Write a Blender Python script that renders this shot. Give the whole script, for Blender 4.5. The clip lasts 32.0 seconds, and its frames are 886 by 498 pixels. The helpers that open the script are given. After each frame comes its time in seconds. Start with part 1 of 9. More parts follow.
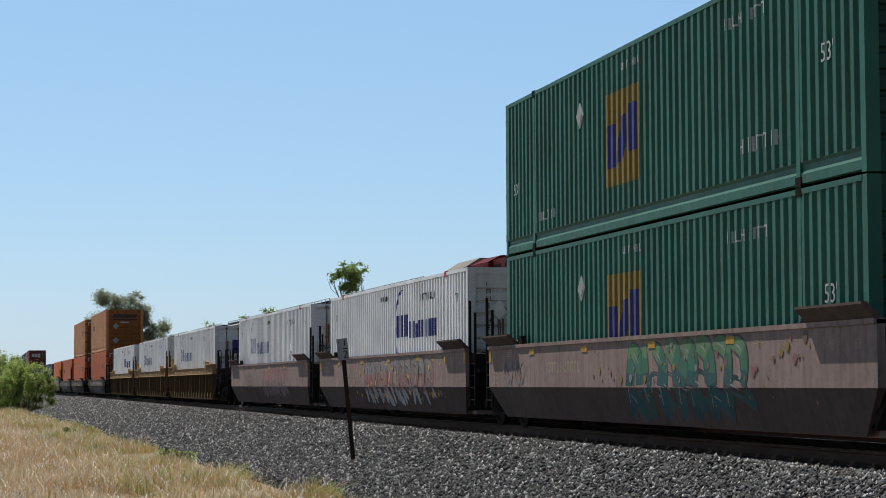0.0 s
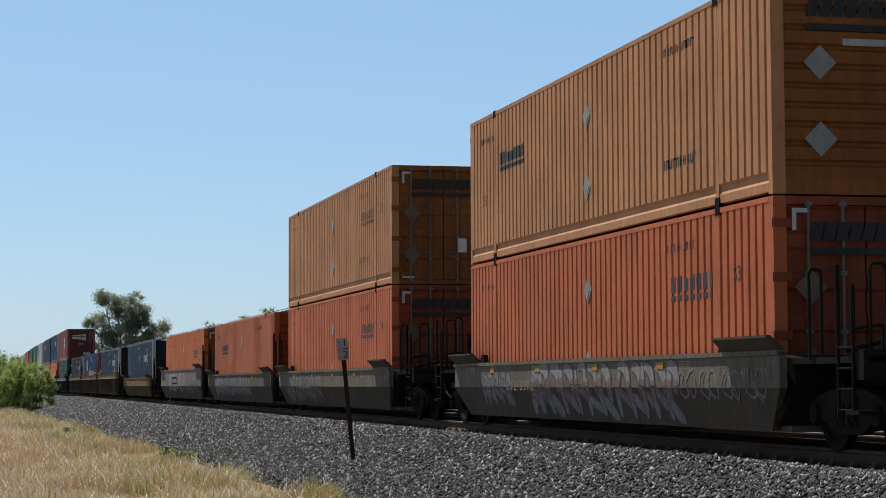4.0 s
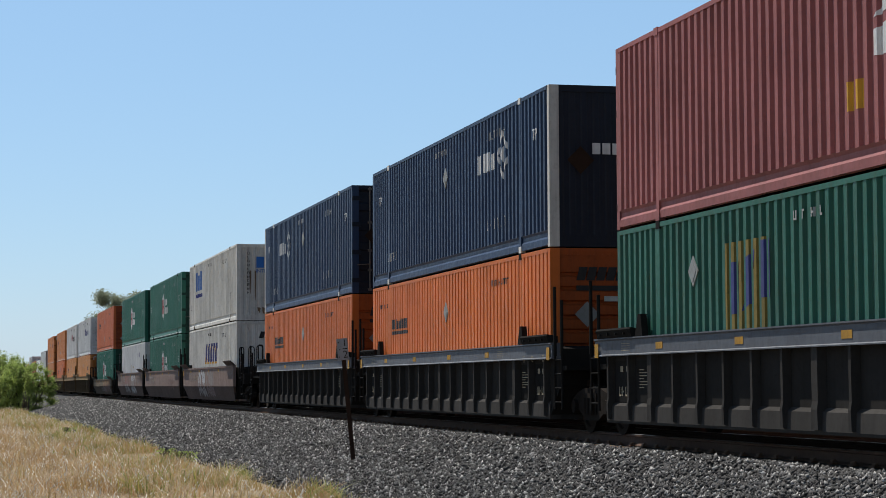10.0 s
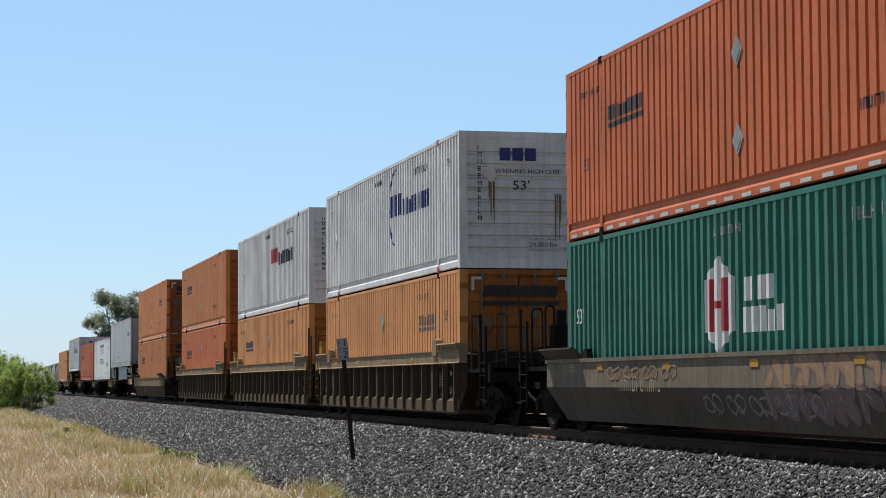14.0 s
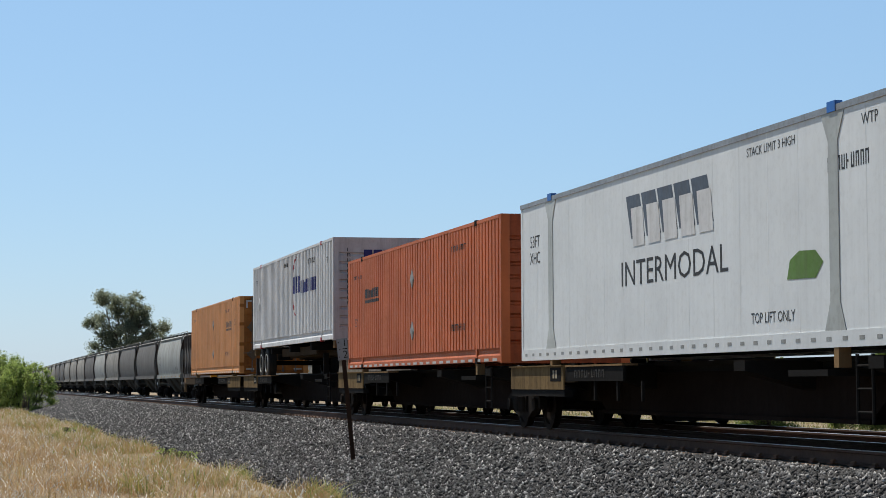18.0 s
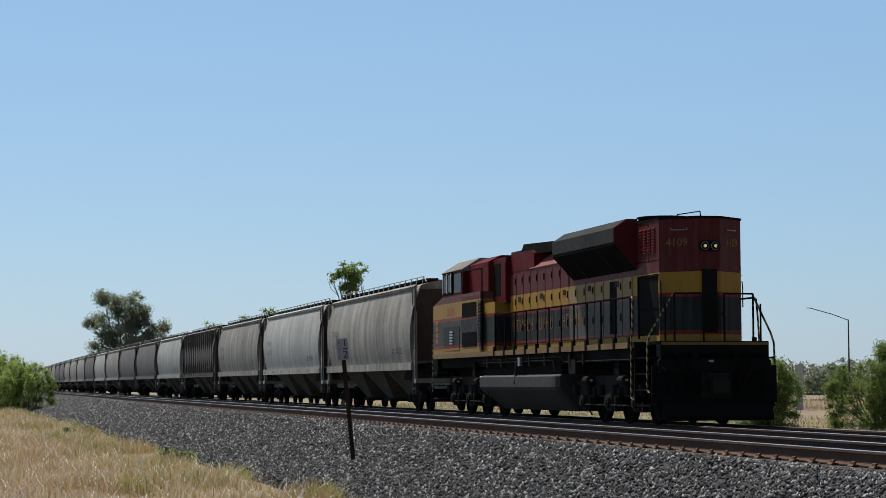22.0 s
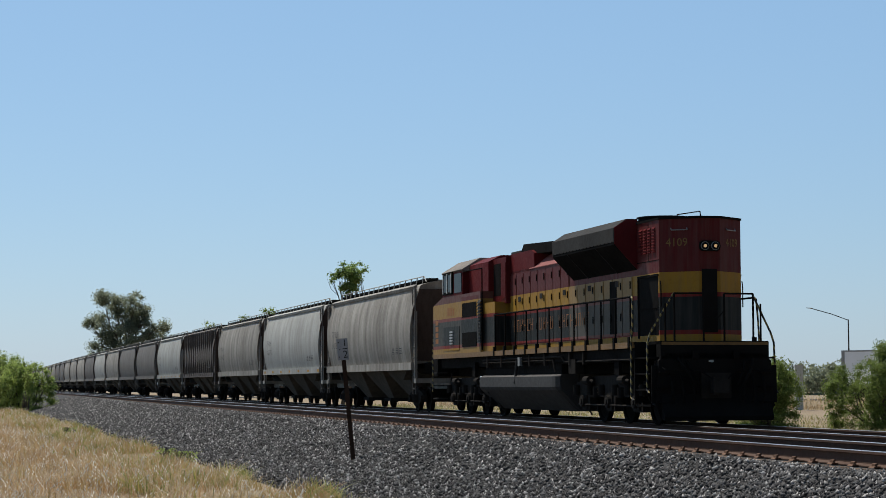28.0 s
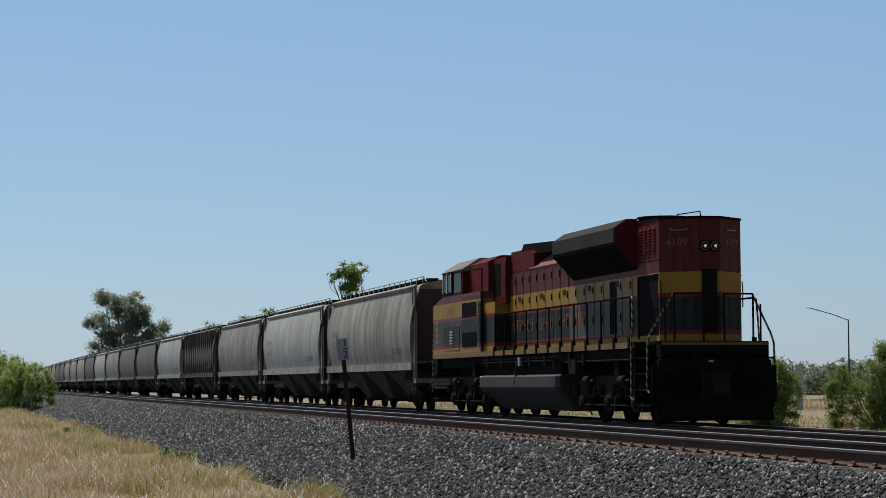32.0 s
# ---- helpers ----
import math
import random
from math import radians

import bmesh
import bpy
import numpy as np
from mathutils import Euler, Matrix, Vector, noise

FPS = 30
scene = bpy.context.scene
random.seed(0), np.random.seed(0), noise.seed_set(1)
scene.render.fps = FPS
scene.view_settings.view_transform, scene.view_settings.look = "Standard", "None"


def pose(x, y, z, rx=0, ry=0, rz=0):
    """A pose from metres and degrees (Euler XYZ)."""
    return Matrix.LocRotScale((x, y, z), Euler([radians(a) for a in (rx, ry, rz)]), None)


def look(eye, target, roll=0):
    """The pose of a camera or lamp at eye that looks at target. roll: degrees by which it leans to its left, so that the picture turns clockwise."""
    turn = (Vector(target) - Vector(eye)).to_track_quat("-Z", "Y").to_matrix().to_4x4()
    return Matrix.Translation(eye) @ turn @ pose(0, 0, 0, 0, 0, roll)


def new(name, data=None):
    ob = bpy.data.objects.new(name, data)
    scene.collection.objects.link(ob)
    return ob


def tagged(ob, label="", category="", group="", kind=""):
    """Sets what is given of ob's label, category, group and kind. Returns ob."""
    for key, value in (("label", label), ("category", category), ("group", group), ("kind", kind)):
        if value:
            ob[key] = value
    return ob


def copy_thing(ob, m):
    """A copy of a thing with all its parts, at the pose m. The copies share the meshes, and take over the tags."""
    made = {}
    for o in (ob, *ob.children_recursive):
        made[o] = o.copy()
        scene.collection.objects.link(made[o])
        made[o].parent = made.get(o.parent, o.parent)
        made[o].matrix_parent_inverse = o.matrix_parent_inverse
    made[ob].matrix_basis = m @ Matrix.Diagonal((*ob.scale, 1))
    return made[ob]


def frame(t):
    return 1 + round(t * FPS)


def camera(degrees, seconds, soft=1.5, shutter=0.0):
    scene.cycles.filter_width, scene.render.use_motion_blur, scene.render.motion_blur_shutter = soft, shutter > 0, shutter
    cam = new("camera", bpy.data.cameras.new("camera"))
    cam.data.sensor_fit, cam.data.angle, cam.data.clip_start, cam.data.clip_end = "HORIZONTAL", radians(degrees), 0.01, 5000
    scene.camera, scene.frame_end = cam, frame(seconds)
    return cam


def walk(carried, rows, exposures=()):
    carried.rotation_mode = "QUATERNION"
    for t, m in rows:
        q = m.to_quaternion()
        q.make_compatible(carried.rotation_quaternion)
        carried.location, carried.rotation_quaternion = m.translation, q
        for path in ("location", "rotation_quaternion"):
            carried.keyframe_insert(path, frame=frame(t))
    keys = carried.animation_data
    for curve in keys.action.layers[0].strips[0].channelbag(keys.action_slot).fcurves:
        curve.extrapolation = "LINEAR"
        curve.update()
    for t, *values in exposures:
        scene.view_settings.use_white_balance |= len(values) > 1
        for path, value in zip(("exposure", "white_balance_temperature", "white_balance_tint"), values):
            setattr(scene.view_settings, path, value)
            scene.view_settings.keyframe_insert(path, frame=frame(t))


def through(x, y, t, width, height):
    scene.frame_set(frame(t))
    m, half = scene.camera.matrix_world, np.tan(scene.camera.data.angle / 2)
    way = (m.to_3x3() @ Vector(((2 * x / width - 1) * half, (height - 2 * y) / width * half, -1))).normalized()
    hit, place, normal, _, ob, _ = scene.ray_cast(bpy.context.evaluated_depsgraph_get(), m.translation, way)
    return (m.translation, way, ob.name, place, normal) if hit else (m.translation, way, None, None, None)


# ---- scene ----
# ---------------------------------------------------------------- camera
cam = camera(24.33, 32.0, soft=0.55, shutter=0.0)
EYE = 0.8315                      # lens above the top of the main track's rails
cam_pose = pose(0, 0, EYE, 93.745, 0.244, 0)
walk(cam, [(0.0, cam_pose), (32.0, cam_pose)], exposures=[(0.0, 0.22), (1.0, 0.07), (2.0, 0.04), (3.0, 0.07), (4.0, 0.17), (7.0, 0.08), (8.0, 0.09), (10.0, 0.22), (13.0, 0.37), (17.0, 0.32), (18.0, 0.22), (19.0, 0.18), (21.0, 0.07), (31.0, 0.07), (32.0, -0.1)])

# ---------------------------------------------------------------- sun and sky
SUN_EL, SUN_AZ = 58.0, 126.0      # azimuth counted from +x towards +y
world = bpy.data.worlds.new("sky")
scene.world = world
world.use_nodes = True
wn = world.node_tree
wn.nodes.clear()
sky = wn.nodes.new("ShaderNodeTexSky")
sky.sky_type, sky.sun_disc = "NISHITA", False
sky.sun_elevation, sky.sun_rotation = radians(SUN_EL), radians(90 - SUN_AZ)
sky.altitude, sky.air_density, sky.dust_density, sky.ozone_density = 20, 1.0, 0.3, 3.0
bg = wn.nodes.new("ShaderNodeBackground")
bg.inputs["Strength"].default_value = 0.92
wo = wn.nodes.new("ShaderNodeOutputWorld")
# thin haze that fades towards the zenith
wc = wn.nodes.new("ShaderNodeTexCoord")
wz = wn.nodes.new("ShaderNodeSeparateXYZ")
wn.links.new(wc.outputs["Generated"], wz.inputs[0])
fade = wn.nodes.new("ShaderNodeMapRange")
fade.inputs[1].default_value, fade.inputs[2].default_value, fade.inputs[3].default_value, fade.inputs[4].default_value = 0.2, 0.75, 1.0, 0.15
wn.links.new(wz.outputs["Z"], fade.inputs[0])
veil = wn.nodes.new("ShaderNodeVectorMath")
veil.operation = "SCALE"
veil.inputs[0].default_value = (0.165, 0.295, 0.46)
# the haze glows on the sun's side and thins out on the opposite side
glow = wn.nodes.new("ShaderNodeVectorMath")
glow.operation = "DOT_PRODUCT"
wn.links.new(wc.outputs["Generated"], glow.inputs[0])
glow.inputs[1].default_value = (math.cos(radians(SUN_EL)) * math.cos(radians(SUN_AZ)), math.cos(radians(SUN_EL)) * math.sin(radians(SUN_AZ)), math.sin(radians(SUN_EL)))
lobe = wn.nodes.new("ShaderNodeMapRange")
lobe.interpolation_type = "SMOOTHSTEP"
lobe.inputs[1].default_value, lobe.inputs[2].default_value, lobe.inputs[3].default_value, lobe.inputs[4].default_value = -0.42, 0.55, 0.03, 1.0
wn.links.new(glow.outputs["Value"], lobe.inputs[0])
both = wn.nodes.new("ShaderNodeMath")
both.operation = "MULTIPLY"
wn.links.new(fade.outputs[0], both.inputs[0])
wn.links.new(lobe.outputs[0], both.inputs[1])
wn.links.new(both.outputs[0], veil.inputs["Scale"])
haze = wn.nodes.new("ShaderNodeVectorMath")
haze.operation = "MULTIPLY_ADD"
haze.inputs[1].default_value = (0.047, 0.047, 0.047)
wn.links.new(sky.outputs[0], haze.inputs[0])
wn.links.new(veil.outputs[0], haze.inputs[2])
wn.links.new(haze.outputs[0], bg.inputs[0])
wn.links.new(bg.outputs[0], wo.inputs[0])
sun = new("sun", bpy.data.lights.new("sun", "SUN"))
sun.data.energy, sun.data.angle, sun.data.color = 5.0, radians(0.53), (1.0, 0.95, 0.87)
sun_way = Vector((math.cos(radians(SUN_EL)) * math.cos(radians(SUN_AZ)), math.cos(radians(SUN_EL)) * math.sin(radians(SUN_AZ)), math.sin(radians(SUN_EL))))
sun.matrix_world = look(sun_way * 300, (0, 0, 0))

# ---------------------------------------------------------------- the line of the tracks
# arc length s grows in the direction of travel (towards the camera's right); off is counted towards the camera's side
TH, K1, K2 = radians(-76.917), -8.3e-5, -3.59e-7
X0, Y0 = 4.719, 30.0
STEP = 1.0
_s = np.arange(-4500.0, 3001.0, STEP)
_c = np.clip(_s, -300.0, 60.0)
_head = TH + K1 * _c + K2 * _c * _c
_px = np.concatenate([[0], np.cumsum((np.cos(_head[1:]) + np.cos(_head[:-1])) / 2 * STEP)])
_py = np.concatenate([[0], np.cumsum((np.sin(_head[1:]) + np.sin(_head[:-1])) / 2 * STEP)])
_i0 = int(np.argmin(abs(_s)))
_px, _py = _px - _px[_i0] + X0, _py - _py[_i0] + Y0
FAR_OFF, FAR_Z = -5.2, -0.13      # the second track


def line(s, off=0.0):
    """Place and heading (radians) on the line at s."""
    a = np.interp(s, _s, _head)
    return np.interp(s, _s, _px) + np.sin(a) * off, np.interp(s, _s, _py) - np.cos(a) * off, a


def on_line(s, off=0.0, z=0.0, turn=0.0):
    x, y, a = line(s, off)
    return pose(float(x), float(y), z, 0, 0, math.degrees(float(a)) + turn)


# ---------------------------------------------------------------- materials
def nodes_of(name):
    m = bpy.data.materials.new(name)
    m.use_nodes = True
    nt = m.node_tree
    return m, nt, nt.nodes["Principled BSDF"]


def node(nt, kind, **values):
    n = nt.nodes.new(kind)
    for k, v in values.items():
        n.inputs[k].default_value = v
    return n


def noise_node(nt, vec, scale, detail=4.0, rough=0.6):
    n = node(nt, "ShaderNodeTexNoise", Scale=scale, Detail=detail, Roughness=rough)
    nt.links.new(vec, n.inputs["Vector"])
    return n.outputs["Fac"]


def ramp(nt, fac, stops):
    r = nt.nodes.new("ShaderNodeValToRGB")
    while len(r.color_ramp.elements) < len(stops):
        r.color_ramp.elements.new(0.5)
    for e, (p, c) in zip(r.color_ramp.elements, stops):
        e.position, e.color = p, (c if len(c) == 4 else (*c, 1))
    nt.links.new(fac, r.inputs[0])
    return r.outputs[0]


def mix(nt, fac, a, b, how="MIX"):
    n = nt.nodes.new("ShaderNodeMix")
    n.data_type, n.blend_type = "RGBA", how
    for sock, v in ((n.inputs[0], fac), (n.inputs[6], a), (n.inputs[7], b)):
        if isinstance(v, bpy.types.NodeSocket):
            nt.links.new(v, sock)
        else:
            sock.default_value = v if not isinstance(v, tuple) else ((*v, 1) if len(v) == 3 else v)
    return n.outputs[2]


def scaled(nt, vec, s):
    n = nt.nodes.new("ShaderNodeVectorMath")
    n.operation = "MULTIPLY"
    nt.links.new(vec, n.inputs[0])
    n.inputs[1].default_value = s
    return n.outputs[0]


def bump(nt, bsdf, height, strength, dist):
    b = node(nt, "ShaderNodeBump", Strength=strength, Distance=dist)
    nt.links.new(height, b.inputs["Height"])
    nt.links.new(b.outputs[0], bsdf.inputs["Normal"])


def paint(name, rgb, rough=0.5, dirt=(0.09, 0.07, 0.05), amount=0.35, streak=0.35, metal=0.0, vary=0.12, rust=0.0, spec=0.3, broad=0.0):
    """Weathered paint: faded patches, run-down streaks, grime and, where asked, rust spots."""
    m, nt, bs = nodes_of(name)
    co = nt.nodes.new("ShaderNodeTexCoord").outputs["Object"]
    info = nt.nodes.new("ShaderNodeObjectInfo")
    big = noise_node(nt, co, 0.7, 5)
    fine = noise_node(nt, co, 9.0, 6, 0.7)
    runs = noise_node(nt, scaled(nt, co, (5.0, 5.0, 0.22)), 1.6, 6, 0.65)
    light = tuple(min(1, c * (1 + vary) + 0.005) for c in rgb)
    dark = tuple(c * (1 - vary * 1.6) for c in rgb)
    col = ramp(nt, big, [(0.3, dark), (0.7, light)])
    col = mix(nt, ramp(nt, runs, [(0.45, (0, 0, 0)), (0.8, (streak,) * 3)]), col, dirt)
    col = mix(nt, ramp(nt, fine, [(0.5, (0, 0, 0)), (0.85, (amount,) * 3)]), col, dirt)
    if broad:
        bands = noise_node(nt, scaled(nt, co, (1.3, 1.3, 0.05)), 0.9, 6, 0.72)
        col = mix(nt, ramp(nt, bands, [(0.38, (0, 0, 0)), (0.66, (broad,) * 3)]), col, dirt)
        pale = noise_node(nt, scaled(nt, co, (2.1, 2.1, 0.07)), 1.3, 4, 0.6)
        col = mix(nt, ramp(nt, pale, [(0.55, (0, 0, 0)), (0.75, (broad * 0.5,) * 3)]), col, light)
    if rust:
        spots = noise_node(nt, scaled(nt, co, (2.2, 2.2, 0.8)), 3.0, 8, 0.75)
        col = mix(nt, ramp(nt, spots, [(0.62, (0, 0, 0)), (0.72, (rust,) * 3)]), col, (0.13, 0.05, 0.022))
    hsv = nt.nodes.new("ShaderNodeHueSaturation")
    mr = node(nt, "ShaderNodeMapRange")
    mr.inputs[3].default_value, mr.inputs[4].default_value = 0.9, 1.1
    nt.links.new(info.outputs["Random"], mr.inputs[0])
    nt.links.new(mr.outputs[0], hsv.inputs["Value"])
    nt.links.new(col, hsv.inputs["Color"])
    nt.links.new(hsv.outputs[0], bs.inputs["Base Color"])
    nt.links.new(ramp(nt, fine, [(0.2, (rough - 0.12,) * 3), (0.8, (min(1, rough + 0.25),) * 3)]), bs.inputs["Roughness"])
    bs.inputs["Metallic"].default_value = metal
    bs.inputs["Specular IOR Level"].default_value = spec
    bs.inputs["IOR"].default_value = 1.15 if spec < 0.2 else 1.45      # chalky, weathered paint
    bump(nt, bs, fine, 0.15, 0.01)
    return m


M = {}
M["green_emp"] = paint("faded green paint", (0.018, 0.112, 0.077), 0.5)
M["green_hub"] = paint("dark green paint", (0.018, 0.145, 0.1), 0.48)
M["orange"] = paint("orange paint", (0.59, 0.14, 0.022), 0.5, streak=0.2, amount=0.2)
M["orange_red"] = paint("faded red-orange paint", (0.48, 0.115, 0.034), 0.55, streak=0.25, amount=0.25)
M["orange_tan"] = paint("faded yellow-orange paint", (0.45, 0.205, 0.085), 0.6, streak=0.4, amount=0.3)
M["orange_mid"] = paint("sun-worn orange paint", (0.54, 0.19, 0.05), 0.55, streak=0.3, amount=0.25)
M["orange_pale"] = paint("pale yellow-orange paint", (0.62, 0.27, 0.085), 0.55, streak=0.3, amount=0.25)
M["white"] = paint("white paint", (0.66, 0.66, 0.66), 0.5, streak=0.3, amount=0.25)
M["white_dirty"] = paint("stained white paint", (0.66, 0.645, 0.6), 0.6, streak=0.45, amount=0.35, rust=0.5)
M["navy"] = paint("dark navy paint", (0.017, 0.04, 0.094), 0.45, amount=0.2, streak=0.2)
M["blackblue"] = paint("blackish blue paint", (0.009, 0.018, 0.024), 0.5, amount=0.2, streak=0.2)
M["blue"] = paint("deep blue paint", (0.022, 0.043, 0.16), 0.5, amount=0.25, streak=0.2)
M["maroon"] = paint("dark maroon paint", (0.31, 0.105, 0.102), 0.6, streak=0.3)
M["well_maroon"] = paint("brown-red well car paint", (0.25, 0.19, 0.17), 0.75, dirt=(0.06, 0.042, 0.036), amount=0.55, streak=0.5, spec=0.12)
M["well_grey"] = paint("grimy grey well car paint", (0.17, 0.145, 0.112), 0.75, dirt=(0.04, 0.034, 0.028), amount=0.55, streak=0.6, spec=0.12)
M["well_tan"] = paint("grimy yellow-tan well car paint", (0.25, 0.158, 0.08), 0.65, dirt=(0.09, 0.066, 0.045), amount=0.6, streak=0.65, spec=0.12)
M["well_dust"] = paint("dusty beige well car paint", (0.26, 0.195, 0.125), 0.7, dirt=(0.08, 0.064, 0.048), amount=0.6, streak=0.65, spec=0.12)
M["well_brown"] = paint("dirty brown lower sill", (0.06, 0.043, 0.028), 0.75, dirt=(0.04, 0.03, 0.022), amount=0.5, streak=0.5, spec=0.1)
M["well_bluegrey"] = paint("blue-grey well car paint", (0.1, 0.11, 0.13), 0.6, dirt=(0.06, 0.055, 0.05), amount=0.4, streak=0.4)
# web paints hold dirt plus the shade of the recess between the ribs
M["well_web"] = paint("dirty shade-darkened brown web plate", (0.038, 0.025, 0.017), 0.85, dirt=(0.03, 0.023, 0.018), amount=0.5, spec=0.1)
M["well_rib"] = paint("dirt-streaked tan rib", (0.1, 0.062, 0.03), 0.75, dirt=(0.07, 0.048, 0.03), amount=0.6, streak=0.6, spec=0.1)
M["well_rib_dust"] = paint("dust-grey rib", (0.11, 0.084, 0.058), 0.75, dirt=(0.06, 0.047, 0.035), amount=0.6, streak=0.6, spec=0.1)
M["well_web_grey"] = paint("dirty shade-darkened grey web plate", (0.032, 0.03, 0.028), 0.85, dirt=(0.018, 0.016, 0.015), amount=0.5, spec=0.1)
M["rust_run"] = paint("brown rust run", (0.2, 0.13, 0.075), 0.8, amount=0.5, streak=0.6)
M["black"] = paint("black equipment paint", (0.018, 0.017, 0.016), 0.7, dirt=(0.02, 0.016, 0.013), amount=0.5, streak=0.2, spec=0.08)
M["rusty"] = paint("rusty brown steel", (0.04, 0.024, 0.017), 0.8, dirt=(0.015, 0.012, 0.01), amount=0.5, spec=0.1)
M["steel"] = paint("worn steel", (0.3, 0.29, 0.28), 0.4, amount=0.4, metal=0.7)
M["rubber"] = paint("dusty rubber", (0.02, 0.02, 0.02), 0.85, dirt=(0.05, 0.045, 0.04))
M["tape"] = paint("dull white reflective tape", (0.5, 0.5, 0.48), 0.35, amount=0.2, streak=0.15)
M["tape_red"] = paint("dull red reflective tape", (0.2, 0.05, 0.045), 0.5, amount=0.3)
M["yellow"] = paint("yellow marking paint", (0.62, 0.33, 0.02), 0.5, amount=0.3)
M["ink_blue"] = paint("dark blue lettering", (0.03, 0.035, 0.17), 0.5, amount=0.2)
M["ink_black"] = paint("black lettering", (0.02, 0.02, 0.022), 0.5, amount=0.2)
M["ink_red"] = paint("red lettering", (0.4, 0.03, 0.04), 0.5, amount=0.2)
M["ink_white"] = paint("white lettering", (0.68, 0.68, 0.67), 0.5, amount=0.25)
M["ink_sky"] = paint("bright blue lettering", (0.02, 0.13, 0.42), 0.5, amount=0.2)
M["ink_faint"] = paint("worn white stencil", (0.36, 0.36, 0.35), 0.6, amount=0.5, streak=0.4)
M["ink_stencil"] = paint("dull cream stencil", (0.3, 0.25, 0.17), 0.7, amount=0.6, streak=0.5)
M["emblem_yellow"] = paint("faded yellow emblem paint", (0.24, 0.16, 0.028), 0.6, dirt=(0.05, 0.065, 0.03), amount=0.6, streak=0.6)
M["reflector"] = paint("dull yellow reflective patch", (0.42, 0.22, 0.02), 0.6, amount=0.5, streak=0.4)
M["ink_cream"] = paint("cream lettering", (0.5, 0.42, 0.28), 0.5, amount=0.25)
M["placard_dull"] = paint("dull metal placard holder", (0.27, 0.28, 0.27), 0.5, amount=0.4)
M["placard_brown"] = paint("rust-browned placard holder", (0.15, 0.105, 0.07), 0.6, amount=0.4)
M["lock_bar"] = paint("dull galvanised locking bar", (0.15, 0.135, 0.12), 0.55, amount=0.4, metal=0.3)
M["placard"] = paint("grey placard holder", (0.42, 0.44, 0.42), 0.4, amount=0.3)
# end paints are darkened copies: the ends' shade is put into the colour
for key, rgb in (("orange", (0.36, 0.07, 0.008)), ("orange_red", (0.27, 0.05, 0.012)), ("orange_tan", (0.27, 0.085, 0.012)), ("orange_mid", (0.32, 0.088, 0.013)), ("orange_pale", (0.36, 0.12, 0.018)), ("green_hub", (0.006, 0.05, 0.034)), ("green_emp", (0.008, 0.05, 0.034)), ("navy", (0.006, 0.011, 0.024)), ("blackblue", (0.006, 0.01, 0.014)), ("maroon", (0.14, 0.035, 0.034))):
    M[key + "_end"] = paint("sooty shade-darkened " + key.replace("_", " ") + " paint", rgb, 0.55, dirt=(0.02, 0.016, 0.013), amount=0.35, streak=0.45, broad=0.3)
M["smooth_white"] = paint("clean white panel paint", (0.68, 0.705, 0.705), 0.45, dirt=(0.3, 0.29, 0.27), amount=0.2, streak=0.15, vary=0.05)
M["trailer"] = paint("grey-white trailer skin", (0.36, 0.385, 0.39), 0.45, amount=0.15, streak=0.2)


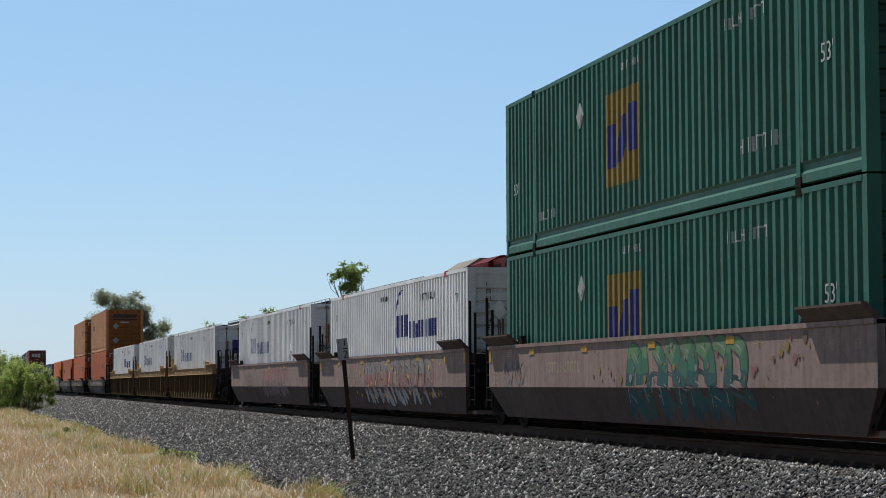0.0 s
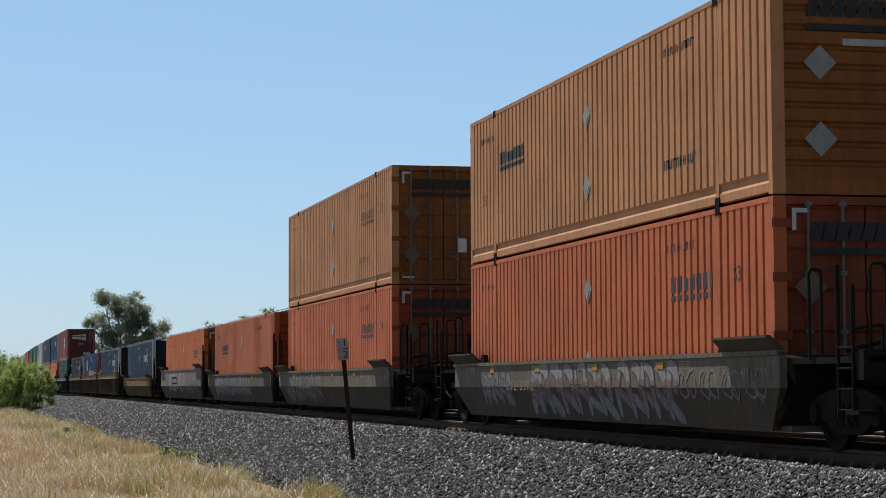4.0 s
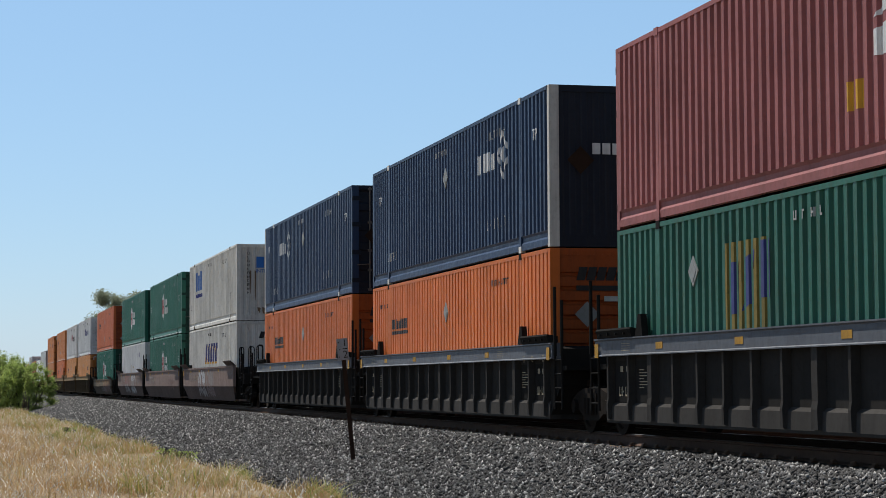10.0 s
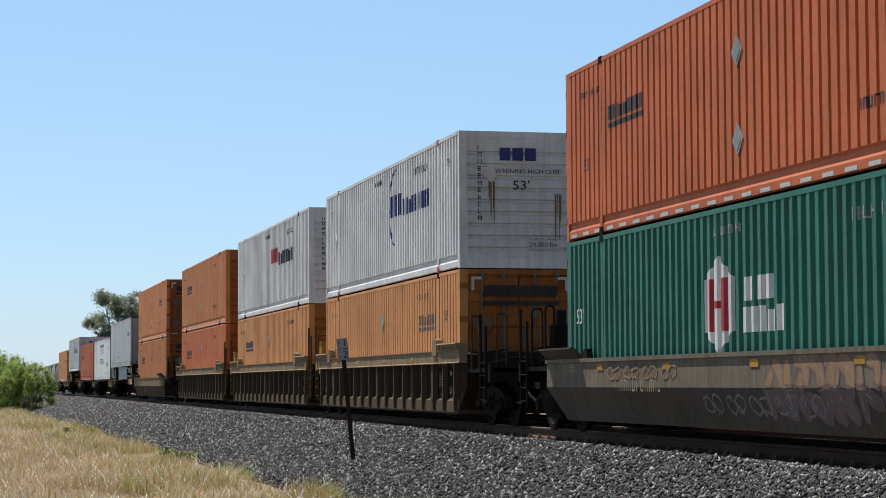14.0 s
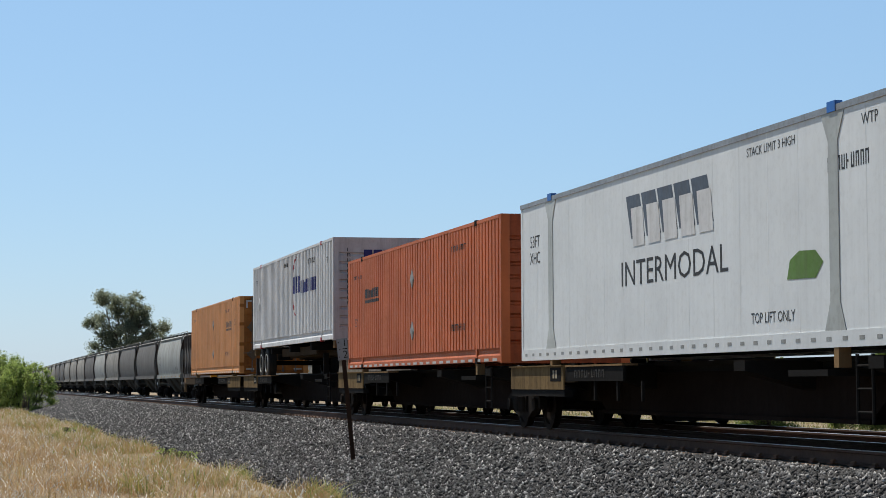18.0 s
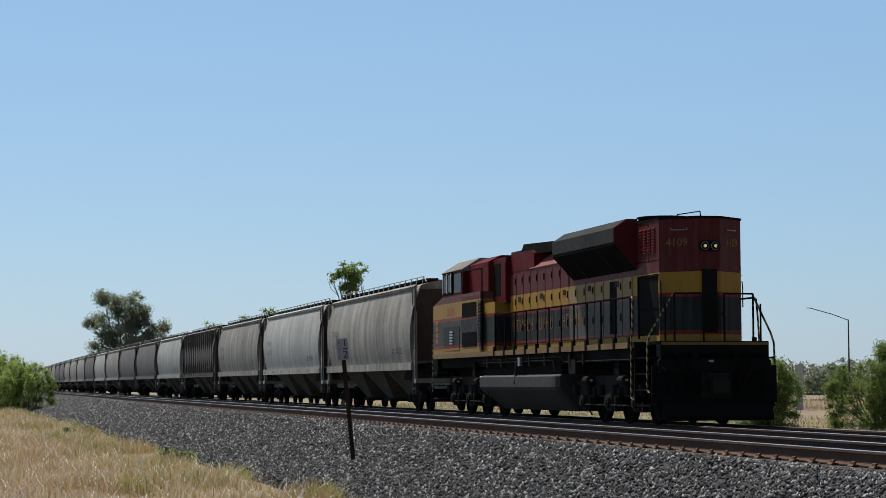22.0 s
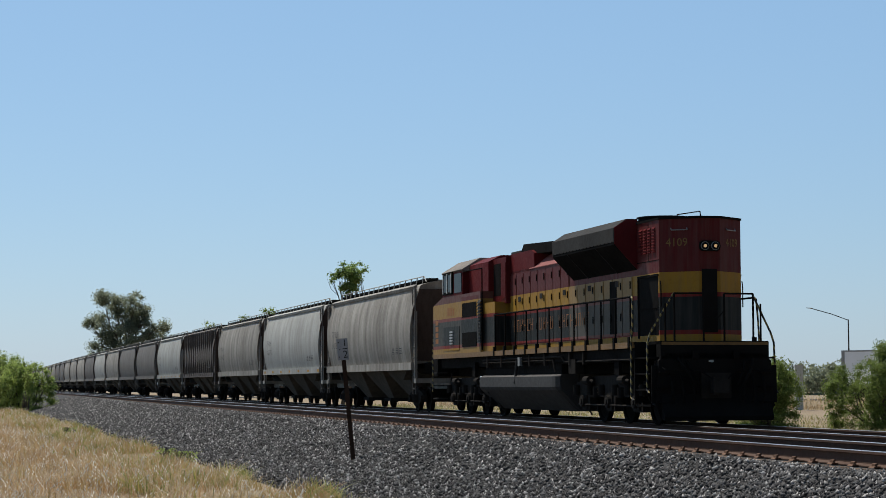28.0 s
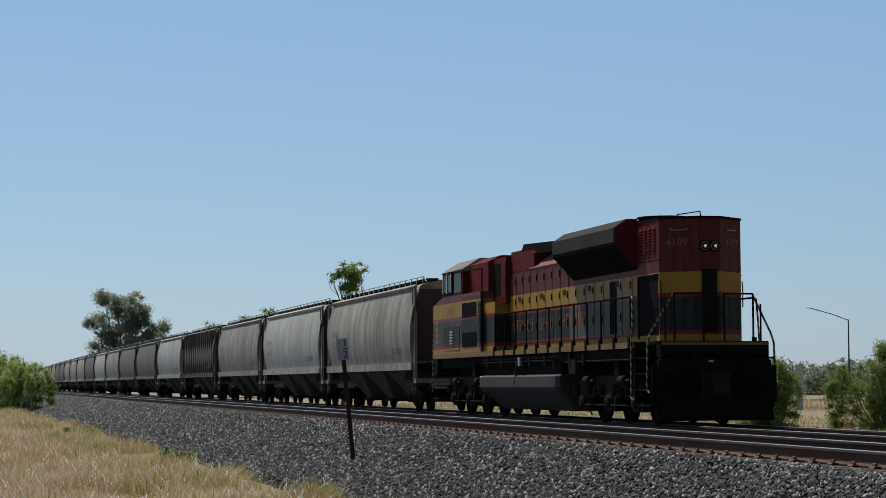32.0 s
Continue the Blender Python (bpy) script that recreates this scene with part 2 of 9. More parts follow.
# ---------------------------------------------------------------- mesh tools
class Build:
    """Collects vertices and faces of one mesh."""

    def __init__(self):
        self.v, self.f = [], []

    def add(self, verts, faces):
        n = len(self.v)
        self.v += [tuple(p) for p in verts]
        self.f += [tuple(i + n for i in f) for f in faces]
        return self

    def box(self, x0, x1, y0, y1, z0, z1):
        vs = [(x, y, z) for z in (z0, z1) for y in (y0, y1) for x in (x0, x1)]
        return self.add(vs, [(0, 2, 3, 1), (4, 5, 7, 6), (0, 1, 5, 4), (2, 6, 7, 3), (0, 4, 6, 2), (1, 3, 7, 5)])

    def prism(self, poly, a, b, axis):
        """A polygon drawn out from a to b along the axis; poly is in the two other axes, in x, y, z order."""
        n = len(poly)
        put = {"x": lambda p, t: (t, p[0], p[1]), "y": lambda p, t: (p[0], t, p[1]), "z": lambda p, t: (p[0], p[1], t)}[axis]
        vs = [put(p, a) for p in poly] + [put(p, b) for p in poly]
        fs = [tuple(range(n))[::-1], tuple(range(n, 2 * n))] + [(i, (i + 1) % n, n + (i + 1) % n, n + i) for i in range(n)]
        return self.add(vs, fs)

    def tube(self, p, q, r, n=8, r2=None):
        p, q = Vector(p), Vector(q)
        m = (q - p).to_track_quat("Z", "Y").to_matrix()
        r2 = r if r2 is None else r2
        vs = [p + m @ Vector((math.cos(i * 2 * math.pi / n) * r, math.sin(i * 2 * math.pi / n) * r, 0)) for i in range(n)]
        vs += [q + m @ Vector((math.cos(i * 2 * math.pi / n) * r2, math.sin(i * 2 * math.pi / n) * r2, 0)) for i in range(n)]
        fs = [tuple(range(n))[::-1], tuple(range(n, 2 * n))] + [(i, (i + 1) % n, n + (i + 1) % n, n + i) for i in range(n)]
        return self.add(vs, fs)

    def rod(self, pts, r, n=6):
        for p, q in zip(pts[:-1], pts[1:]):
            self.tube(p, q, r, n)
        return self

    def loft(self, rings, closed=True, caps=True):
        """Rings of equally many points, joined in turn."""
        n = len(rings[0])
        vs = [p for r in rings for p in r]
        fs = []
        for k in range(len(rings) - 1):
            for i in range(n if closed else n - 1):
                j = (i + 1) % n
                fs.append((k * n + i, k * n + j, (k + 1) * n + j, (k + 1) * n + i))
        if caps:
            fs += [tuple(range(n))[::-1], tuple(range((len(rings) - 1) * n, len(rings) * n))]
        return self.add(vs, fs)

    def mesh(self, name, mat, smooth=False):
        me = bpy.data.meshes.new(name)
        me.from_pydata(self.v, [], self.f)
        bm = bmesh.new()
        bm.from_mesh(me)
        bmesh.ops.recalc_face_normals(bm, faces=bm.faces)
        bm.to_mesh(me)
        bm.free()
        me.materials.append(mat)
        if smooth:
            for p in me.polygons:
                p.use_smooth = True
        return me


def part(name, b, mat, parent, label="", at=None, smooth=False):
    """One mesh object under a thing or a part; b is a Build or a mesh to share."""
    me = b.mesh(name, mat, smooth) if isinstance(b, Build) else b
    ob = new(name, me)
    ob.parent = parent
    if at is not None:
        ob.matrix_basis = at
    if label:
        ob["label"] = label
    return ob


def thing(name, label, category, group="", m=None):
    ob = new(name)
    tagged(ob, label, category, group)
    if m is not None:
        ob.matrix_basis = m
    return ob


def words(text, size, wide=1.0, depth=0.002):
    """A mesh-ready Build of a text, centred, in the x-z plane facing -y."""
    cu = bpy.data.curves.new("words", "FONT")
    cu.body, cu.size, cu.align_x, cu.align_y, cu.resolution_u = text, size, "CENTER", "CENTER", 2
    ob = bpy.data.objects.new("words", cu)
    me = bpy.data.meshes.new_from_object(ob)
    b = Build()
    b.add([(v.co.x * wide, 0, v.co.y) for v in me.vertices], [tuple(p.vertices) for p in me.polygons])
    bpy.data.objects.remove(ob)
    bpy.data.curves.remove(cu)
    bpy.data.meshes.remove(me)
    return b


def rect(x0, x1, z0, z1):
    return [(x0, z0), (x1, z0), (x1, z1), (x0, z1)]


def diamond(x, z, w, h):
    return [(x - w / 2, z), (x, z - h / 2), (x + w / 2, z), (x, z + h / 2)]


def bars(x0, x1, z0, z1, n, gap=0.25, seed=1):
    """A row of upright bars that stands for lettering."""
    rnd = random.Random(seed)
    step = (x1 - x0) / n
    out = []
    for i in range(n):
        top = z1 - (z1 - z0) * rnd.choice((0, 0, 0, 0.18))
        out.append(rect(x0 + i * step, x0 + (i + 1 - gap) * step, z0, top))
    return out


def slant(x0, x1, z0, z1, lean, n, gap=0.2):
    step = (x1 - x0) / n
    return [[(x0 + i * step, z0), (x0 + (i + 1 - gap) * step, z0), (x0 + (i + 1 - gap) * step + lean, z1), (x0 + i * step + lean, z1)] for i in range(n)]


def arc(cx, cz, rx, rz, a0, a1, thick, n=14):
    """A curved band as a polygon."""
    out, inn = [], []
    for i in range(n + 1):
        a = radians(a0 + (a1 - a0) * i / n)
        t = thick * math.sin(math.pi * i / n) ** 0.6
        out.append((cx + rx * math.cos(a), cz + rz * math.sin(a)))
        inn.append((cx + (rx - t) * math.cos(a), cz + (rz - t) * math.sin(a)))
    return out + inn[::-1]

# ---------------------------------------------------------------- ground, ballast and tracks
def sheet(name, s_values, offs, height, mat, smooth=True):
    """A sheet that follows the line: height(s, off) gives z."""
    ss, oo = np.meshgrid(np.array(s_values, float), np.array(offs, float), indexing="ij")
    x, y, _ = line(ss, oo)
    z = height(ss, oo)
    v = np.stack([x, y, z], -1).reshape(-1, 3)
    n = len(offs)
    faces = [(i * n + j, i * n + j + 1, (i + 1) * n + j + 1, (i + 1) * n + j) for i in range(len(s_values) - 1) for j in range(n - 1)]
    me = bpy.data.meshes.new(name)
    me.from_pydata(v.tolist(), [], faces)
    me.materials.append(mat)
    for p in me.polygons:
        p.use_smooth = smooth
    ob = new(name, me)
    return ob


def toe(s):
    """Where the ballast's foot meets the field on the camera's side."""
    return 4.6 + np.clip(-s, 0, 110) * 0.0135


def rolling(s, o):
    return 0.06 * np.sin(s * 0.23 + o * 0.6) + 0.04 * np.sin(s * 0.71 - o * 1.1)


def field_height(s, o):
    base = np.where(o > 0, -1.22 + 0.10 * np.clip((o - 6) / 12, 0, 1), -1.05 - 0.25 * np.clip((-o - 12) / 40, 0, 1))
    under = np.clip((o + 9.0) / 1.0, 0, 1) * np.clip((toe(s) + 0.4 - o) / 0.8, 0, 1)
    return base + rolling(s, o) * (1 - under) - 0.35 * under


def soil_material():
    m, nt, bs = nodes_of("dry grassland")
    co = nt.nodes.new("ShaderNodeNewGeometry").outputs["Position"]
    a = noise_node(nt, co, 0.35, 6)
    b = noise_node(nt, co, 6.0, 8, 0.7)
    col = ramp(nt, a, [(0.3, (0.19, 0.135, 0.075)), (0.55, (0.25, 0.19, 0.12)), (0.75, (0.17, 0.15, 0.07))])
    col = mix(nt, ramp(nt, b, [(0.4, (0, 0, 0)), (0.75, (0.5, 0.5, 0.5))]), col, (0.2, 0.15, 0.095))
    nt.links.new(col, bs.inputs["Base Color"])
    bs.inputs["Roughness"].default_value = 0.95
    bump(nt, bs, b, 0.6, 0.08)
    return m


def ballast_material():
    m, nt, bs = nodes_of("crushed grey ballast")
    co = nt.nodes.new("ShaderNodeNewGeometry").outputs["Position"]
    v = node(nt, "ShaderNodeTexVoronoi", Scale=17.0)
    nt.links.new(co, v.inputs["Vector"])
    big = noise_node(nt, co, 0.6, 5)
    # near-black tones put the shade in gaps between stones into the bed
    hue = ramp(nt, v.outputs["Color"], [(0.1, (0.004, 0.004, 0.005)), (0.5, (0.01, 0.01, 0.011)), (0.9, (0.03, 0.03, 0.03))])
    col = mix(nt, ramp(nt, big, [(0.4, (0, 0, 0)), (0.75, (0.4, 0.4, 0.4))]), hue, (0.045, 0.04, 0.035))
    nt.links.new(col, bs.inputs["Base Color"])
    bs.inputs["Roughness"].default_value = 0.9
    bump(nt, bs, v.outputs["Distance"], 1.0, 0.05)
    return m


def stone_material():
    m, nt, bs = nodes_of("loose ballast stones")
    g = nt.nodes.new("ShaderNodeNewGeometry")
    rnd = g.outputs["Random Per Island"]
    col = ramp(nt, rnd, [(0.0, (0.006, 0.006, 0.007)), (0.5, (0.02, 0.02, 0.022)), (0.82, (0.075, 0.075, 0.077)), (0.97, (0.34, 0.335, 0.33))])
    fine = noise_node(nt, g.outputs["Position"], 60.0, 3)
    col = mix(nt, ramp(nt, fine, [(0.4, (0, 0, 0)), (0.8, (0.35, 0.35, 0.35))]), col, (0.05, 0.045, 0.04))
    nt.links.new(col, bs.inputs["Base Color"])
    bs.inputs["Roughness"].default_value = 0.85
    return m


M["soil"], M["ballast"], M["stones"] = soil_material(), ballast_material(), stone_material()
M["rail_side"] = paint("rust-brown rail web", (0.07, 0.036, 0.022), 0.85, dirt=(0.03, 0.018, 0.013), amount=0.5, streak=0.1)
M["rail_top"] = paint("polished rail head", (0.55, 0.54, 0.52), 0.28, amount=0.1, streak=0.0, metal=1.0)
M["tie"] = paint("rust-stained concrete tie", (0.2, 0.125, 0.08), 0.9, dirt=(0.06, 0.032, 0.02), amount=0.6)
M["clip"] = paint("rusty rail fastening", (0.14, 0.075, 0.045), 0.85, dirt=(0.04, 0.026, 0.018), amount=0.4)

near_s = list(np.arange(-420, 80, 4.0))
far_s = [-4400, -3200, -2200, -1500, -1100, -850, -650, -520] + near_s + [100, 160, 260, 420, 700, 1200, 2000, 2900]
offs = [-3500, -1800, -900, -450, -220, -110, -60, -40, -28, -20, -15, -12, -10, -9, -8.2, -6, 0, 3, 4.2, 4.8, 5.4, 6, 6.6, 7.4, 8.5, 10, 12, 15, 20, 28, 40, 60, 110, 220, 450, 900, 1800, 3500]
ground = sheet("ground", far_s, offs, field_height, M["soil"])
tagged(ground, "dry straw-coloured grassland beside the railway", "ground", kind="structure")

BED = [(-9.0, -1.45), (-8.6, -1.1), (-7.1, -0.36), (-6.6, -0.33), (-3.8, -0.33), (-3.0, -0.36), (-1.75, -0.21), (1.7, -0.2), (2.0, -0.26), (4.6, -1.22), (5.2, -1.5)]


def bed_height(s, o):
    base = np.interp(o, [p[0] for p in BED], [p[1] for p in BED])
    stretch = 1.7 + (o - 1.7) * (2.9 / (toe(s) - 1.7))
    wide = np.interp(stretch, [p[0] for p in BED], [p[1] for p in BED])
    return np.where(o > 1.7, wide, base) + np.where(o > 1.9, 0.16 * rolling(s * 3.1, o * 2.0), 0)


bed_offs = [-9.0, -8.6, -7.9, -7.1, -6.6, -5.2, -3.8, -3.0, -1.75, 0, 1.7, 2.0, 2.4, 2.8, 3.2, 3.6, 4.0, 4.4, 4.8, 5.2, 5.6, 6.0, 6.4, 6.8]
bed = sheet("ballast_bed", [-1400, -900, -650, -520] + list(np.arange(-420, 80, 2.0)) + [100, 200, 400, 800, 1400], bed_offs, bed_height, M["ballast"])
tagged(bed, "embankment of crushed dark grey ballast under two tracks", "ballast", kind="structure")


def stones(name, n, seed, s_far, s_near, power, o0, o1, r0, r1, label):
    rng = np.random.default_rng(seed)
    s = s_near + (s_far - s_near) * rng.random(n) ** power
    t_ = toe(s)
    u = rng.random(n)
    o = o0 + (np.where(o1 > 0, t_ + 0.35, o1) - o0) * u
    if o1 > 0:
        thin = rng.random(n) < np.clip((t_ + 0.4 - o) / 0.6, 0.1, 1)
        s, o = s[thin], o[thin]
        n = len(s)
    x, y, _ = line(s, o)
    z = np.maximum(bed_height(s, o), field_height(s, o))
    far = np.clip((s_near - s) / (s_near - s_far), 0, 1)
    r = (r0 + (r1 - r0) * far) * (0.55 + 0.9 * rng.random(n) ** 1.5)
    base = np.array([(1, 0, 0), (-1, 0, 0), (0, 1, 0), (0, -1, 0), (0, 0, 1), (0, 0, -1)], float)
    v = base[None] * r[:, None, None] * (0.65 + 0.7 * rng.random((n, 6, 1))) + (rng.random((n, 6, 3)) - 0.5) * r[:, None, None] * 0.9
    a = rng.random(n) * 6.283
    c, sn = np.cos(a)[:, None], np.sin(a)[:, None]
    vx, vy = v[..., 0] * c - v[..., 1] * sn, v[..., 0] * sn + v[..., 1] * c
    v = np.stack([vx + x[:, None], vy + y[:, None], v[..., 2] * 1.0 + (z + r * (1.0 * rng.random(n) - 0.15))[:, None]], -1).reshape(-1, 3)
    tri = np.array([(0, 2, 4), (2, 1, 4), (1, 3, 4), (3, 0, 4), (2, 0, 5), (1, 2, 5), (3, 1, 5), (0, 3, 5)])
    f = (tri[None] + 6 * np.arange(n)[:, None, None]).reshape(-1, 3)
    me = bpy.data.meshes.new(name)
    me.vertices.add(len(v))
    me.vertices.foreach_set("co", v.ravel())
    me.loops.add(f.size)
    me.loops.foreach_set("vertex_index", f.ravel().astype(np.int32))
    me.polygons.add(len(f))
    me.polygons.foreach_set("loop_start", np.arange(0, f.size, 3, dtype=np.int32))
    me.update(calc_edges=True)
    me.materials.append(M["stones"])
    ob = new(name, me)
    tagged(ob, label, "ballast", kind="stuff")
    return ob


stones("ballast_stones", 215000, 3, -150, 13, 1.6, 1.45, 1.0, 0.026, 0.044, "loose angular grey stones on the ballast slope")
stones("ballast_stones", 12000, 4, -70, 13, 1.4, -3.6, -0.9, 0.036, 0.06, "loose grey stones between the two tracks")

RAIL = [(-0.075, -0.19), (0.075, -0.19), (0.075, -0.178), (0.012, -0.155), (0.01, -0.05), (0.037, -0.036), (0.037, -0.006), (-0.037, -0.006), (-0.037, -0.036), (-0.01, -0.05), (-0.012, -0.155), (-0.075, -0.178)]
HEAD = [(-0.033, -0.0055), (0.033, -0.0055), (0.029, 0.0), (-0.029, 0.0)]


def along(profile, off, z, s_values):
    b = Build()
    rings = []
    for s in s_values:
        x, y, a = (float(t) for t in line(s, off))
        nx, ny = math.sin(a), -math.cos(a)
        rings.append([(x + nx * p, y + ny * p, z + q) for p, q in profile])
    return b.loft(rings)


rail_s = [-1400, -900, -650, -500] + list(np.arange(-400, 70, 6.0)) + [100, 200, 400, 800, 1400]
tie_mesh = Build()
tie_mesh.prism([(-1.3, -0.4), (1.3, -0.4), (1.3, -0.21), (1.25, -0.19), (0.55, -0.215), (-0.55, -0.215), (-1.25, -0.19), (-1.3, -0.21)], -0.125, 0.125, "x")
tie_mesh = tie_mesh.mesh("tie", M["tie"])
clip_b = Build()
clip_b.prism([(-0.16, -0.19), (0.16, -0.19), (0.14, -0.17), (-0.14, -0.17)], -0.07, 0.07, "x")
for q in (-1, 1):
    clip_b.box(-0.05, 0.05, 0.075 * q - 0.02, 0.075 * q + 0.05 * q, -0.175, -0.14)
    clip_b.tube((-0.06, 0.1 * q, -0.15), (0.06, 0.1 * q, -0.14), 0.016, 6)
clip_mesh = clip_b.mesh("fastening", M["clip"])
for name, off, z, ties_from, text in (("main_track", 0.0, 0.0, -118, "main railway track with polished rails and rusty fastenings"), ("siding_track", FAR_OFF, FAR_Z, -60, "lower siding track with dull rails behind the main track")):
    track = thing(name, text, "railway track")
    track["kind"] = "structure"
    for q in (-1, 1):
        part("rail", along(RAIL, off + q * 0.7525, z, rail_s), M["rail_side"], track)
        part("rail_head", along(HEAD, off + q * 0.7525, z, rail_s), M["rail_top"], track, "polished steel running surface")
    for k in range(int((14 - ties_from) / 0.61)):
        s = 14 - k * 0.61
        t = part("tie", tie_mesh, None, track, at=on_line(s, off, z))
        for q in (-1, 1):
            if off == 0.0 and (q < 0 or s > -75):
                part("fastening", clip_mesh, None, t, at=pose(0, 0.7525 * q, 0))

# ---------------------------------------------------------------- containers
CL, CW, CH = 16.15, 2.6, 2.896
HL, HW = CL / 2, CW / 2
PITCH, DEEP = 0.27, 0.045
RIB_STEPS = {"wide": (0.34, 0.46, 0.84, 0.96), "narrow": (0.64, 0.73, 0.88, 0.97)}      # shares of the pitch at which a groove begins, deepens and ends
GROOVE = {"kind": "wide"}
POSTS = (1.98, CL - 1.98)         # lifting posts, metres from the end


def rib_profile(x0, x1, pitch=PITCH):
    """Corrugation between x0 and x1: points (x, depth below the outer plane)."""
    n = max(1, round((x1 - x0) / pitch))
    p = (x1 - x0) / n
    pts = [(x0, 0.0)]
    for i in range(n):
        a = x0 + i * p
        g = RIB_STEPS[GROOVE["kind"]]
        pts += [(a + g[0] * p, 0.0), (a + g[1] * p, DEEP), (a + g[2] * p, DEEP), (a + g[3] * p, 0.0)]
    return pts + [(x1, 0.0)]


def side_profile():
    out = []
    for a, b in ((0.13, POSTS[0] - 0.06), (POSTS[0] + 0.06, POSTS[1] - 0.06), (POSTS[1] + 0.06, CL - 0.13)):
        out.append(rib_profile(a, b))
    return out


PROFILES, BREAKS = {}, {}
for kind in RIB_STEPS:
    GROOVE["kind"] = kind
    PROFILES[kind] = side_profile()
    BREAKS[kind] = sorted({round(p[0], 4) for seg in PROFILES[kind] for p in seg})
GROOVE["kind"] = "wide"


def depth_at(u):
    for seg in PROFILES[GROOVE["kind"]]:
        if seg[0][0] <= u <= seg[-1][0]:
            return float(np.interp(u, [p[0] for p in seg], [p[1] for p in seg]))
    return -0.004


def on_ribs(polys, side, lift=0.004):
    """Painted shapes that follow the corrugation; polygons in (metres from the viewer's left, height)."""
    b = Build()
    for poly in polys:
        lo, hi = min(p[0] for p in poly), max(p[0] for p in poly)
        cuts = sorted({lo, hi} | {c for c in BREAKS[GROOVE["kind"]] if lo < c < hi} | {p[0] for p in poly})
        fine = []
        for a, c in zip(cuts[:-1], cuts[1:]):
            k = max(1, int((c - a) / 0.06)) if len(poly) != 4 or poly[0][0] != poly[3][0] else 1
            fine += [a + (c - a) * i / k for i in range(k)]
        fine.append(cuts[-1])
        for a, c in zip(fine[:-1], fine[1:]):
            mid = (a + c) / 2
            zs = []
            for (x1, z1), (x2, z2) in zip(poly, poly[1:] + poly[:1]):
                if (x1 <= mid) != (x2 <= mid):
                    k = (z2 - z1) / (x2 - x1)
                    zs.append((z1 + k * (mid - x1), z1 + k * (a - x1), z1 + k * (c - x1)))
            zs.sort()
            for lo_, hi_ in zip(zs[0::2], zs[1::2]):
                da, dc = depth_at(a + 1e-4) - lift, depth_at(c - 1e-4) - lift
                if side == "A":
                    xa, xc, y = a - HL, c - HL, -1
                else:
                    xa, xc, y = HL - a, HL - c, 1
                b.add([(xa, y * (HW - da), lo_[1]), (xc, y * (HW - dc), lo_[2]), (xc, y * (HW - dc), hi_[2]), (xa, y * (HW - da), hi_[1])], [(0, 1, 2, 3)])
    return b


def side_wall(side):
    b = Build()
    y = -1 if side == "A" else 1
    for seg in PROFILES[GROOVE["kind"]]:
        front = [(u - HL, y * (HW - d)) for u, d in seg]
        back = [(front[-1][0], y * (HW - 0.07)), (front[0][0], y * (HW - 0.07))]
        b.prism(front + back, 0.30, CH - 0.07, "z")
    return b


def end_text(text, size, x_end, y, z, wide=1.0):
    """Lettering on the end wall that faces along +x or -x; y is metres from the viewer's left of the middle."""
    b = words(text, size, wide)
    q = 1 if x_end > 0 else -1
    b.v = [(x_end, q * (v[0] + y), v[2] + z) for v in b.v]
    return b


def end_shape(polys, x_end):
    """Flat shapes on an end wall; polygons in (metres right of the middle as seen, height)."""
    b = Build()
    q = 1 if x_end > 0 else -1
    for p in polys:
        b.add([(x_end, q * u, z) for u, z in p], [tuple(range(len(p)))])
    return b


def side_text(text, size, side, u, z, wide=1.0):
    b = words(text, size, wide)
    q = -1 if side == "A" else 1
    b.v = [((v[0] + u - HL) * -q if q < 0 else HL - (v[0] + u), q * (HW + 0.004), v[2] + z) for v in b.v]
    return b


_meshes = {}


def shared(key, make, mat, smooth=False):
    """One mesh for all like parts in one material."""
    k = (key, mat.name)
    if k not in _meshes:
        _meshes[k] = make().mesh(key, mat, smooth)
    return _meshes[k]


def rail_build(y, tunnel):
    b = Build()
    q = 1 if y > 0 else -1
    prof = [(q * (HW - 0.06), 0.03), (q * (HW - 0.06), 0.04), (q * (HW - 0.005), 0.035), (q * (HW - 0.005), 0.15), (q * (HW - 0.03), 0.19), (q * (HW - 0.03), 0.26), (q * HW, 0.31), (q * (HW - 0.1), 0.31), (q * (HW - 0.1), 0.03)]
    return b.prism(prof, -HL + 0.13, HL - 0.13, "x")


def front_wall(kind):
    b = Build()
    if kind == "flat":
        ys = rib_profile(-1.12, 1.12, 0.22)
        b.prism([(HL - 0.015 - d * 0.35, u) for u, d in ys] + [(HL - 0.09, 1.12), (HL - 0.09, -1.12)], 0.2, CH - 0.12, "z")
    else:
        zs = []
        for i in range(9):
            z = 0.2 + i * (CH - 0.62) / 9
            h = (CH - 0.62) / 9
            zs += [(z, 0.0), (z + h * 0.62, 0.0), (z + h * 0.74, 0.045), (z + h * 0.9, 0.045)]
        zs += [(CH - 0.42, 0.0), (CH - 0.12, 0.0)]
        b.prism([(HL - 0.012 - d, z) for z, d in zs] + [(HL - 0.09, CH - 0.12), (HL - 0.09, 0.2)], -1.12, 1.12, "y")
    return b


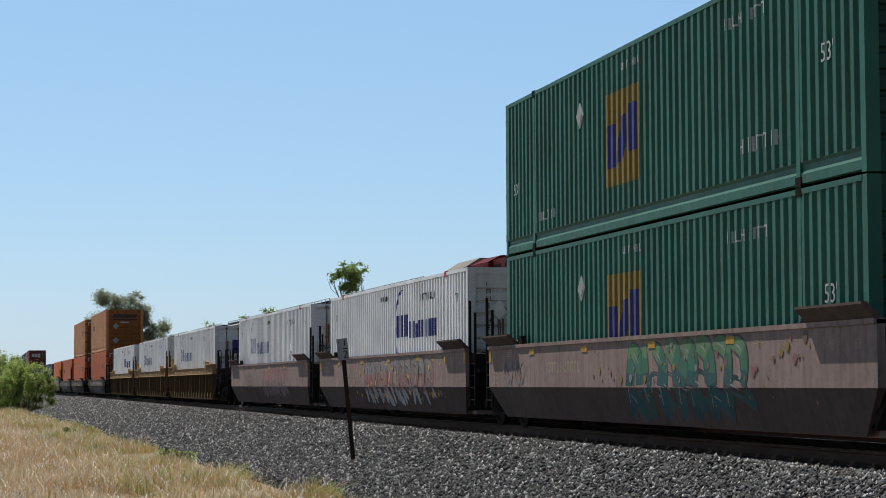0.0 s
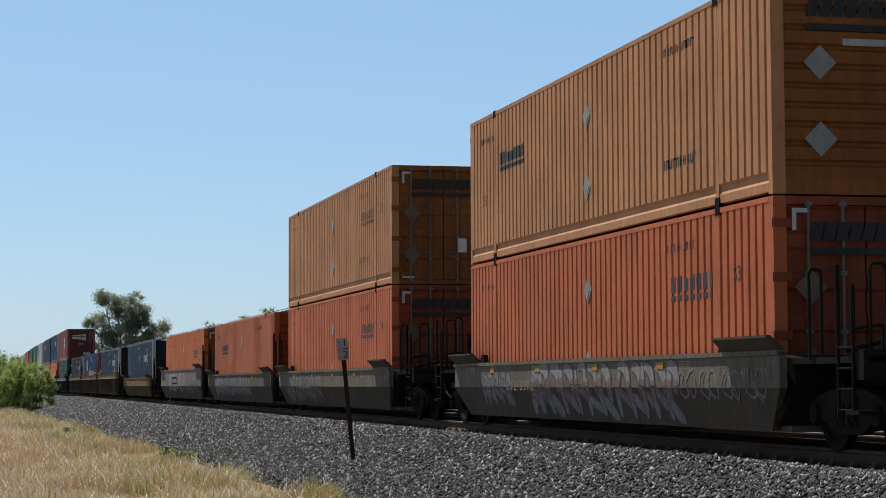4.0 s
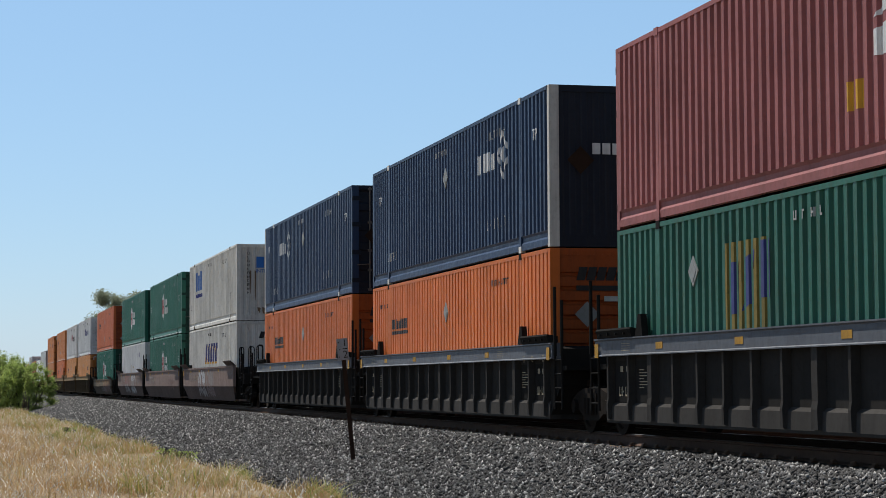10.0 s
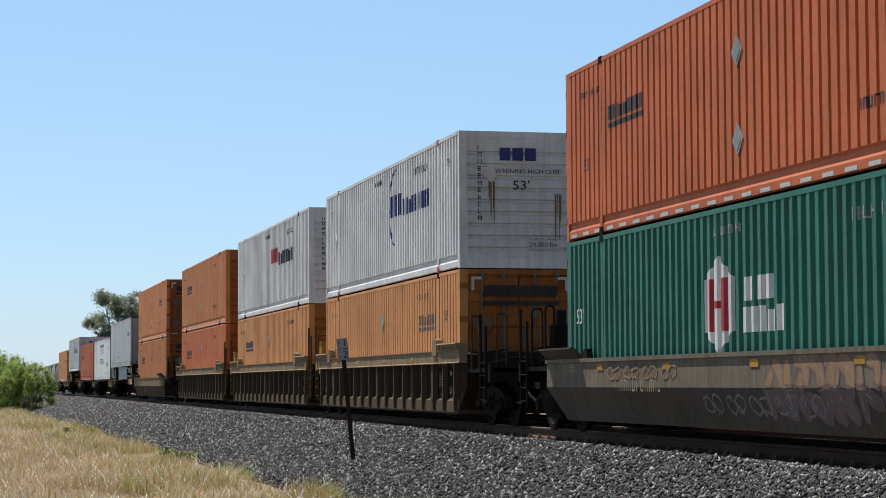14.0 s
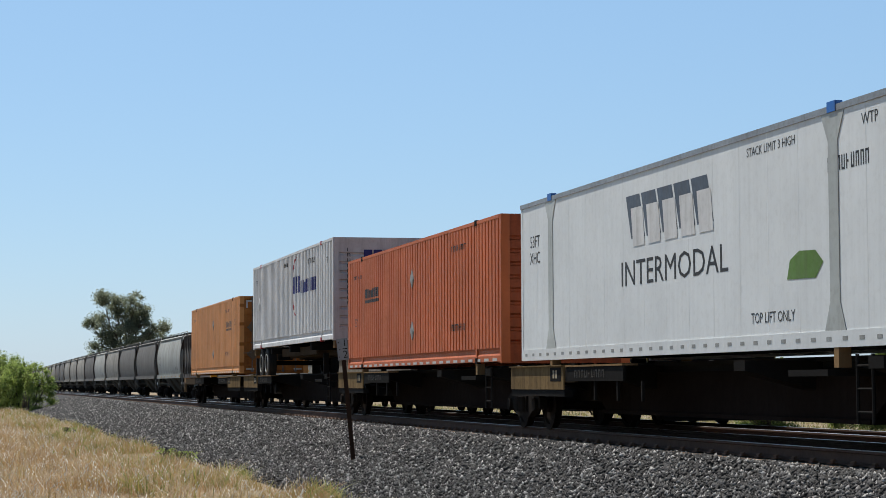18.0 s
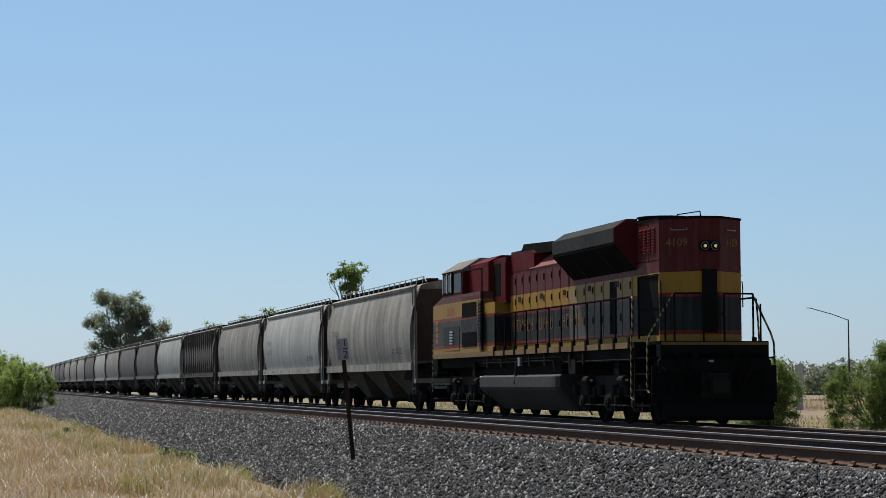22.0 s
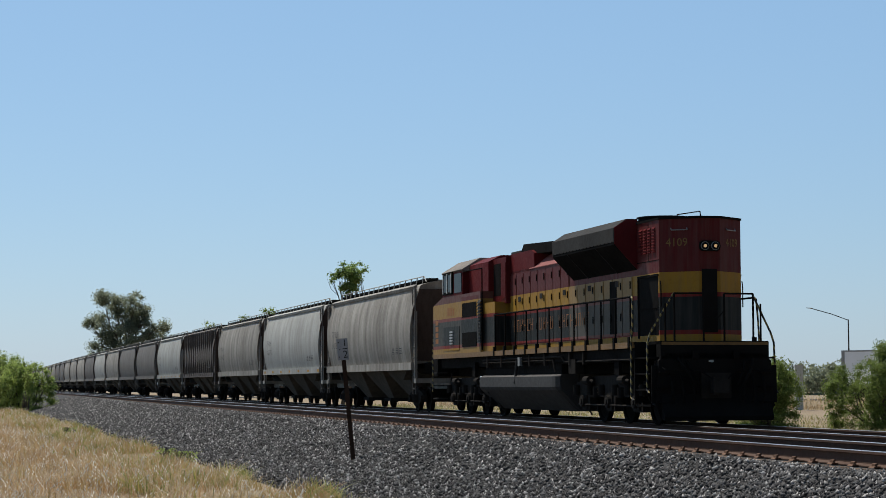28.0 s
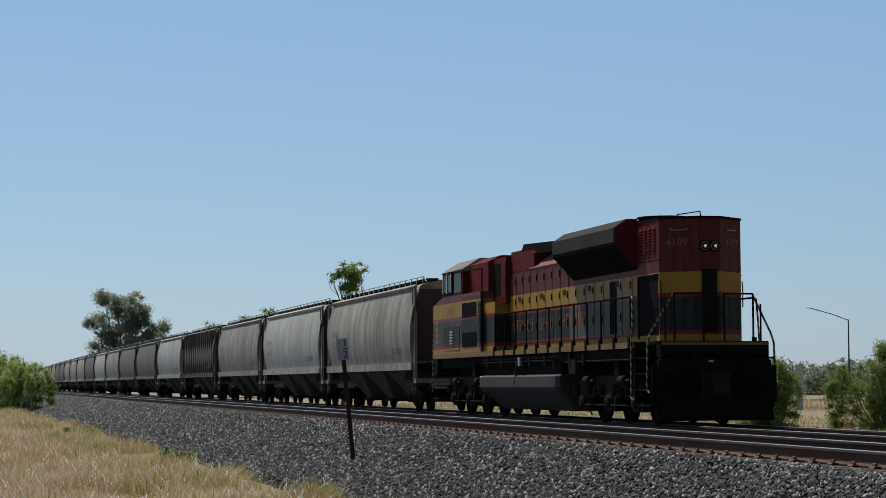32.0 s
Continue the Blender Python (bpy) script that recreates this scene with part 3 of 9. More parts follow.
def door_leaf(q):
    """One door leaf at the -x end: q = -1 or 1 for its side."""
    b = Build()
    y0, y1 = sorted((q * 0.012, q * 1.13))
    zs = []
    for i in range(5):
        z = 0.12 + i * (CH - 0.24) / 5
        h = (CH - 0.24) / 5
        zs += [(z, 0.0), (z + h * 0.30, 0.0), (z + h * 0.38, 0.03), (z + h * 0.9, 0.03), (z + h * 0.98, 0.0)]
    zs.append((CH - 0.12, 0.0))
    b.prism([(-HL + 0.035 + d, z) for z, d in zs] + [(-HL + 0.11, CH - 0.12), (-HL + 0.11, 0.12)], y0, y1, "y")
    return b


def locking_bar(y):
    b = Build()
    b.tube((-HL - 0.005, y, 0.06), (-HL - 0.005, y, CH - 0.04), 0.021, 8)
    for z in (0.1, 0.62, 1.15, 1.9, CH - 0.1):
        b.box(-HL - 0.03, -HL + 0.05, y - 0.05, y + 0.05, z - 0.03, z + 0.03)
    b.rod([(-HL - 0.02, y, 0.78), (-HL - 0.03, y + 0.34, 0.76)], 0.015)
    return b


SEEN = {"side": "A"}


def container(key, mat, label, deco, front="ribs", post_mat=None, castings="black", tape=False, group="containers on the freight train"):
    """A 53-foot container: front wall at +x, doors at -x. deco(c) adds its markings."""
    c = thing("container", label, "container", group)
    W = mat
    E = M.get(key + "_end", mat)      # end walls take a darker copy, for soot and for the shade they face
    part("roof", shared("roof", lambda: Build().prism([(-HW + 0.1, CH - 0.08), (HW - 0.1, CH - 0.08), (HW - 0.1, CH - 0.02), (0, CH - 0.012), (-HW + 0.1, CH - 0.02)], -HL + 0.14, HL - 0.14, "x"), W), None, c)
    part("floor", shared("floor", lambda: Build().box(-HL + 0.14, HL - 0.14, -HW + 0.1, HW - 0.1, 0.12, 0.2), M["black"]), None, c)
    for side, q in (("A", -1), ("B", 1)):
        part("side_wall", shared("side_wall" + side + GROOVE["kind"], lambda side=side: side_wall(side), W), None, c)
        part("bottom_rail", shared("bottom_rail" + side, lambda q=q: rail_build(q, True), W), None, c)
        part("top_rail", shared("top_rail" + side, lambda q=q: Build().box(-HL + 0.13, HL - 0.13, *sorted((q * (HW - 0.1), q * (HW + 0.006))), CH - 0.07, CH), W), None, c)
        for u in POSTS:
            part("lifting_post", shared(f"lifting_post{side}{u:.1f}", lambda q=q, u=u: Build().box(u - HL - 0.06, u - HL + 0.06, *sorted((q * (HW - 0.1), q * (HW + 0.004))), 0.0, CH - 0.07), W), None, c)
            for z in (0.0, CH - 0.10):
                part("corner_casting", shared(f"casting{side}{u:.1f}{z:.1f}", lambda q=q, u=u, z=z: Build().box(u - HL - 0.085, u - HL + 0.085, *sorted((q * (HW - 0.08), q * (HW + 0.012))), z + (0.0 if z else -0.0), z + 0.12), M[castings]), None, c)
        for e in (-1, 1):
            pm = post_mat if (post_mat and e > 0) else W
            part("corner_post", shared(f"corner_post{side}{e}", lambda q=q, e=e: Build().box(*sorted((e * HL, e * (HL - 0.13))), *sorted((q * HW, q * (HW - 0.18))), 0.0, CH), pm), None, c)
        if tape and side == SEEN["side"]:
            def dashes(q=q):
                b = Build()
                for k in range(24):
                    b.box(0.45 + k * 0.66 - HL - 0.17, 0.45 + k * 0.66 - HL + 0.17, *sorted((q * (HW - 0.006), q * (HW + 0.0))), 0.045, 0.1)
                return b
            tagged(part("reflective_tape", shared("tape" + side, dashes, M["tape"]), None, c, "dashes of white reflective tape"), kind="stuff")
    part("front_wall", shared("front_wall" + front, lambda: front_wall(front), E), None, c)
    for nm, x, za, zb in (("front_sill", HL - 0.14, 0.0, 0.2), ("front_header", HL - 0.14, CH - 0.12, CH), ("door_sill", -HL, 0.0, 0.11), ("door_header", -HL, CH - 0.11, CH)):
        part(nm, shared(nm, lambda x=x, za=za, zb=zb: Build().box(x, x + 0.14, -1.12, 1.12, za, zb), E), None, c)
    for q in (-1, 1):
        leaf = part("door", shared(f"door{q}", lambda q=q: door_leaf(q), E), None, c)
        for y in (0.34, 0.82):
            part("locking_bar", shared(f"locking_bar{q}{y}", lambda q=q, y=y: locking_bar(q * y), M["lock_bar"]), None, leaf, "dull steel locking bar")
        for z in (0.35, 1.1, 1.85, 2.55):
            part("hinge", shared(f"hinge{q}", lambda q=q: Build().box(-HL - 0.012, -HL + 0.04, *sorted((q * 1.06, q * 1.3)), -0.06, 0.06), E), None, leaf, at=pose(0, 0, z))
    deco(c)
    return c


XF, XD = HL - 0.006, -HL - 0.012       # lettering planes on the front wall and on the doors


def mark(c, name, b, mat, label=""):
    """A marking on the side or end that faces the camera's side of the line; others are left off."""
    if b is None or not b.v:
        return
    y = sum(v[1] for v in b.v) / len(b.v)
    x = sum(v[0] for v in b.v) / len(b.v)
    e = 1 if SEEN["side"] == "A" else -1
    if (abs(y) > 1.2 and abs(x) < HL - 0.02 and y * e > 0) or (abs(x) > HL - 0.05 and x * e < 0):
        return
    ob = part(name, b, M[mat], c, label)
    if name.endswith(("_bars", "shadow", "tape")):
        ob.name = {"code_bars": "owner_code", "name_bars": "block_lettering", "emblem_bars": "emblem_stroke", "name_shadow": "lettering_shadow"}.get(name, name)
        ob["kind"] = "stuff"


def strokes(x0, x1, z0, z1, n, seed):
    """Thin upright strokes with a few short cross strokes, for small lettering that cannot be read."""
    rnd = random.Random(seed)
    step, t, out = (x1 - x0) / n, 0.028, []
    for i in range(n):
        a, w = x0 + i * step, step * 0.5
        out.append(rect(a, a + t, z0, z1))
        if rnd.random() < 0.7:
            out.append(rect(a + w, a + w + t, z0, z1))
        z = rnd.choice((z0, (z0 + z1) / 2 - t / 2, z1 - t))
        out.append(rect(a + t, a + w, z, z + t))
    return out


def code_bars(c, seed, light, right=False):
    """Unreadable owner's codes along the top corner, as small bars."""
    ink = "ink_faint" if light else "ink_black"
    for side in "AB":
        mark(c, "code_bars", on_ribs(strokes(11.6, 13.2, 2.38, 2.54, 8, seed) + strokes(7.0, 8.1, 2.52, 2.64, 8, seed + 1), side), ink)
    rnd = random.Random(seed)
    col = []
    for u in ((0.76, 0.96) if right else (-0.9,)):
        for i in range(7 if right else 11):
            z, wd = 2.5 - i * 0.15, 0.07
            col += [rect(u, u + 0.018, z, z + 0.1)] + [rect(u + 0.018, u + wd, z + y, z + y + 0.018) for y in (0.0, 0.041, 0.082) if rnd.random() < 0.62]
            if rnd.random() < 0.5:
                col.append(rect(u + wd, u + wd + 0.018, z, z + 0.1))
    mark(c, "code_bars", end_shape(col, XF + 0.008), ink)


def rust_runs(c, end, spots, seed):
    """Rust that ran down from a fitting: narrow ragged strips."""
    rnd = random.Random(seed)
    x = XF + 0.004 if end > 0 else XD - 0.01
    polys = []
    for u, z, h, w in spots:
        for k in range(5):
            a = u + (rnd.random() - 0.5) * w
            hh = h * (0.4 + 0.6 * rnd.random())
            wd = w * (0.1 + 0.16 * rnd.random())
            polys.append([(a, z), (a + wd, z - 0.03), (a + wd * 0.7, z - hh), (a + wd * 0.2, z - hh * 0.85)])
    for p in polys:
        mark(c, "rust_run", end_shape([p], x + end * 0.0004 * polys.index(p)), "rust_run", "brown rust run")


def rating_plate(c, end):
    x = XF + 0.006 if end > 0 else XD - 0.012
    mark(c, "rating_plate", end_shape([rect(0.2, 0.85, 0.42, 0.68)], x), "ink_white", "white floor rating sticker")
    mark(c, "lettering", end_text("24,000 lbs", 0.15, x + 0.004 * end, 0.525, 0.5), "ink_black")
    mark(c, "lettering", end_text("Forklift Floor Rating", 0.07, x + 0.004 * end, 0.525, 0.62), "ink_black")


def placards(c, side, spots, mat="ink_white"):
    for u, z in spots:
        q, x = (-1, u - HL) if side == "A" else (1, HL - u)
        plate = Build().prism(diamond(x, z, 0.4, 0.44), *sorted((q * (HW - 0.002), q * (HW + 0.014))), "y")
        mark(c, "placard", plate, mat, "flat diamond placard holder")
        rim = Build().prism(diamond(x, z, 0.26, 0.29), *sorted((q * (HW + 0.014), q * (HW + 0.02))), "y")
        mark(c, "placard_plate", rim, "placard" if mat != "placard_dull" else mat)


def deco_orange(c):
    for side, u in (("A", 2.38), ("B", 12.2)):
        mark(c, "name_bars", on_ribs(bars(u, u + 1.75, 1.81, 2.04, 9, 0.18, 4) + [rect(u, u + 1.72, 1.68, 1.76)], side), "ink_black", "dark block lettering over a bar")
        placards(c, side, ((8.1, 2.03), (8.1, 0.83)), "placard_dull")
        mark(c, "length_mark", side_text("53'", 0.3, side, 14.9 if side == "B" else 1.2, 1.95 if side == "B" else 1.2), "ink_black")
        mark(c, "code_bars", on_ribs(strokes(12.0, 13.3, 2.4, 2.52, 9, 3) + strokes(11.9, 13.4, 0.72, 0.86, 10, 8) + strokes(0.9, 1.9, 2.35, 2.45, 7, 5), side), "ink_black")
    for x, e in ((XF + 0.006, 1), (XD - 0.02, -1)):
        mark(c, "name_bars", end_shape(slant(-0.82, 0.82, 2.32, 2.56, 0.06, 9, 0.14) + [rect(-0.82, 0.85, 2.14, 2.23)], x), "ink_black", "dark block lettering over a bar")
        mark(c, "placard", end_shape([diamond(-0.8 if e < 0 else -0.62, 1.72, 0.46, 0.46)], x), "placard_brown" if e < 0 else "placard_dull", "diamond placard holder")
        mark(c, "placard", end_shape([diamond(-0.8 if e < 0 else -0.62, 0.72, 0.46, 0.46)], x), "placard_brown" if e < 0 else "placard_dull", "diamond placard holder")
    mark(c, "vent", Build().box(XF, XF + 0.02, -0.3, 0.3, 1.95, 2.04), "placard", "small louvred vent")
    mark(c, "sticker", end_shape([rect(0.35, 0.56, 0.78, 1.12)], XD - 0.02), "ink_white", "white paper sticker")
    mark(c, "sticker", end_shape([rect(0.78, 1.06, 0.8, 1.04)], XD - 0.02), "yellow", "yellow warning sticker")
    mark(c, "tape", end_shape([rect(-1.05, -0.8, 2.68, 2.74), rect(-1.05, -0.99, 2.45, 2.68), rect(0.8, 1.05, 2.68, 2.74), rect(0.99, 1.05, 2.45, 2.68), rect(-1.05, -0.75, 0.14, 0.19), rect(0.75, 1.05, 0.14, 0.19)], XD - 0.006), "tape")


def deco_white(c, red=False):
    for side, u in (("A", 8.95), ("B", 3.25)):
        mark(c, "emblem", on_ribs([arc(u + 0.62, 1.8, 0.72, 0.92, 80, 172, 0.09), arc(u + 0.62, 1.8, 0.72, 0.92, 176, 262, 0.1)], side), "ink_red" if red else "ink_blue", "thin curved crescent emblem")
        mark(c, "name_bars", on_ribs(bars(u + 0.08, u + 1.4, 1.6, 2.12, 3, 0.24, 2) + bars(u + 1.5, u + 4.45, 1.56, 1.95, 9, 0.34, 7), side), "ink_blue", "dark blue block lettering")
        placards(c, side, ((1.6 if side == "A" else 12.3, 1.55),), "white")
        for u2 in (1.0, 15.2):
            mark(c, "lift_mark", side_text("TP", 0.26, side, u2, 2.3), "ink_black")
    code_bars(c, 5, False)
    mark(c, "name_bars", end_shape(bars(-0.42, 0.42, 2.28, 2.55, 3, 0.16, 2), XF + 0.01), "ink_blue", "dark blue block lettering")
    mark(c, "name_bars", end_shape(bars(-0.58, 1.0, 1.77, 2.33, 3, 0.16, 2), XD - 0.02), "ink_blue", "large dark blue block lettering")
    mark(c, "lettering", end_text("53'", 0.28, XF + 0.01, 0.05, 1.75, 1.2), "ink_black")
    mark(c, "lettering", end_text("WARNING HIGH CUBE", 0.14, XF + 0.01, 0.2, 2.05), "ink_black")
    mark(c, "lettering", end_text("WARNING\nHIGH CUBE", 0.19, XD - 0.034, -0.55, 1.5), "ink_black")
    mark(c, "placard", end_shape([diamond(-0.62, 2.02, 0.42, 0.42)], XF + 0.008), "white_dirty", "diamond placard holder with rust below")
    rust_runs(c, 1, ((-0.62, 1.85, 1.0, 0.2), (0.85, 1.6, 1.2, 0.16)), 6)
    rust_runs(c, -1, ((-0.75, 2.3, 1.3, 0.25),), 7)
    rating_plate(c, 1)


def deco_emp(c):
    for side, u in (("A", 6.27), ("B", 4.75)):
        up = 0.0 if side == "A" else 0.4
        mark(c, "emblem_panel", on_ribs([rect(u, u + (1.73 if side == "A" else 1.45), 0.72 + up * 1.15, 2.23 + up * 0.4)], side), "emblem_yellow", "faded yellow emblem panel")
        mark(c, "emblem_bars", on_ribs([rect(u + 0.12, u + 0.5, 1.02 + up, 1.72 + up), [(u + 0.6, 1.05 + up), (u + 0.95, 1.15 + up), (u + 1.08, 1.85 + up), (u + 0.75, 1.75 + up)], rect(u + 1.2, u + 1.6, 1.2 + up, 1.95 + up)], side, 0.008), "ink_blue", "dark blue bars of the emblem")
        placards(c, side, ((4.9 if side == "A" else 3.5, 2.08),), "placard_dull")
        mark(c, "length_mark", side_text("53'", 0.34, side, 15.1, 1.55), "ink_faint")
        mark(c, "length_mark", side_text("53'", 0.3, side, 0.75, 1.2), "ink_faint")
        mark(c, "code_bars", on_ribs(strokes(12.2, 13.6, 0.62, 0.82, 7, 8) + strokes(2.2, 3.4, 0.5, 0.66, 6, 8), side), "ink_faint")
    code_bars(c, 9, True)
    for x, e in ((XF + 0.008, 1), (XD - 0.02, -1)):
        mark(c, "emblem_panel", end_shape([rect(-0.62, 0.2, 1.3, 1.75)], x), "emblem_yellow", "faded yellow emblem panel")
        mark(c, "emblem_bars", end_shape([rect(-0.55, -0.3, 1.36, 1.68), rect(-0.24, -0.02, 1.36, 1.68), rect(0.04, 0.15, 1.36, 1.68)], x + 0.004 * e), "ink_black", "dark bars of the emblem")
        mark(c, "tape", end_shape([rect(-0.85, -0.5, 2.6, 2.66), rect(-0.97, -0.9, 2.2, 2.5)], x), "tape")
        mark(c, "code_bars", end_shape([rect(0.35 + i * 0.16, 0.46 + i * 0.16, z, z + 0.2) for i in range(4) for z in (1.5, 1.15)], x), "ink_white")
    mark(c, "lettering", end_text("53'", 0.4, XF + 0.01, 0.25, 2.1), "ink_white")
    rating_plate(c, 1)


def deco_hub(c):
    for side, u in (("A", 6.7), ("B", 6.7)):
        mark(c, "emblem", on_ribs([[(u, 1.2), (u + 0.55, 0.89), (u + 1.1, 1.2), (u + 1.1, 1.93), (u + 0.55, 2.24), (u, 1.93)]], side), "ink_white", "white hexagon emblem")
        mark(c, "emblem_bars", on_ribs([rect(u + 0.22, u + 0.4, 1.2, 1.93), rect(u + 0.7, u + 0.88, 1.2, 1.93), rect(u + 0.4, u + 0.7, 1.52, 1.62)], side, 0.008), "ink_red", "dark red bars of the emblem")
        mark(c, "name_bars", on_ribs(bars(u + 1.55, u + 2.6, 1.58, 1.9, 3, 0.2, 2) + bars(u + 1.5, u + 2.95, 1.16, 1.5, 5, 0.2, 3), side), "ink_white", "white block lettering")
        mark(c, "length_mark", side_text("53'", 0.36, side, 14.9, 1.7), "ink_white")
        mark(c, "length_mark", side_text("53'", 0.36, side, 0.75, 1.6), "ink_white")
    code_bars(c, 12, True)
    for x, e in ((XF + 0.008, 1), (XD - 0.02, -1)):
        mark(c, "emblem", end_shape([[(-0.62, 2.1), (-0.4, 1.98), (-0.18, 2.1), (-0.18, 2.38), (-0.4, 2.5), (-0.62, 2.38)]], x), "ink_white", "white hexagon emblem")
        mark(c, "name_bars", end_shape(bars(0.0, 0.36, 2.28, 2.42, 3, 0.2, 2) + bars(0.0, 0.55, 2.08, 2.22, 5, 0.2, 2), x), "ink_white", "white block lettering")
    mark(c, "lettering", end_text("WARNING HIGH CUBE", 0.13, XF + 0.012, 0.45, 1.72), "ink_white")
    mark(c, "lettering", end_text("53'", 0.24, XF + 0.012, 0.6, 1.42, 1.3), "ink_white")
    mark(c, "lettering", end_text("WARNING\nHIGH CUBE", 0.17, XD - 0.02, -0.1, 1.65), "ink_white")
    rating_plate(c, 1)
    rating_plate(c, -1)


def gem(u, z, s):
    """A lattice emblem: the four bands of a tall diamond round a smaller solid one."""
    w, h, t = s * 0.85, s * 1.0, s * 0.3
    band = lambda x0, z0, x1, z1: [(x0, z0 - t / 2), (x1, z1 - t / 2), (x1, z1 + t / 2), (x0, z0 + t / 2)]
    return [band(u - w, z, u, z + h), band(u, z + h, u + w, z), band(u - w, z, u, z - h), band(u, z - h, u + w, z), diamond(u, z, w * 0.8, h * 0.8)]


def deco_navy(c):
    for side, u in (("A", 10.95), ("B", 3.25)):
        mark(c, "emblem", on_ribs(gem(u + 1.95, 2.0, 0.44), side), "ink_white", "white lattice diamond emblem")
        mark(c, "name_bars", on_ribs(bars(u, u + 1.45, 1.78, 2.16, 4, 0.3, 5), side), "ink_white", "white block lettering")
        placards(c, side, ((8.1, 2.0),), "placard_dull")
        for u2 in (1.0, 15.2):
            mark(c, "lift_mark", side_text("TP", 0.3, side, u2, 2.1), "ink_white")
        mark(c, "code_bars", on_ribs(strokes(1.9, 3.0, 0.55, 0.75, 5, 2) + strokes(11.6, 13.2, 0.6, 0.8, 6, 4), side), "ink_faint")
    code_bars(c, 15, True, True)
    for x in (XF + 0.008, XD - 0.02):
        mark(c, "name_bars", end_shape(bars(-0.5, 0.25, 1.66, 1.86, 4, 0.2, 2) + [diamond(0.45, 1.76, 0.28, 0.36)], x), "ink_white", "white block lettering and diamond")
        mark(c, "placard", end_shape([diamond(-0.72, 1.55, 0.5, 0.5)], x), "rusty", "rust-brown diamond placard holder")


def deco_pacer(c):
    for side in "AB":
        mark(c, "emblem", on_ribs([rect(3.2, 4.4, 1.66 + i * 0.08, 1.69 + i * 0.08) for i in range(11)] + [arc(3.3, 2.06, 0.5, 0.43, 90, 270, 0.4)], side), "ink_white", "white striped globe emblem")
        mark(c, "name_bars", on_ribs(bars(5.55, 7.3, 1.26, 1.62, 5, 0.22, 2) + [rect(7.42, 7.85, 1.2, 1.89)] + bars(8.0, 11.3, 1.26, 1.6, 9, 0.22, 3), side), "ink_cream", "cream block lettering")
        mark(c, "sticker", on_ribs([rect(8.05, 8.58, 2.28, 2.66)], side), "ink_white", "white panel")
    code_bars(c, 16, True)


def deco_maroon(c):
    for side in "AB":
        mark(c, "emblem", on_ribs([[(9.56, 1.3), (10.4, 1.25), (11.2, 1.1), (11.76, 0.94), (11.76, 1.62), (10.6, 1.75), (9.56, 1.6)], [(9.56, 1.74), (10.6, 1.85), (11.76, 1.74), (11.76, 2.28), (10.8, 2.15), (9.9, 1.98)]], side), "ink_white", "white two-part flag emblem")
        mark(c, "name_bars", on_ribs(bars(8.8, 9.3, 0.75, 1.1, 2, 0.2, 2), side), "yellow", "faded yellow lettering")
    code_bars(c, 18, True, True)
    mark(c, "emblem", end_shape([[(-0.85 + 0.44 * i, 1.95 - 0.055 * i * (i > 1)), (-0.45 + 0.44 * i, 1.93 - 0.06 * i), (-0.45 + 0.44 * i, 2.14), (-0.85 + 0.44 * i, 2.12)] for i in range(3)] + [[(-0.85 + 0.44 * i, 2.2), (-0.45 + 0.44 * i, 2.2), (-0.45 + 0.44 * i, 2.32 + 0.05 * i), (-0.85 + 0.44 * i, 2.27 + 0.05 * i)] for i in range(3)], XF + 0.01), "ink_white", "white window-like emblem")
    mark(c, "name_bars", end_shape(bars(-0.25, 0.2, 1.42, 1.56, 3, 0.15, 2), XF + 0.01), "yellow", "yellow lettering")
    rating_plate(c, 1)


def deco_boxes(c):
    for side in "AB":
        mark(c, "emblem_bars", on_ribs(bars(2.6, 5.0, 1.68, 2.5, 3, 0.26, 6), side), "ink_sky", "bright blue block lettering")
        mark(c, "name_bars", on_ribs(bars(2.6, 5.0, 1.38, 1.54, 9, 0.5, 6), side), "ink_blue", "small blue lettering")
        mark(c, "length_mark", side_text("53'", 0.34, side, 14.4, 1.0), "ink_black")
        mark(c, "length_mark", side_text("53'", 0.34, side, 0.75, 1.0), "ink_black")
    code_bars(c, 21, False)
    mark(c, "emblem_bars", end_shape(bars(-0.55, 0.6, 2.0, 2.42, 3, 0.24, 6), XF + 0.01), "ink_sky", "bright blue block lettering")
    mark(c, "lettering", end_text("INTERMODAL", 0.19, XF + 0.01, 0.02, 1.87), "ink_sky")
    rust_runs(c, 1, ((-0.72, 1.9, 1.3, 0.25), (0.75, 2.2, 1.6, 0.22), (-0.5, 0.5, 0.35, 0.5), (0.2, 0.45, 0.3, 0.6)), 4)
    rating_plate(c, 1)


def deco_swift(c):
    for side in "AB":
        mark(c, "name_shadow", on_ribs(slant(6.05, 10.2, 1.36, 2.12, 0.3, 5, 0.32), side), "yellow", "yellow shadow of the lettering")
        mark(c, "name_bars", on_ribs(slant(6.15, 10.3, 1.44, 2.2, 0.3, 5, 0.38), side, 0.008), "ink_blue", "slanted dark blue block lettering")
    code_bars(c, 24, False, True)
    mark(c, "name_bars", end_shape(slant(-0.45, 0.6, 2.25, 2.5, 0.08, 5, 0.18), XF + 0.01), "ink_black", "slanted dark block lettering")
    mark(c, "lettering", end_text("INTERMODAL", 0.13, XF + 0.01, 0.2, 2.1), "ink_black")


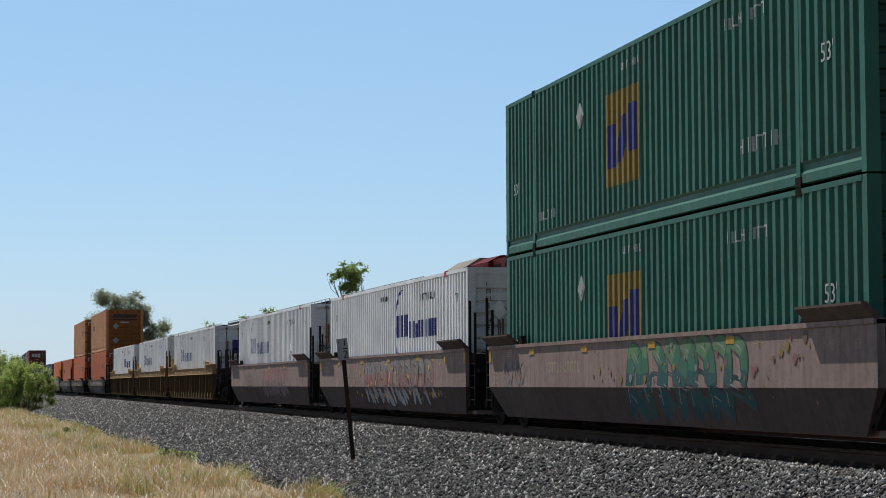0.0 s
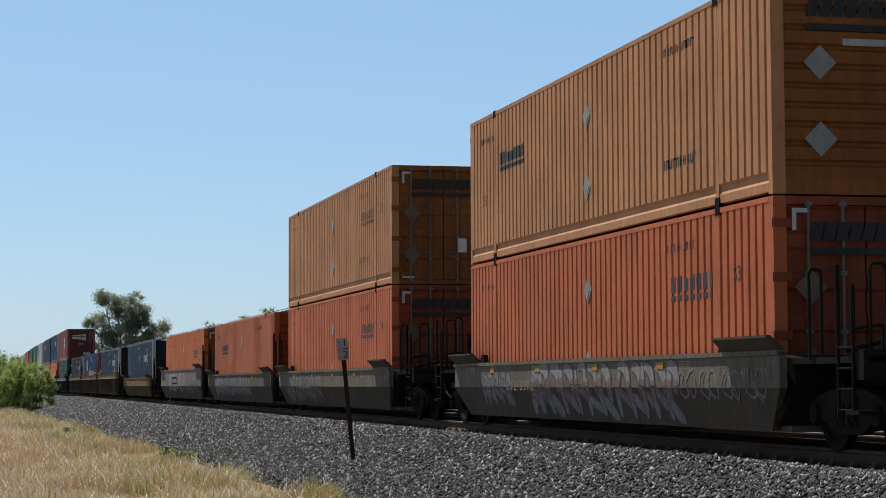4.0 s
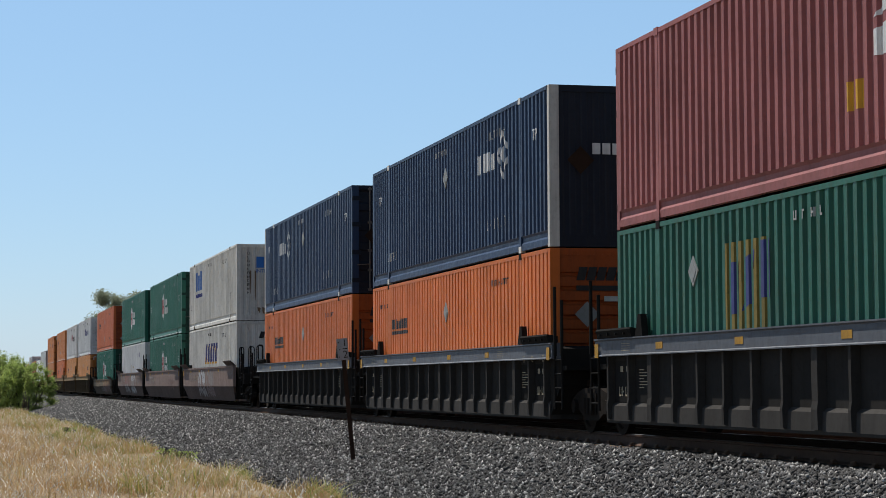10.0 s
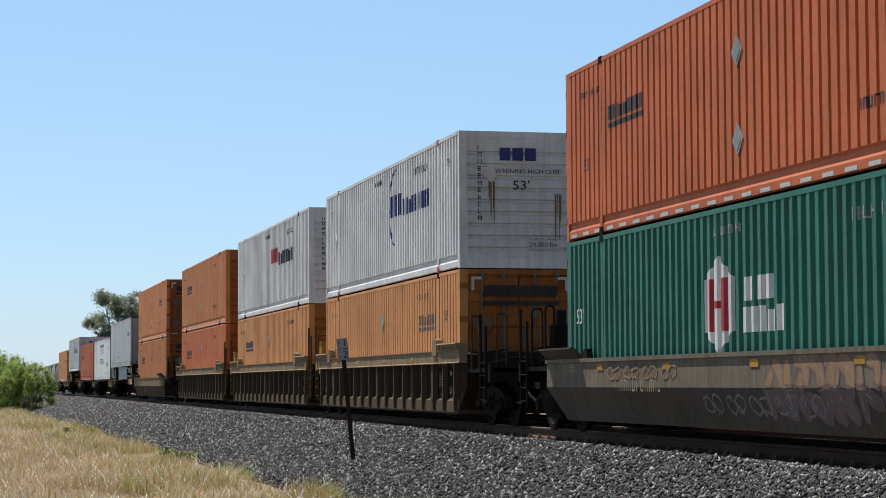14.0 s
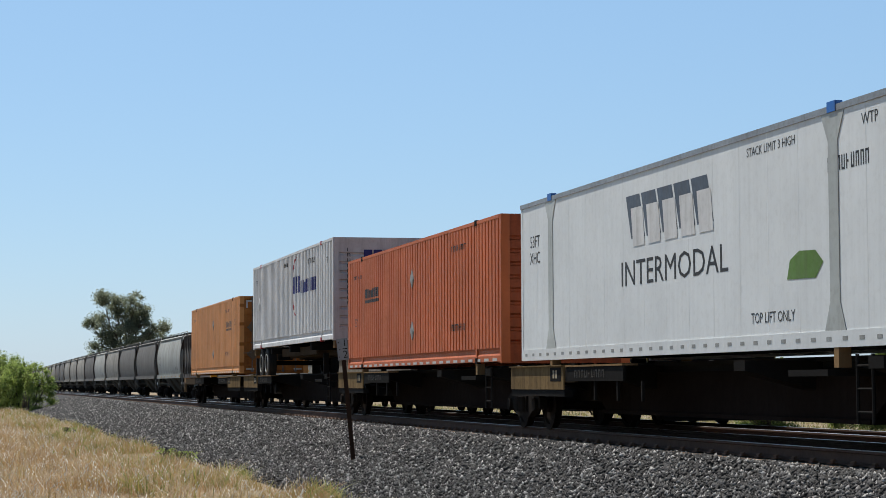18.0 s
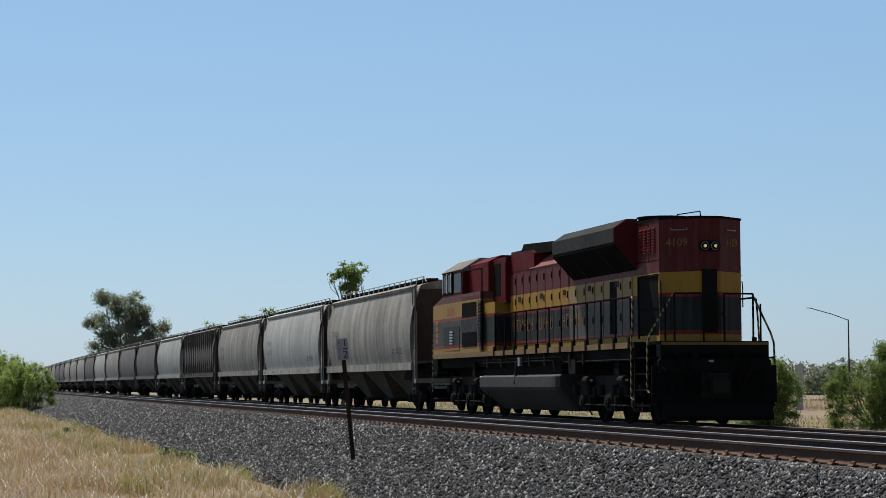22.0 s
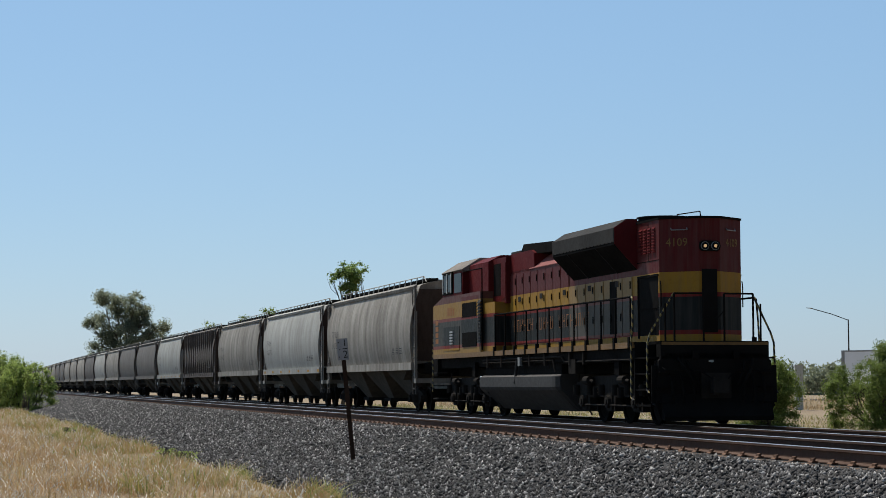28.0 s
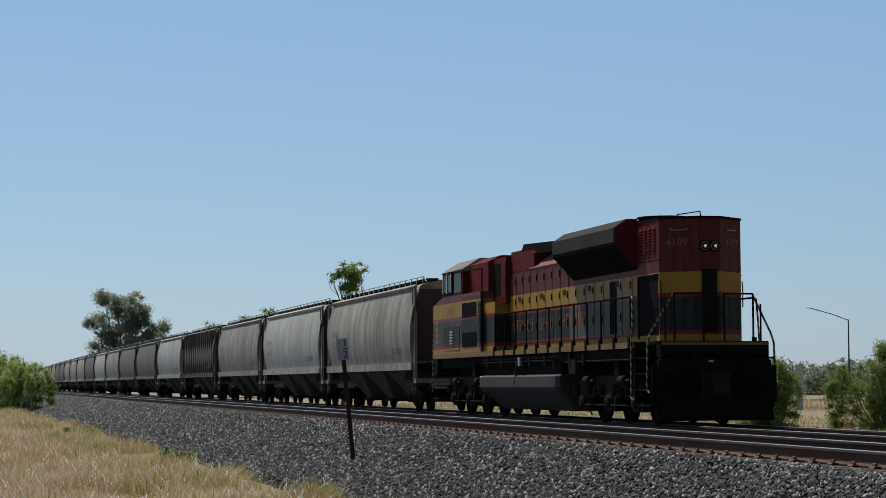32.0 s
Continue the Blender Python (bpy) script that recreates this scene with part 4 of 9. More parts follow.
def deco_faded(c):
    for side in "AB":
        mark(c, "faded_lettering", on_ribs([rect(4.6, 4.75, 0.75, 1.2), rect(5.6, 6.2, 0.72, 0.8), rect(7.2, 7.4, 0.9, 1.7), rect(8.2, 8.9, 1.5, 1.6)], side), "ink_cream", "remains of yellow lettering")
        mark(c, "code_bars", on_ribs(strokes(11.3, 13.1, 2.1, 2.36, 7, 5), side), "ink_blue")
    mark(c, "lettering", end_text("INTERMODAL", 0.26, XD - 0.02, 0.35, 1.55), "ink_black")
    rating_plate(c, -1)


def deco_xpo(c):
    for side, u in (("A", 8.5), ("B", 2.2)):
        mark(c, "name_bars", on_ribs(bars(u, u + 1.5, 1.62, 2.1, 3, 0.2, 5), side), "ink_red", "red block lettering")
        mark(c, "name_bars", on_ribs(bars(u + 1.6, u + 4.45, 1.5, 1.92, 8, 0.2, 6), side), "ink_black", "dark block lettering")
        placards(c, side, ((1.7, 1.6),), "white")
    code_bars(c, 27, False)
    mark(c, "placard", end_shape([diamond(-0.55, 1.8, 0.42, 0.42)], XF + 0.008), "white_dirty", "rust-stained diamond placard holder")


KINDS = {
    "emp": ("green_emp", "green corrugated freight container with a yellow emblem panel", deco_emp, {}),
    "hub": ("green_hub", "dark green corrugated freight container with a white hexagon emblem", deco_hub, {"tape": True}),
    "orange": ("orange", "bright orange corrugated freight container with dark block lettering", deco_orange, {"tape": True}),
    "orange_red": ("orange_red", "faded red-orange corrugated freight container with dark lettering", deco_orange, {"tape": True}),
    "orange_tan": ("orange_tan", "sun-bleached yellow-orange corrugated freight container", deco_orange, {}),
    "orange_mid": ("orange_mid", "sun-worn orange corrugated freight container with dark lettering", deco_orange, {"tape": True}),
    "orange_pale": ("orange_pale", "pale yellow-orange corrugated freight container with dark lettering", deco_orange, {"tape": True}),
    "stg": ("white", "white corrugated freight container with dark blue lettering", deco_white, {"castings": "ink_red"}),
    "stg_red": ("white", "white corrugated freight container with a red crescent emblem", lambda c: deco_white(c, True), {"castings": "ink_red"}),
    "xpo": ("white", "white corrugated freight container with red and dark lettering", deco_xpo, {}),
    "navy": ("navy", "dark navy corrugated freight container with white corner posts", deco_navy, {"post_mat": M["white_dirty"], "castings": "white_dirty", "front": "flat"}),
    "blackblue": ("blackblue", "blue-black corrugated freight container with white corner posts", deco_navy, {"post_mat": M["white_dirty"], "castings": "white_dirty", "front": "flat"}),
    "pacer": ("blue", "deep blue corrugated freight container with orange corner posts", deco_pacer, {"post_mat": M["orange_red"], "front": "flat"}),
    "maroon": ("maroon", "dark maroon corrugated freight container with a white flag emblem", deco_maroon, {"front": "flat", "castings": "maroon"}),
    "csx": ("white_dirty", "rust-stained white freight container with bright blue lettering", deco_boxes, {"front": "flat", "castings": "rusty"}),
    "swift": ("white_dirty", "dirty white freight container with slanted blue lettering", deco_swift, {"front": "flat", "castings": "white_dirty"}),
    "faded": ("white", "white corrugated freight container with faded yellow lettering", deco_faded, {"castings": "white_dirty"}),
}
_first = {}


def place_container(kind, m, turned=0):
    if (kind, turned) not in _first:
        mat, label, deco, more = KINDS[kind]
        SEEN["side"] = "B" if turned else "A"
        GROOVE["kind"] = "narrow" if kind.startswith("orange") else "wide"
        c = container(mat, M[mat], label, deco, **more)
        _first[kind, turned] = c
        c.matrix_basis = m
        return c
    return copy_thing(_first[kind, turned], m)

# ---------------------------------------------------------------- trucks (bogies)
def wheel_mesh(r=0.43):
    b = Build()
    prof = [(-0.07, r + 0.028), (-0.045, r + 0.028), (-0.03, r), (0.07, r - 0.005), (0.07, r - 0.07), (0.03, r - 0.08), (0.02, 0.14), (0.09, 0.13), (0.09, 0.0), (-0.09, 0.0), (-0.09, 0.13), (-0.03, 0.14), (-0.03, r - 0.09), (-0.07, r - 0.07)]
    n = 24
    rings = []
    for i in range(n + 1):
        a = 2 * math.pi * i / n
        rings.append([(math.cos(a) * rr, y, math.sin(a) * rr) for y, rr in prof])
    return b.loft(rings, caps=False)


M["wheel"] = paint("oil-dark wheel steel", (0.02, 0.015, 0.012), 0.7, dirt=(0.008, 0.007, 0.006), amount=0.4, spec=0.15)
WHEEL = wheel_mesh().mesh("wheel", M["wheel"])


def sideframe():
    b = Build()
    poly = [(-1.12, 0.56), (-1.12, 0.36), (-0.72, 0.36), (-0.36, 0.2), (0.36, 0.2), (0.72, 0.36), (1.12, 0.36), (1.12, 0.56), (0.86, 0.66), (0.45, 0.74), (-0.45, 0.74), (-0.86, 0.66)]
    b.prism(poly, -0.07, 0.07, "y")
    for q in (-1, 1):
        b.tube((q * 0.89, -0.13, 0.43), (q * 0.89, 0.0, 0.43), 0.12, 12)
    b.box(-0.3, 0.3, -0.1, -0.07, 0.3, 0.66)
    for i in range(3):
        b.tube((-0.18 + i * 0.18, -0.12, 0.3), (-0.18 + i * 0.18, -0.12, 0.58), 0.06, 8)
    return b


M["truck_cast"] = paint("dusty dark cast steel", (0.024, 0.02, 0.017), 0.8, dirt=(0.01, 0.008, 0.007), amount=0.5, spec=0.12)
FRAME = sideframe().mesh("side_frame", M["truck_cast"])
BOLSTER = Build().box(-0.2, 0.2, -1.05, 1.05, 0.42, 0.78).tube((-0.89, -0.75, 0.43), (-0.89, 0.75, 0.43), 0.08).tube((0.89, -0.75, 0.43), (0.89, 0.75, 0.43), 0.08).mesh("bolster", M["black"])


def add_truck(parent, x):
    t = part("truck", BOLSTER, None, parent, "black cast-steel truck", at=pose(x, 0, 0))
    for q in (-1, 1):
        part("side_frame", FRAME, None, t, at=pose(0, q * 1.0, 0, 0, 0, 0 if q < 0 else 180))
        for e in (-1, 1):
            part("wheel", WHEEL, None, t, at=pose(e * 0.89, q * 0.76, 0.43, 0, 0, 0 if q < 0 else 180))


# ---------------------------------------------------------------- well cars
def ladder(x, y, z0, z1, w=0.42, n=5, axis="x"):
    b = Build()
    for e in (0, 1):
        p = (x + e * w, y) if axis == "x" else (x, y + e * w)
        b.tube((*p, z0), (*p, z1), 0.022, 6)
    for i in range(n):
        z = z0 + (z1 - z0) * (i + 0.5) / n
        q = (x + w, y) if axis == "x" else (x, y + w)
        b.tube((x, y, z), (*q, z), 0.016, 6)
    return b


def tall_ladder(x, y, z1=2.5):
    """Two tall stanchions with rungs in their lower half."""
    return ladder(x, y, 0.38, 1.35, n=4).tube((x, y, 1.3), (x, y, z1), 0.03, 6).tube((x + 0.42, y, 1.3), (x + 0.42, y, z1 - 0.25), 0.03, 6)


def hoop(x, y, z0, z1, w, axis="y"):
    b = Build()
    q = (x, y + w) if axis == "y" else (x + w, y)
    b.rod([(x, y, z0), (x, y, z1 - 0.06), (x + (q[0] - x) * 0.15, y + (q[1] - y) * 0.15, z1), (q[0] - (q[0] - x) * 0.15, q[1] - (q[1] - y) * 0.15, z1), (*q, z1 - 0.06), (*q, z0)], 0.02)
    return b


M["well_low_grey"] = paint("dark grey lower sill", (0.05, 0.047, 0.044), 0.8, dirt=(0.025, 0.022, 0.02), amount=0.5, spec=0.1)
# lower plates: dirt brown, darkened further for the shade they lean into
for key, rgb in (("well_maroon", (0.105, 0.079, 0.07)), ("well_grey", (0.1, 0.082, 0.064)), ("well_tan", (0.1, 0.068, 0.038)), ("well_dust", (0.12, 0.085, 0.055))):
    M["low_" + key] = paint("browned shade-darkened lower " + key.replace("_", " ") + " plate", rgb, 0.8, dirt=(0.045, 0.033, 0.025), amount=0.5, streak=0.5, spec=0.1)
WELL = 8.35                     # half length of the well itself
ART, CPL = 9.75, 11.75          # half lengths to an articulation and to a coupler


def smooth_side(q, top, brk):
    """Upright upper plate of a smooth well side with its top flange."""
    b = Build()
    a = WELL + 0.35
    b.box(-a, a, *sorted((q * 1.5, q * 1.4)), brk, top)
    b.box(-a, a, *sorted((q * 1.53, q * 1.4)), top - 0.05, top + 0.012)
    return b


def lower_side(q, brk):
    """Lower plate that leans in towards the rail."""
    a, c = WELL + 0.35, WELL - 0.35
    outer = [(-a, q * 1.5, brk), (a, q * 1.5, brk), (c, q * 1.325, 0.2), (-c, q * 1.325, 0.2)]
    inner = [(-a, q * 1.4, brk), (a, q * 1.4, brk), (c, q * 1.3, 0.2), (-c, q * 1.3, 0.2)]
    return Build().add(outer + inner, [(0, 1, 2, 3), (7, 6, 5, 4), (0, 4, 5, 1), (1, 5, 6, 2), (2, 6, 7, 3), (3, 7, 4, 0)])


def rib_piece(q, wide):
    """Outside stiffener of a ribbed well side, with a small foot on the sill."""
    b = Build()
    rings = []
    for z, w, out in ((1.25, wide, 1.462), (0.6, wide, 1.455), (0.5, wide, 1.47), (0.26, wide * 1.15, 1.465)):
        rings.append([(-w, q * 1.33, z), (w, q * 1.33, z), (w * 0.9, q * out, z), (-w * 0.9, q * out, z)])
    return b.loft(rings)


def guide(q, top, plain=False):
    """Flared loading guide over a corner of the well."""
    b = Build()
    if plain:
        ring = lambda x: [(x, q * 1.4, top + 0.01), (x, q * 1.5, top + 0.01), (x, q * 1.66, top + 0.17), (x, q * 1.66, top + 0.2), (x, q * 1.6, top + 0.2)]
        return b.loft([ring(0.0), ring(1.9)])
    ring = lambda x, d: [(x, q * 1.31, top + 0.005), (x, q * 1.49, top + 0.005), (x, q * (1.55 - d), top + 0.12), (x, q * (1.53 - d), top + 0.15), (x, q * 1.31, top + 0.12)]
    b.loft([ring(0.1, 0.03), ring(0.16, 0.0), ring(1.74, 0.0), ring(1.8, 0.03)])
    for i in range(4):
        b.tube((0.35 + i * 0.4, q * 1.5, top + 0.06), (0.35 + i * 0.4, q * 1.55, top + 0.06), 0.022, 6)
    return b


def fin(q, top):
    """Rounded catch at the inner end of a loading guide."""
    return Build().prism([(-0.2, top - 0.1), (0.2, top - 0.1), (0.2, top + 0.15), (0.15, top + 0.23), (0.03, top + 0.27), (-0.1, top + 0.25), (-0.18, top + 0.18), (-0.2, top + 0.1)], *sorted((q * 1.36, q * 1.512)), "y")


def well_car(style, paint_key, left, right, label, sill_key=None, top=None):
    """One well unit; left and right ends are 'art' or 'cpl' (+x is the leading end)."""
    w = thing("well_car", label, "railway car", "well cars of the freight train")
    pm = M[paint_key]
    low = M[sill_key or paint_key]
    pk_tan = paint_key in ("well_tan", "well_dust")
    top = top or (1.53 if style == "ribbed" or paint_key == "well_maroon" else 1.22)
    for q in (-1, 1):
        if style == "smooth":
            part("side_sill", shared(f"side_sill{q}{top}", lambda q=q: smooth_side(q, top, 0.76), pm), None, w)
            part("lower_plate", shared(f"lower_plate{q}", lambda q=q: lower_side(q, 0.76), M["low_" + paint_key]), None, w, "lower plate browned by dirt and darkened for shade")
        else:
            part("top_chord", shared(f"top_chord{q}", lambda q=q: Build().prism([(q * 1.31, 1.25), (q * 1.5, 1.25), (q * 1.5, 1.265), (q * 1.475, 1.28), (q * 1.475, 1.49), (q * 1.5, 1.51), (q * 1.5, 1.53), (q * 1.31, 1.53)], -WELL - 0.4, WELL + 0.4, "x"), pm), None, w)
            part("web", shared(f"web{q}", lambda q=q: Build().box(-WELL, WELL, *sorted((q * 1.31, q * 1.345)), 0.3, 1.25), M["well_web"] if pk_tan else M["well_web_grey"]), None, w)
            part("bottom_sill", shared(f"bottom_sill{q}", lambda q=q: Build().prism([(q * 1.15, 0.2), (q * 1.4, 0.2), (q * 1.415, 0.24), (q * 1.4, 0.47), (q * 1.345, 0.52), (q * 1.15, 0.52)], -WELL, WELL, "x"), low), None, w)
            for i in range(17):
                wide = 0.1 if i in (2, 8, 14) else 0.04
                part("rib", shared(f"rib{q}{wide}", lambda q=q, wide=wide: rib_piece(q, wide), low), None, w, at=pose((i - 8) * 1.02, 0, 0))
            for e in (-1, 1):
                panel = part("data_panel", shared(f"panel{q}{e}", lambda q=q, e=e: Build().box(*sorted((e * 6.25, e * 7.08)), *sorted((q * 1.345, q * 1.352)), 0.53, 1.17).box(*sorted((e * 7.2, e * 8.1)), *sorted((q * 1.345, q * 1.352)), 0.53, 1.17), M["black"]), None, w, "black painted data panels")
                rows = [rect(e * 6.62 - 0.26, e * 6.62 + 0.2 * ((i * 7) % 3 - 0.2), 1.02 - i * 0.045, 1.035 - i * 0.045) for i in range(7)] + strokes(e * 7.62 - 0.26, e * 7.62 + 0.2, 0.62, 0.77, 3, 4) + [rect(e * 7.62 - 0.2, e * 7.62 - 0.06, 1.0, 1.09), rect(e * 7.62 + 0.1, e * 7.62 + 0.2, 1.0, 1.09)]
                tagged(part("stencil", shared(f"panel_text{q}{e}", lambda q=q, rows=rows: Build().add(*side_flat([[(u if q < 0 else -u, z) for u, z in r] for r in rows], q, 1.355)), M["ink_stencil"]), None, panel, "worn cream stencil rows"), kind="stuff")
        for e in (-1, 1):
            plain = style == "smooth"
            # smooth guides reuse the shade-darkened plate paint for their shaded flared face
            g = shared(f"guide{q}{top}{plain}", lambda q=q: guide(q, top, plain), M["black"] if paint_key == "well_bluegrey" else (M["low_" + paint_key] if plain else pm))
            part("loading_guide", g, None, w, at=pose(6.75, 0, 0) if e > 0 else pose(-8.65, 0, 0))
            if style == "ribbed" and pk_tan:
                part("guide_fin", shared(f"round_fin{q}{top}", lambda q=q: fin(q, top), pm), None, w, at=pose(e * 6.55, 0, 0))
                continue
            part("guide_fin", shared(f"fin{q}{top}{plain}", lambda q=q: Build().prism([(-0.18, top + 0.01), (0.18, top + 0.01), (0.1, top + (0.17 if plain else 0.34)), (-0.02, top + (0.17 if plain else 0.34))], *sorted((q * 1.36, q * 1.46)), "y"), M["black"] if plain or not pk_tan else M["well_brown"]), None, w, at=pose(e * 6.6, 0, 0))
        for i, x in enumerate((-5.6, -2.4, 1.0, 4.2)):
            zz = top - (0.14 if style == "smooth" else 0.15)
            part("reflector", shared(f"reflector{q}{style}", lambda q=q: Build().box(-0.15, 0.15, *sorted((q * (1.505 if style == "smooth" else 1.475), q * (1.51 if style == "smooth" else 1.48))), -0.05, 0.05), M["reflector"]), None, w, "yellow reflective patch", at=pose(x, 0, zz))
        tagged(part("stencil", shared(f"stencil{q}{style}{top}", lambda q=q: Build().add(*side_flat((strokes(-4.6, -2.6, top - 0.52, top - 0.34, 10, 3) if style == "smooth" else []) + [rect(u, u + 0.42, top - 0.1 - i * 0.035, top - 0.09 - i * 0.035) for u in (5.0, -7.4) for i in range(4)], q, 1.5012 if style == "smooth" else 1.4762)), M["ink_stencil"]), None, w, "dull stencilled lines"), kind="stuff")
        if q < 0:
            flat = 1.5012 if style == "smooth" else 1.4762
            for text, u, z, sz in (("45", 6.9, top - 0.27, 0.17), ("48", 7.45, top - 0.27, 0.17), ("53", 8.2, top - 0.27, 0.17)) + ((("53", -8.2, 0.92, 0.34),) if paint_key == "well_maroon" else ()):
                tw = words(text, sz)
                part("length_mark", shared(f"wm{text}{u}{z:.2f}{style}", lambda tw=tw, u=u, z=z, flat=flat: Build().add([(v[0] + u, -flat, v[2] + z) for v in tw.v], tw.f), M["ink_stencil"]), None, w)
    part("well_floor", shared("well_floor", lambda: Build().box(-WELL, WELL, -1.2, 1.2, 0.2, 0.3), low), None, w)
    for e, kind in ((-1, left), (1, right)):
        half = ART if kind == "art" else CPL
        # bulkhead takes dark paint for the shade above the truck
        part("bulkhead", shared(f"end{e}{top}", lambda e=e: Build()
              .loft([[(e * WELL, -1.38, 0.28), (e * WELL, 1.38, 0.28), (e * WELL, 1.38, top - 0.05), (e * WELL, -1.38, top - 0.05)], [(e * (WELL + 0.35), -1.3, 0.8), (e * (WELL + 0.35), 1.3, 0.8), (e * (WELL + 0.35), 1.3, top - 0.1), (e * (WELL + 0.35), -1.3, top - 0.1)]]), M["well_web"] if pk_tan else M["black"]), None, w)
        part("draft_sill", shared(f"draft{e}{kind}", lambda e=e, half=half: Build().box(*sorted((e * WELL, e * (half - 0.25))), -0.55, 0.55, 0.72, 1.05), M["black"]), None, w)
        part("end_platform", shared(f"plat{e}{kind}", lambda e=e, half=half: Build().box(*sorted((e * (WELL + 0.3), e * (WELL + (0.75 if half < 10 else 2.6)))), -1.32, 1.32, 1.05, 1.13), M["black"]), None, w)
        if kind == "cpl":
            part("coupler", shared(f"coupler{e}", lambda e=e: Build().box(*sorted((e * 11.2, e * 11.78)), -0.16, 0.16, 0.7, 1.0).box(*sorted((e * 11.5, e * 11.85)), -0.25, 0.2, 0.66, 1.02).box(*sorted((e * 10.9, e * 11.25)), -0.4, 0.4, 0.62, 1.08), M["rusty"]), None, w, "rusty knuckle coupler")
            part("end_sill", shared(f"end_sill{e}", lambda e=e: Build().box(*sorted((e * 10.75, e * 10.95)), -1.4, 1.4, 0.85, 1.2).box(*sorted((e * 10.55, e * 10.9)), -1.45, -1.2, 0.45, 0.5).box(*sorted((e * 10.55, e * 10.9)), 1.2, 1.45, 0.45, 0.5), M["black"]), None, w)
            stand = part("brake_stand", shared(f"brake_stand{e}", lambda e=e: Build().box(*sorted((e * 9.8, e * 9.95)), 0.15, 0.6, 1.13, 2.0).box(*sorted((e * 9.78, e * 9.97)), 0.3, 0.45, 2.0, 2.3), M["black"]), None, w, "black hand brake stand")
            part("brake_wheel", shared(f"brake_wheel{e}", lambda e=e: ring_wheel(e * 10.02, 0.375, 1.75, 0.27), M["truck_cast"]), None, stand, "spoked hand brake wheel")
            part("brake_pipe", shared(f"brake_pipe{e}", lambda e=e: Build().rod([(e * 10.1, -1.25, 1.2), (e * 10.1, -0.6, 1.35), (e * 10.3, -0.2, 1.3), (e * 10.3, 0.9, 1.25), (e * 10.6, 1.2, 1.18)], 0.035).rod([(e * 10.4, -1.3, 1.45), (e * 10.4, -0.9, 1.5), (e * 10.4, -0.9, 1.15)], 0.022), M["truck_cast"]), None, w)
            for q in (-1, 1):
                part("end_ladder", shared(f"end_ladder{e}{q}", lambda e=e, q=q: tall_ladder(e * 10.5 - 0.21, q * 1.42, 2.2), M["black"]), None, w)
                part("grab_rail", shared(f"grab{e}{q}", lambda e=e, q=q: hoop(e * 10.72, q * 1.1 - 0.1, 1.15, 2.2, 0.2).add(*parts_of(hoop(e * 9.3, q * 1.25 - 0.1, 1.1, 2.2, 0.16))), M["well_brown"] if pk_tan else M["black"]), None, w)
            for y in (-0.7, 0.1, 0.75):
                part("air_hose", shared(f"hose{e}{y}", lambda e=e, y=y: Build().rod([(e * 10.9, y, 0.9), (e * 11.3, y, 0.6), (e * 11.5, y * 0.8, 0.42), (e * 11.72, y * 0.7, 0.5)], 0.03), M["rubber"]), None, w)
            add_truck(w, e * ART)
        else:
            for q in (-1, 1):
                part("corner_ladder", shared(f"corner_ladder{e}{q}", lambda e=e, q=q: tall_ladder(e * 8.95 - 0.2, q * 1.42), M["well_rib"] if pk_tan and style == "ribbed" else M["black"]), None, w)
                part("corner_reflector", shared(f"corner_patch{e}{q}{top}", lambda e=e, q=q: Build().box(*sorted((e * 8.5, e * 8.68)), *sorted((q * 1.5, q * 1.508)), top - 0.3, top - 0.08), M["reflector"]), None, w, "yellow corner patch")
            if pk_tan and style == "ribbed" and e < 0:
                box = part("valve_box", shared("valve_box", lambda: Build().box(-9.3, -8.78, -1.3, -0.35, 1.13, 2.05).box(-9.32, -8.76, -1.32, -0.33, 2.0, 2.06), M["reflector"]), None, w, "dull yellow equipment box")
                part("hand_hole", shared("hand_hole", lambda: Build().tube((-9.05, -1.31, 1.3), (-9.05, -1.3, 1.3), 0.12, 14), M["ink_faint"]), None, box)
            if e > 0:
                add_truck(w, e * ART)
    return w


def ring_wheel(x, y, z, r):
    """A hand wheel that faces along x: rim, hub and five spokes."""
    b = Build()
    pts = [(x, y + r * math.cos(2 * math.pi * i / 16), z + r * math.sin(2 * math.pi * i / 16)) for i in range(17)]
    b.rod(pts, 0.02).tube((x - 0.03, y, z), (x + 0.03, y, z), 0.05, 8)
    for i in range(5):
        b.tube((x, y, z), pts[(i * 16) // 5], 0.014, 5)
    return b


def parts_of(b):
    return b.v, b.f


def side_flat(polys, q, y):
    v, f = [], []
    for p in polys:
        n = len(v)
        v += [((u if q < 0 else -u), q * y, z) for u, z in p]
        f.append(tuple(range(n, n + len(p))))
    return v, f


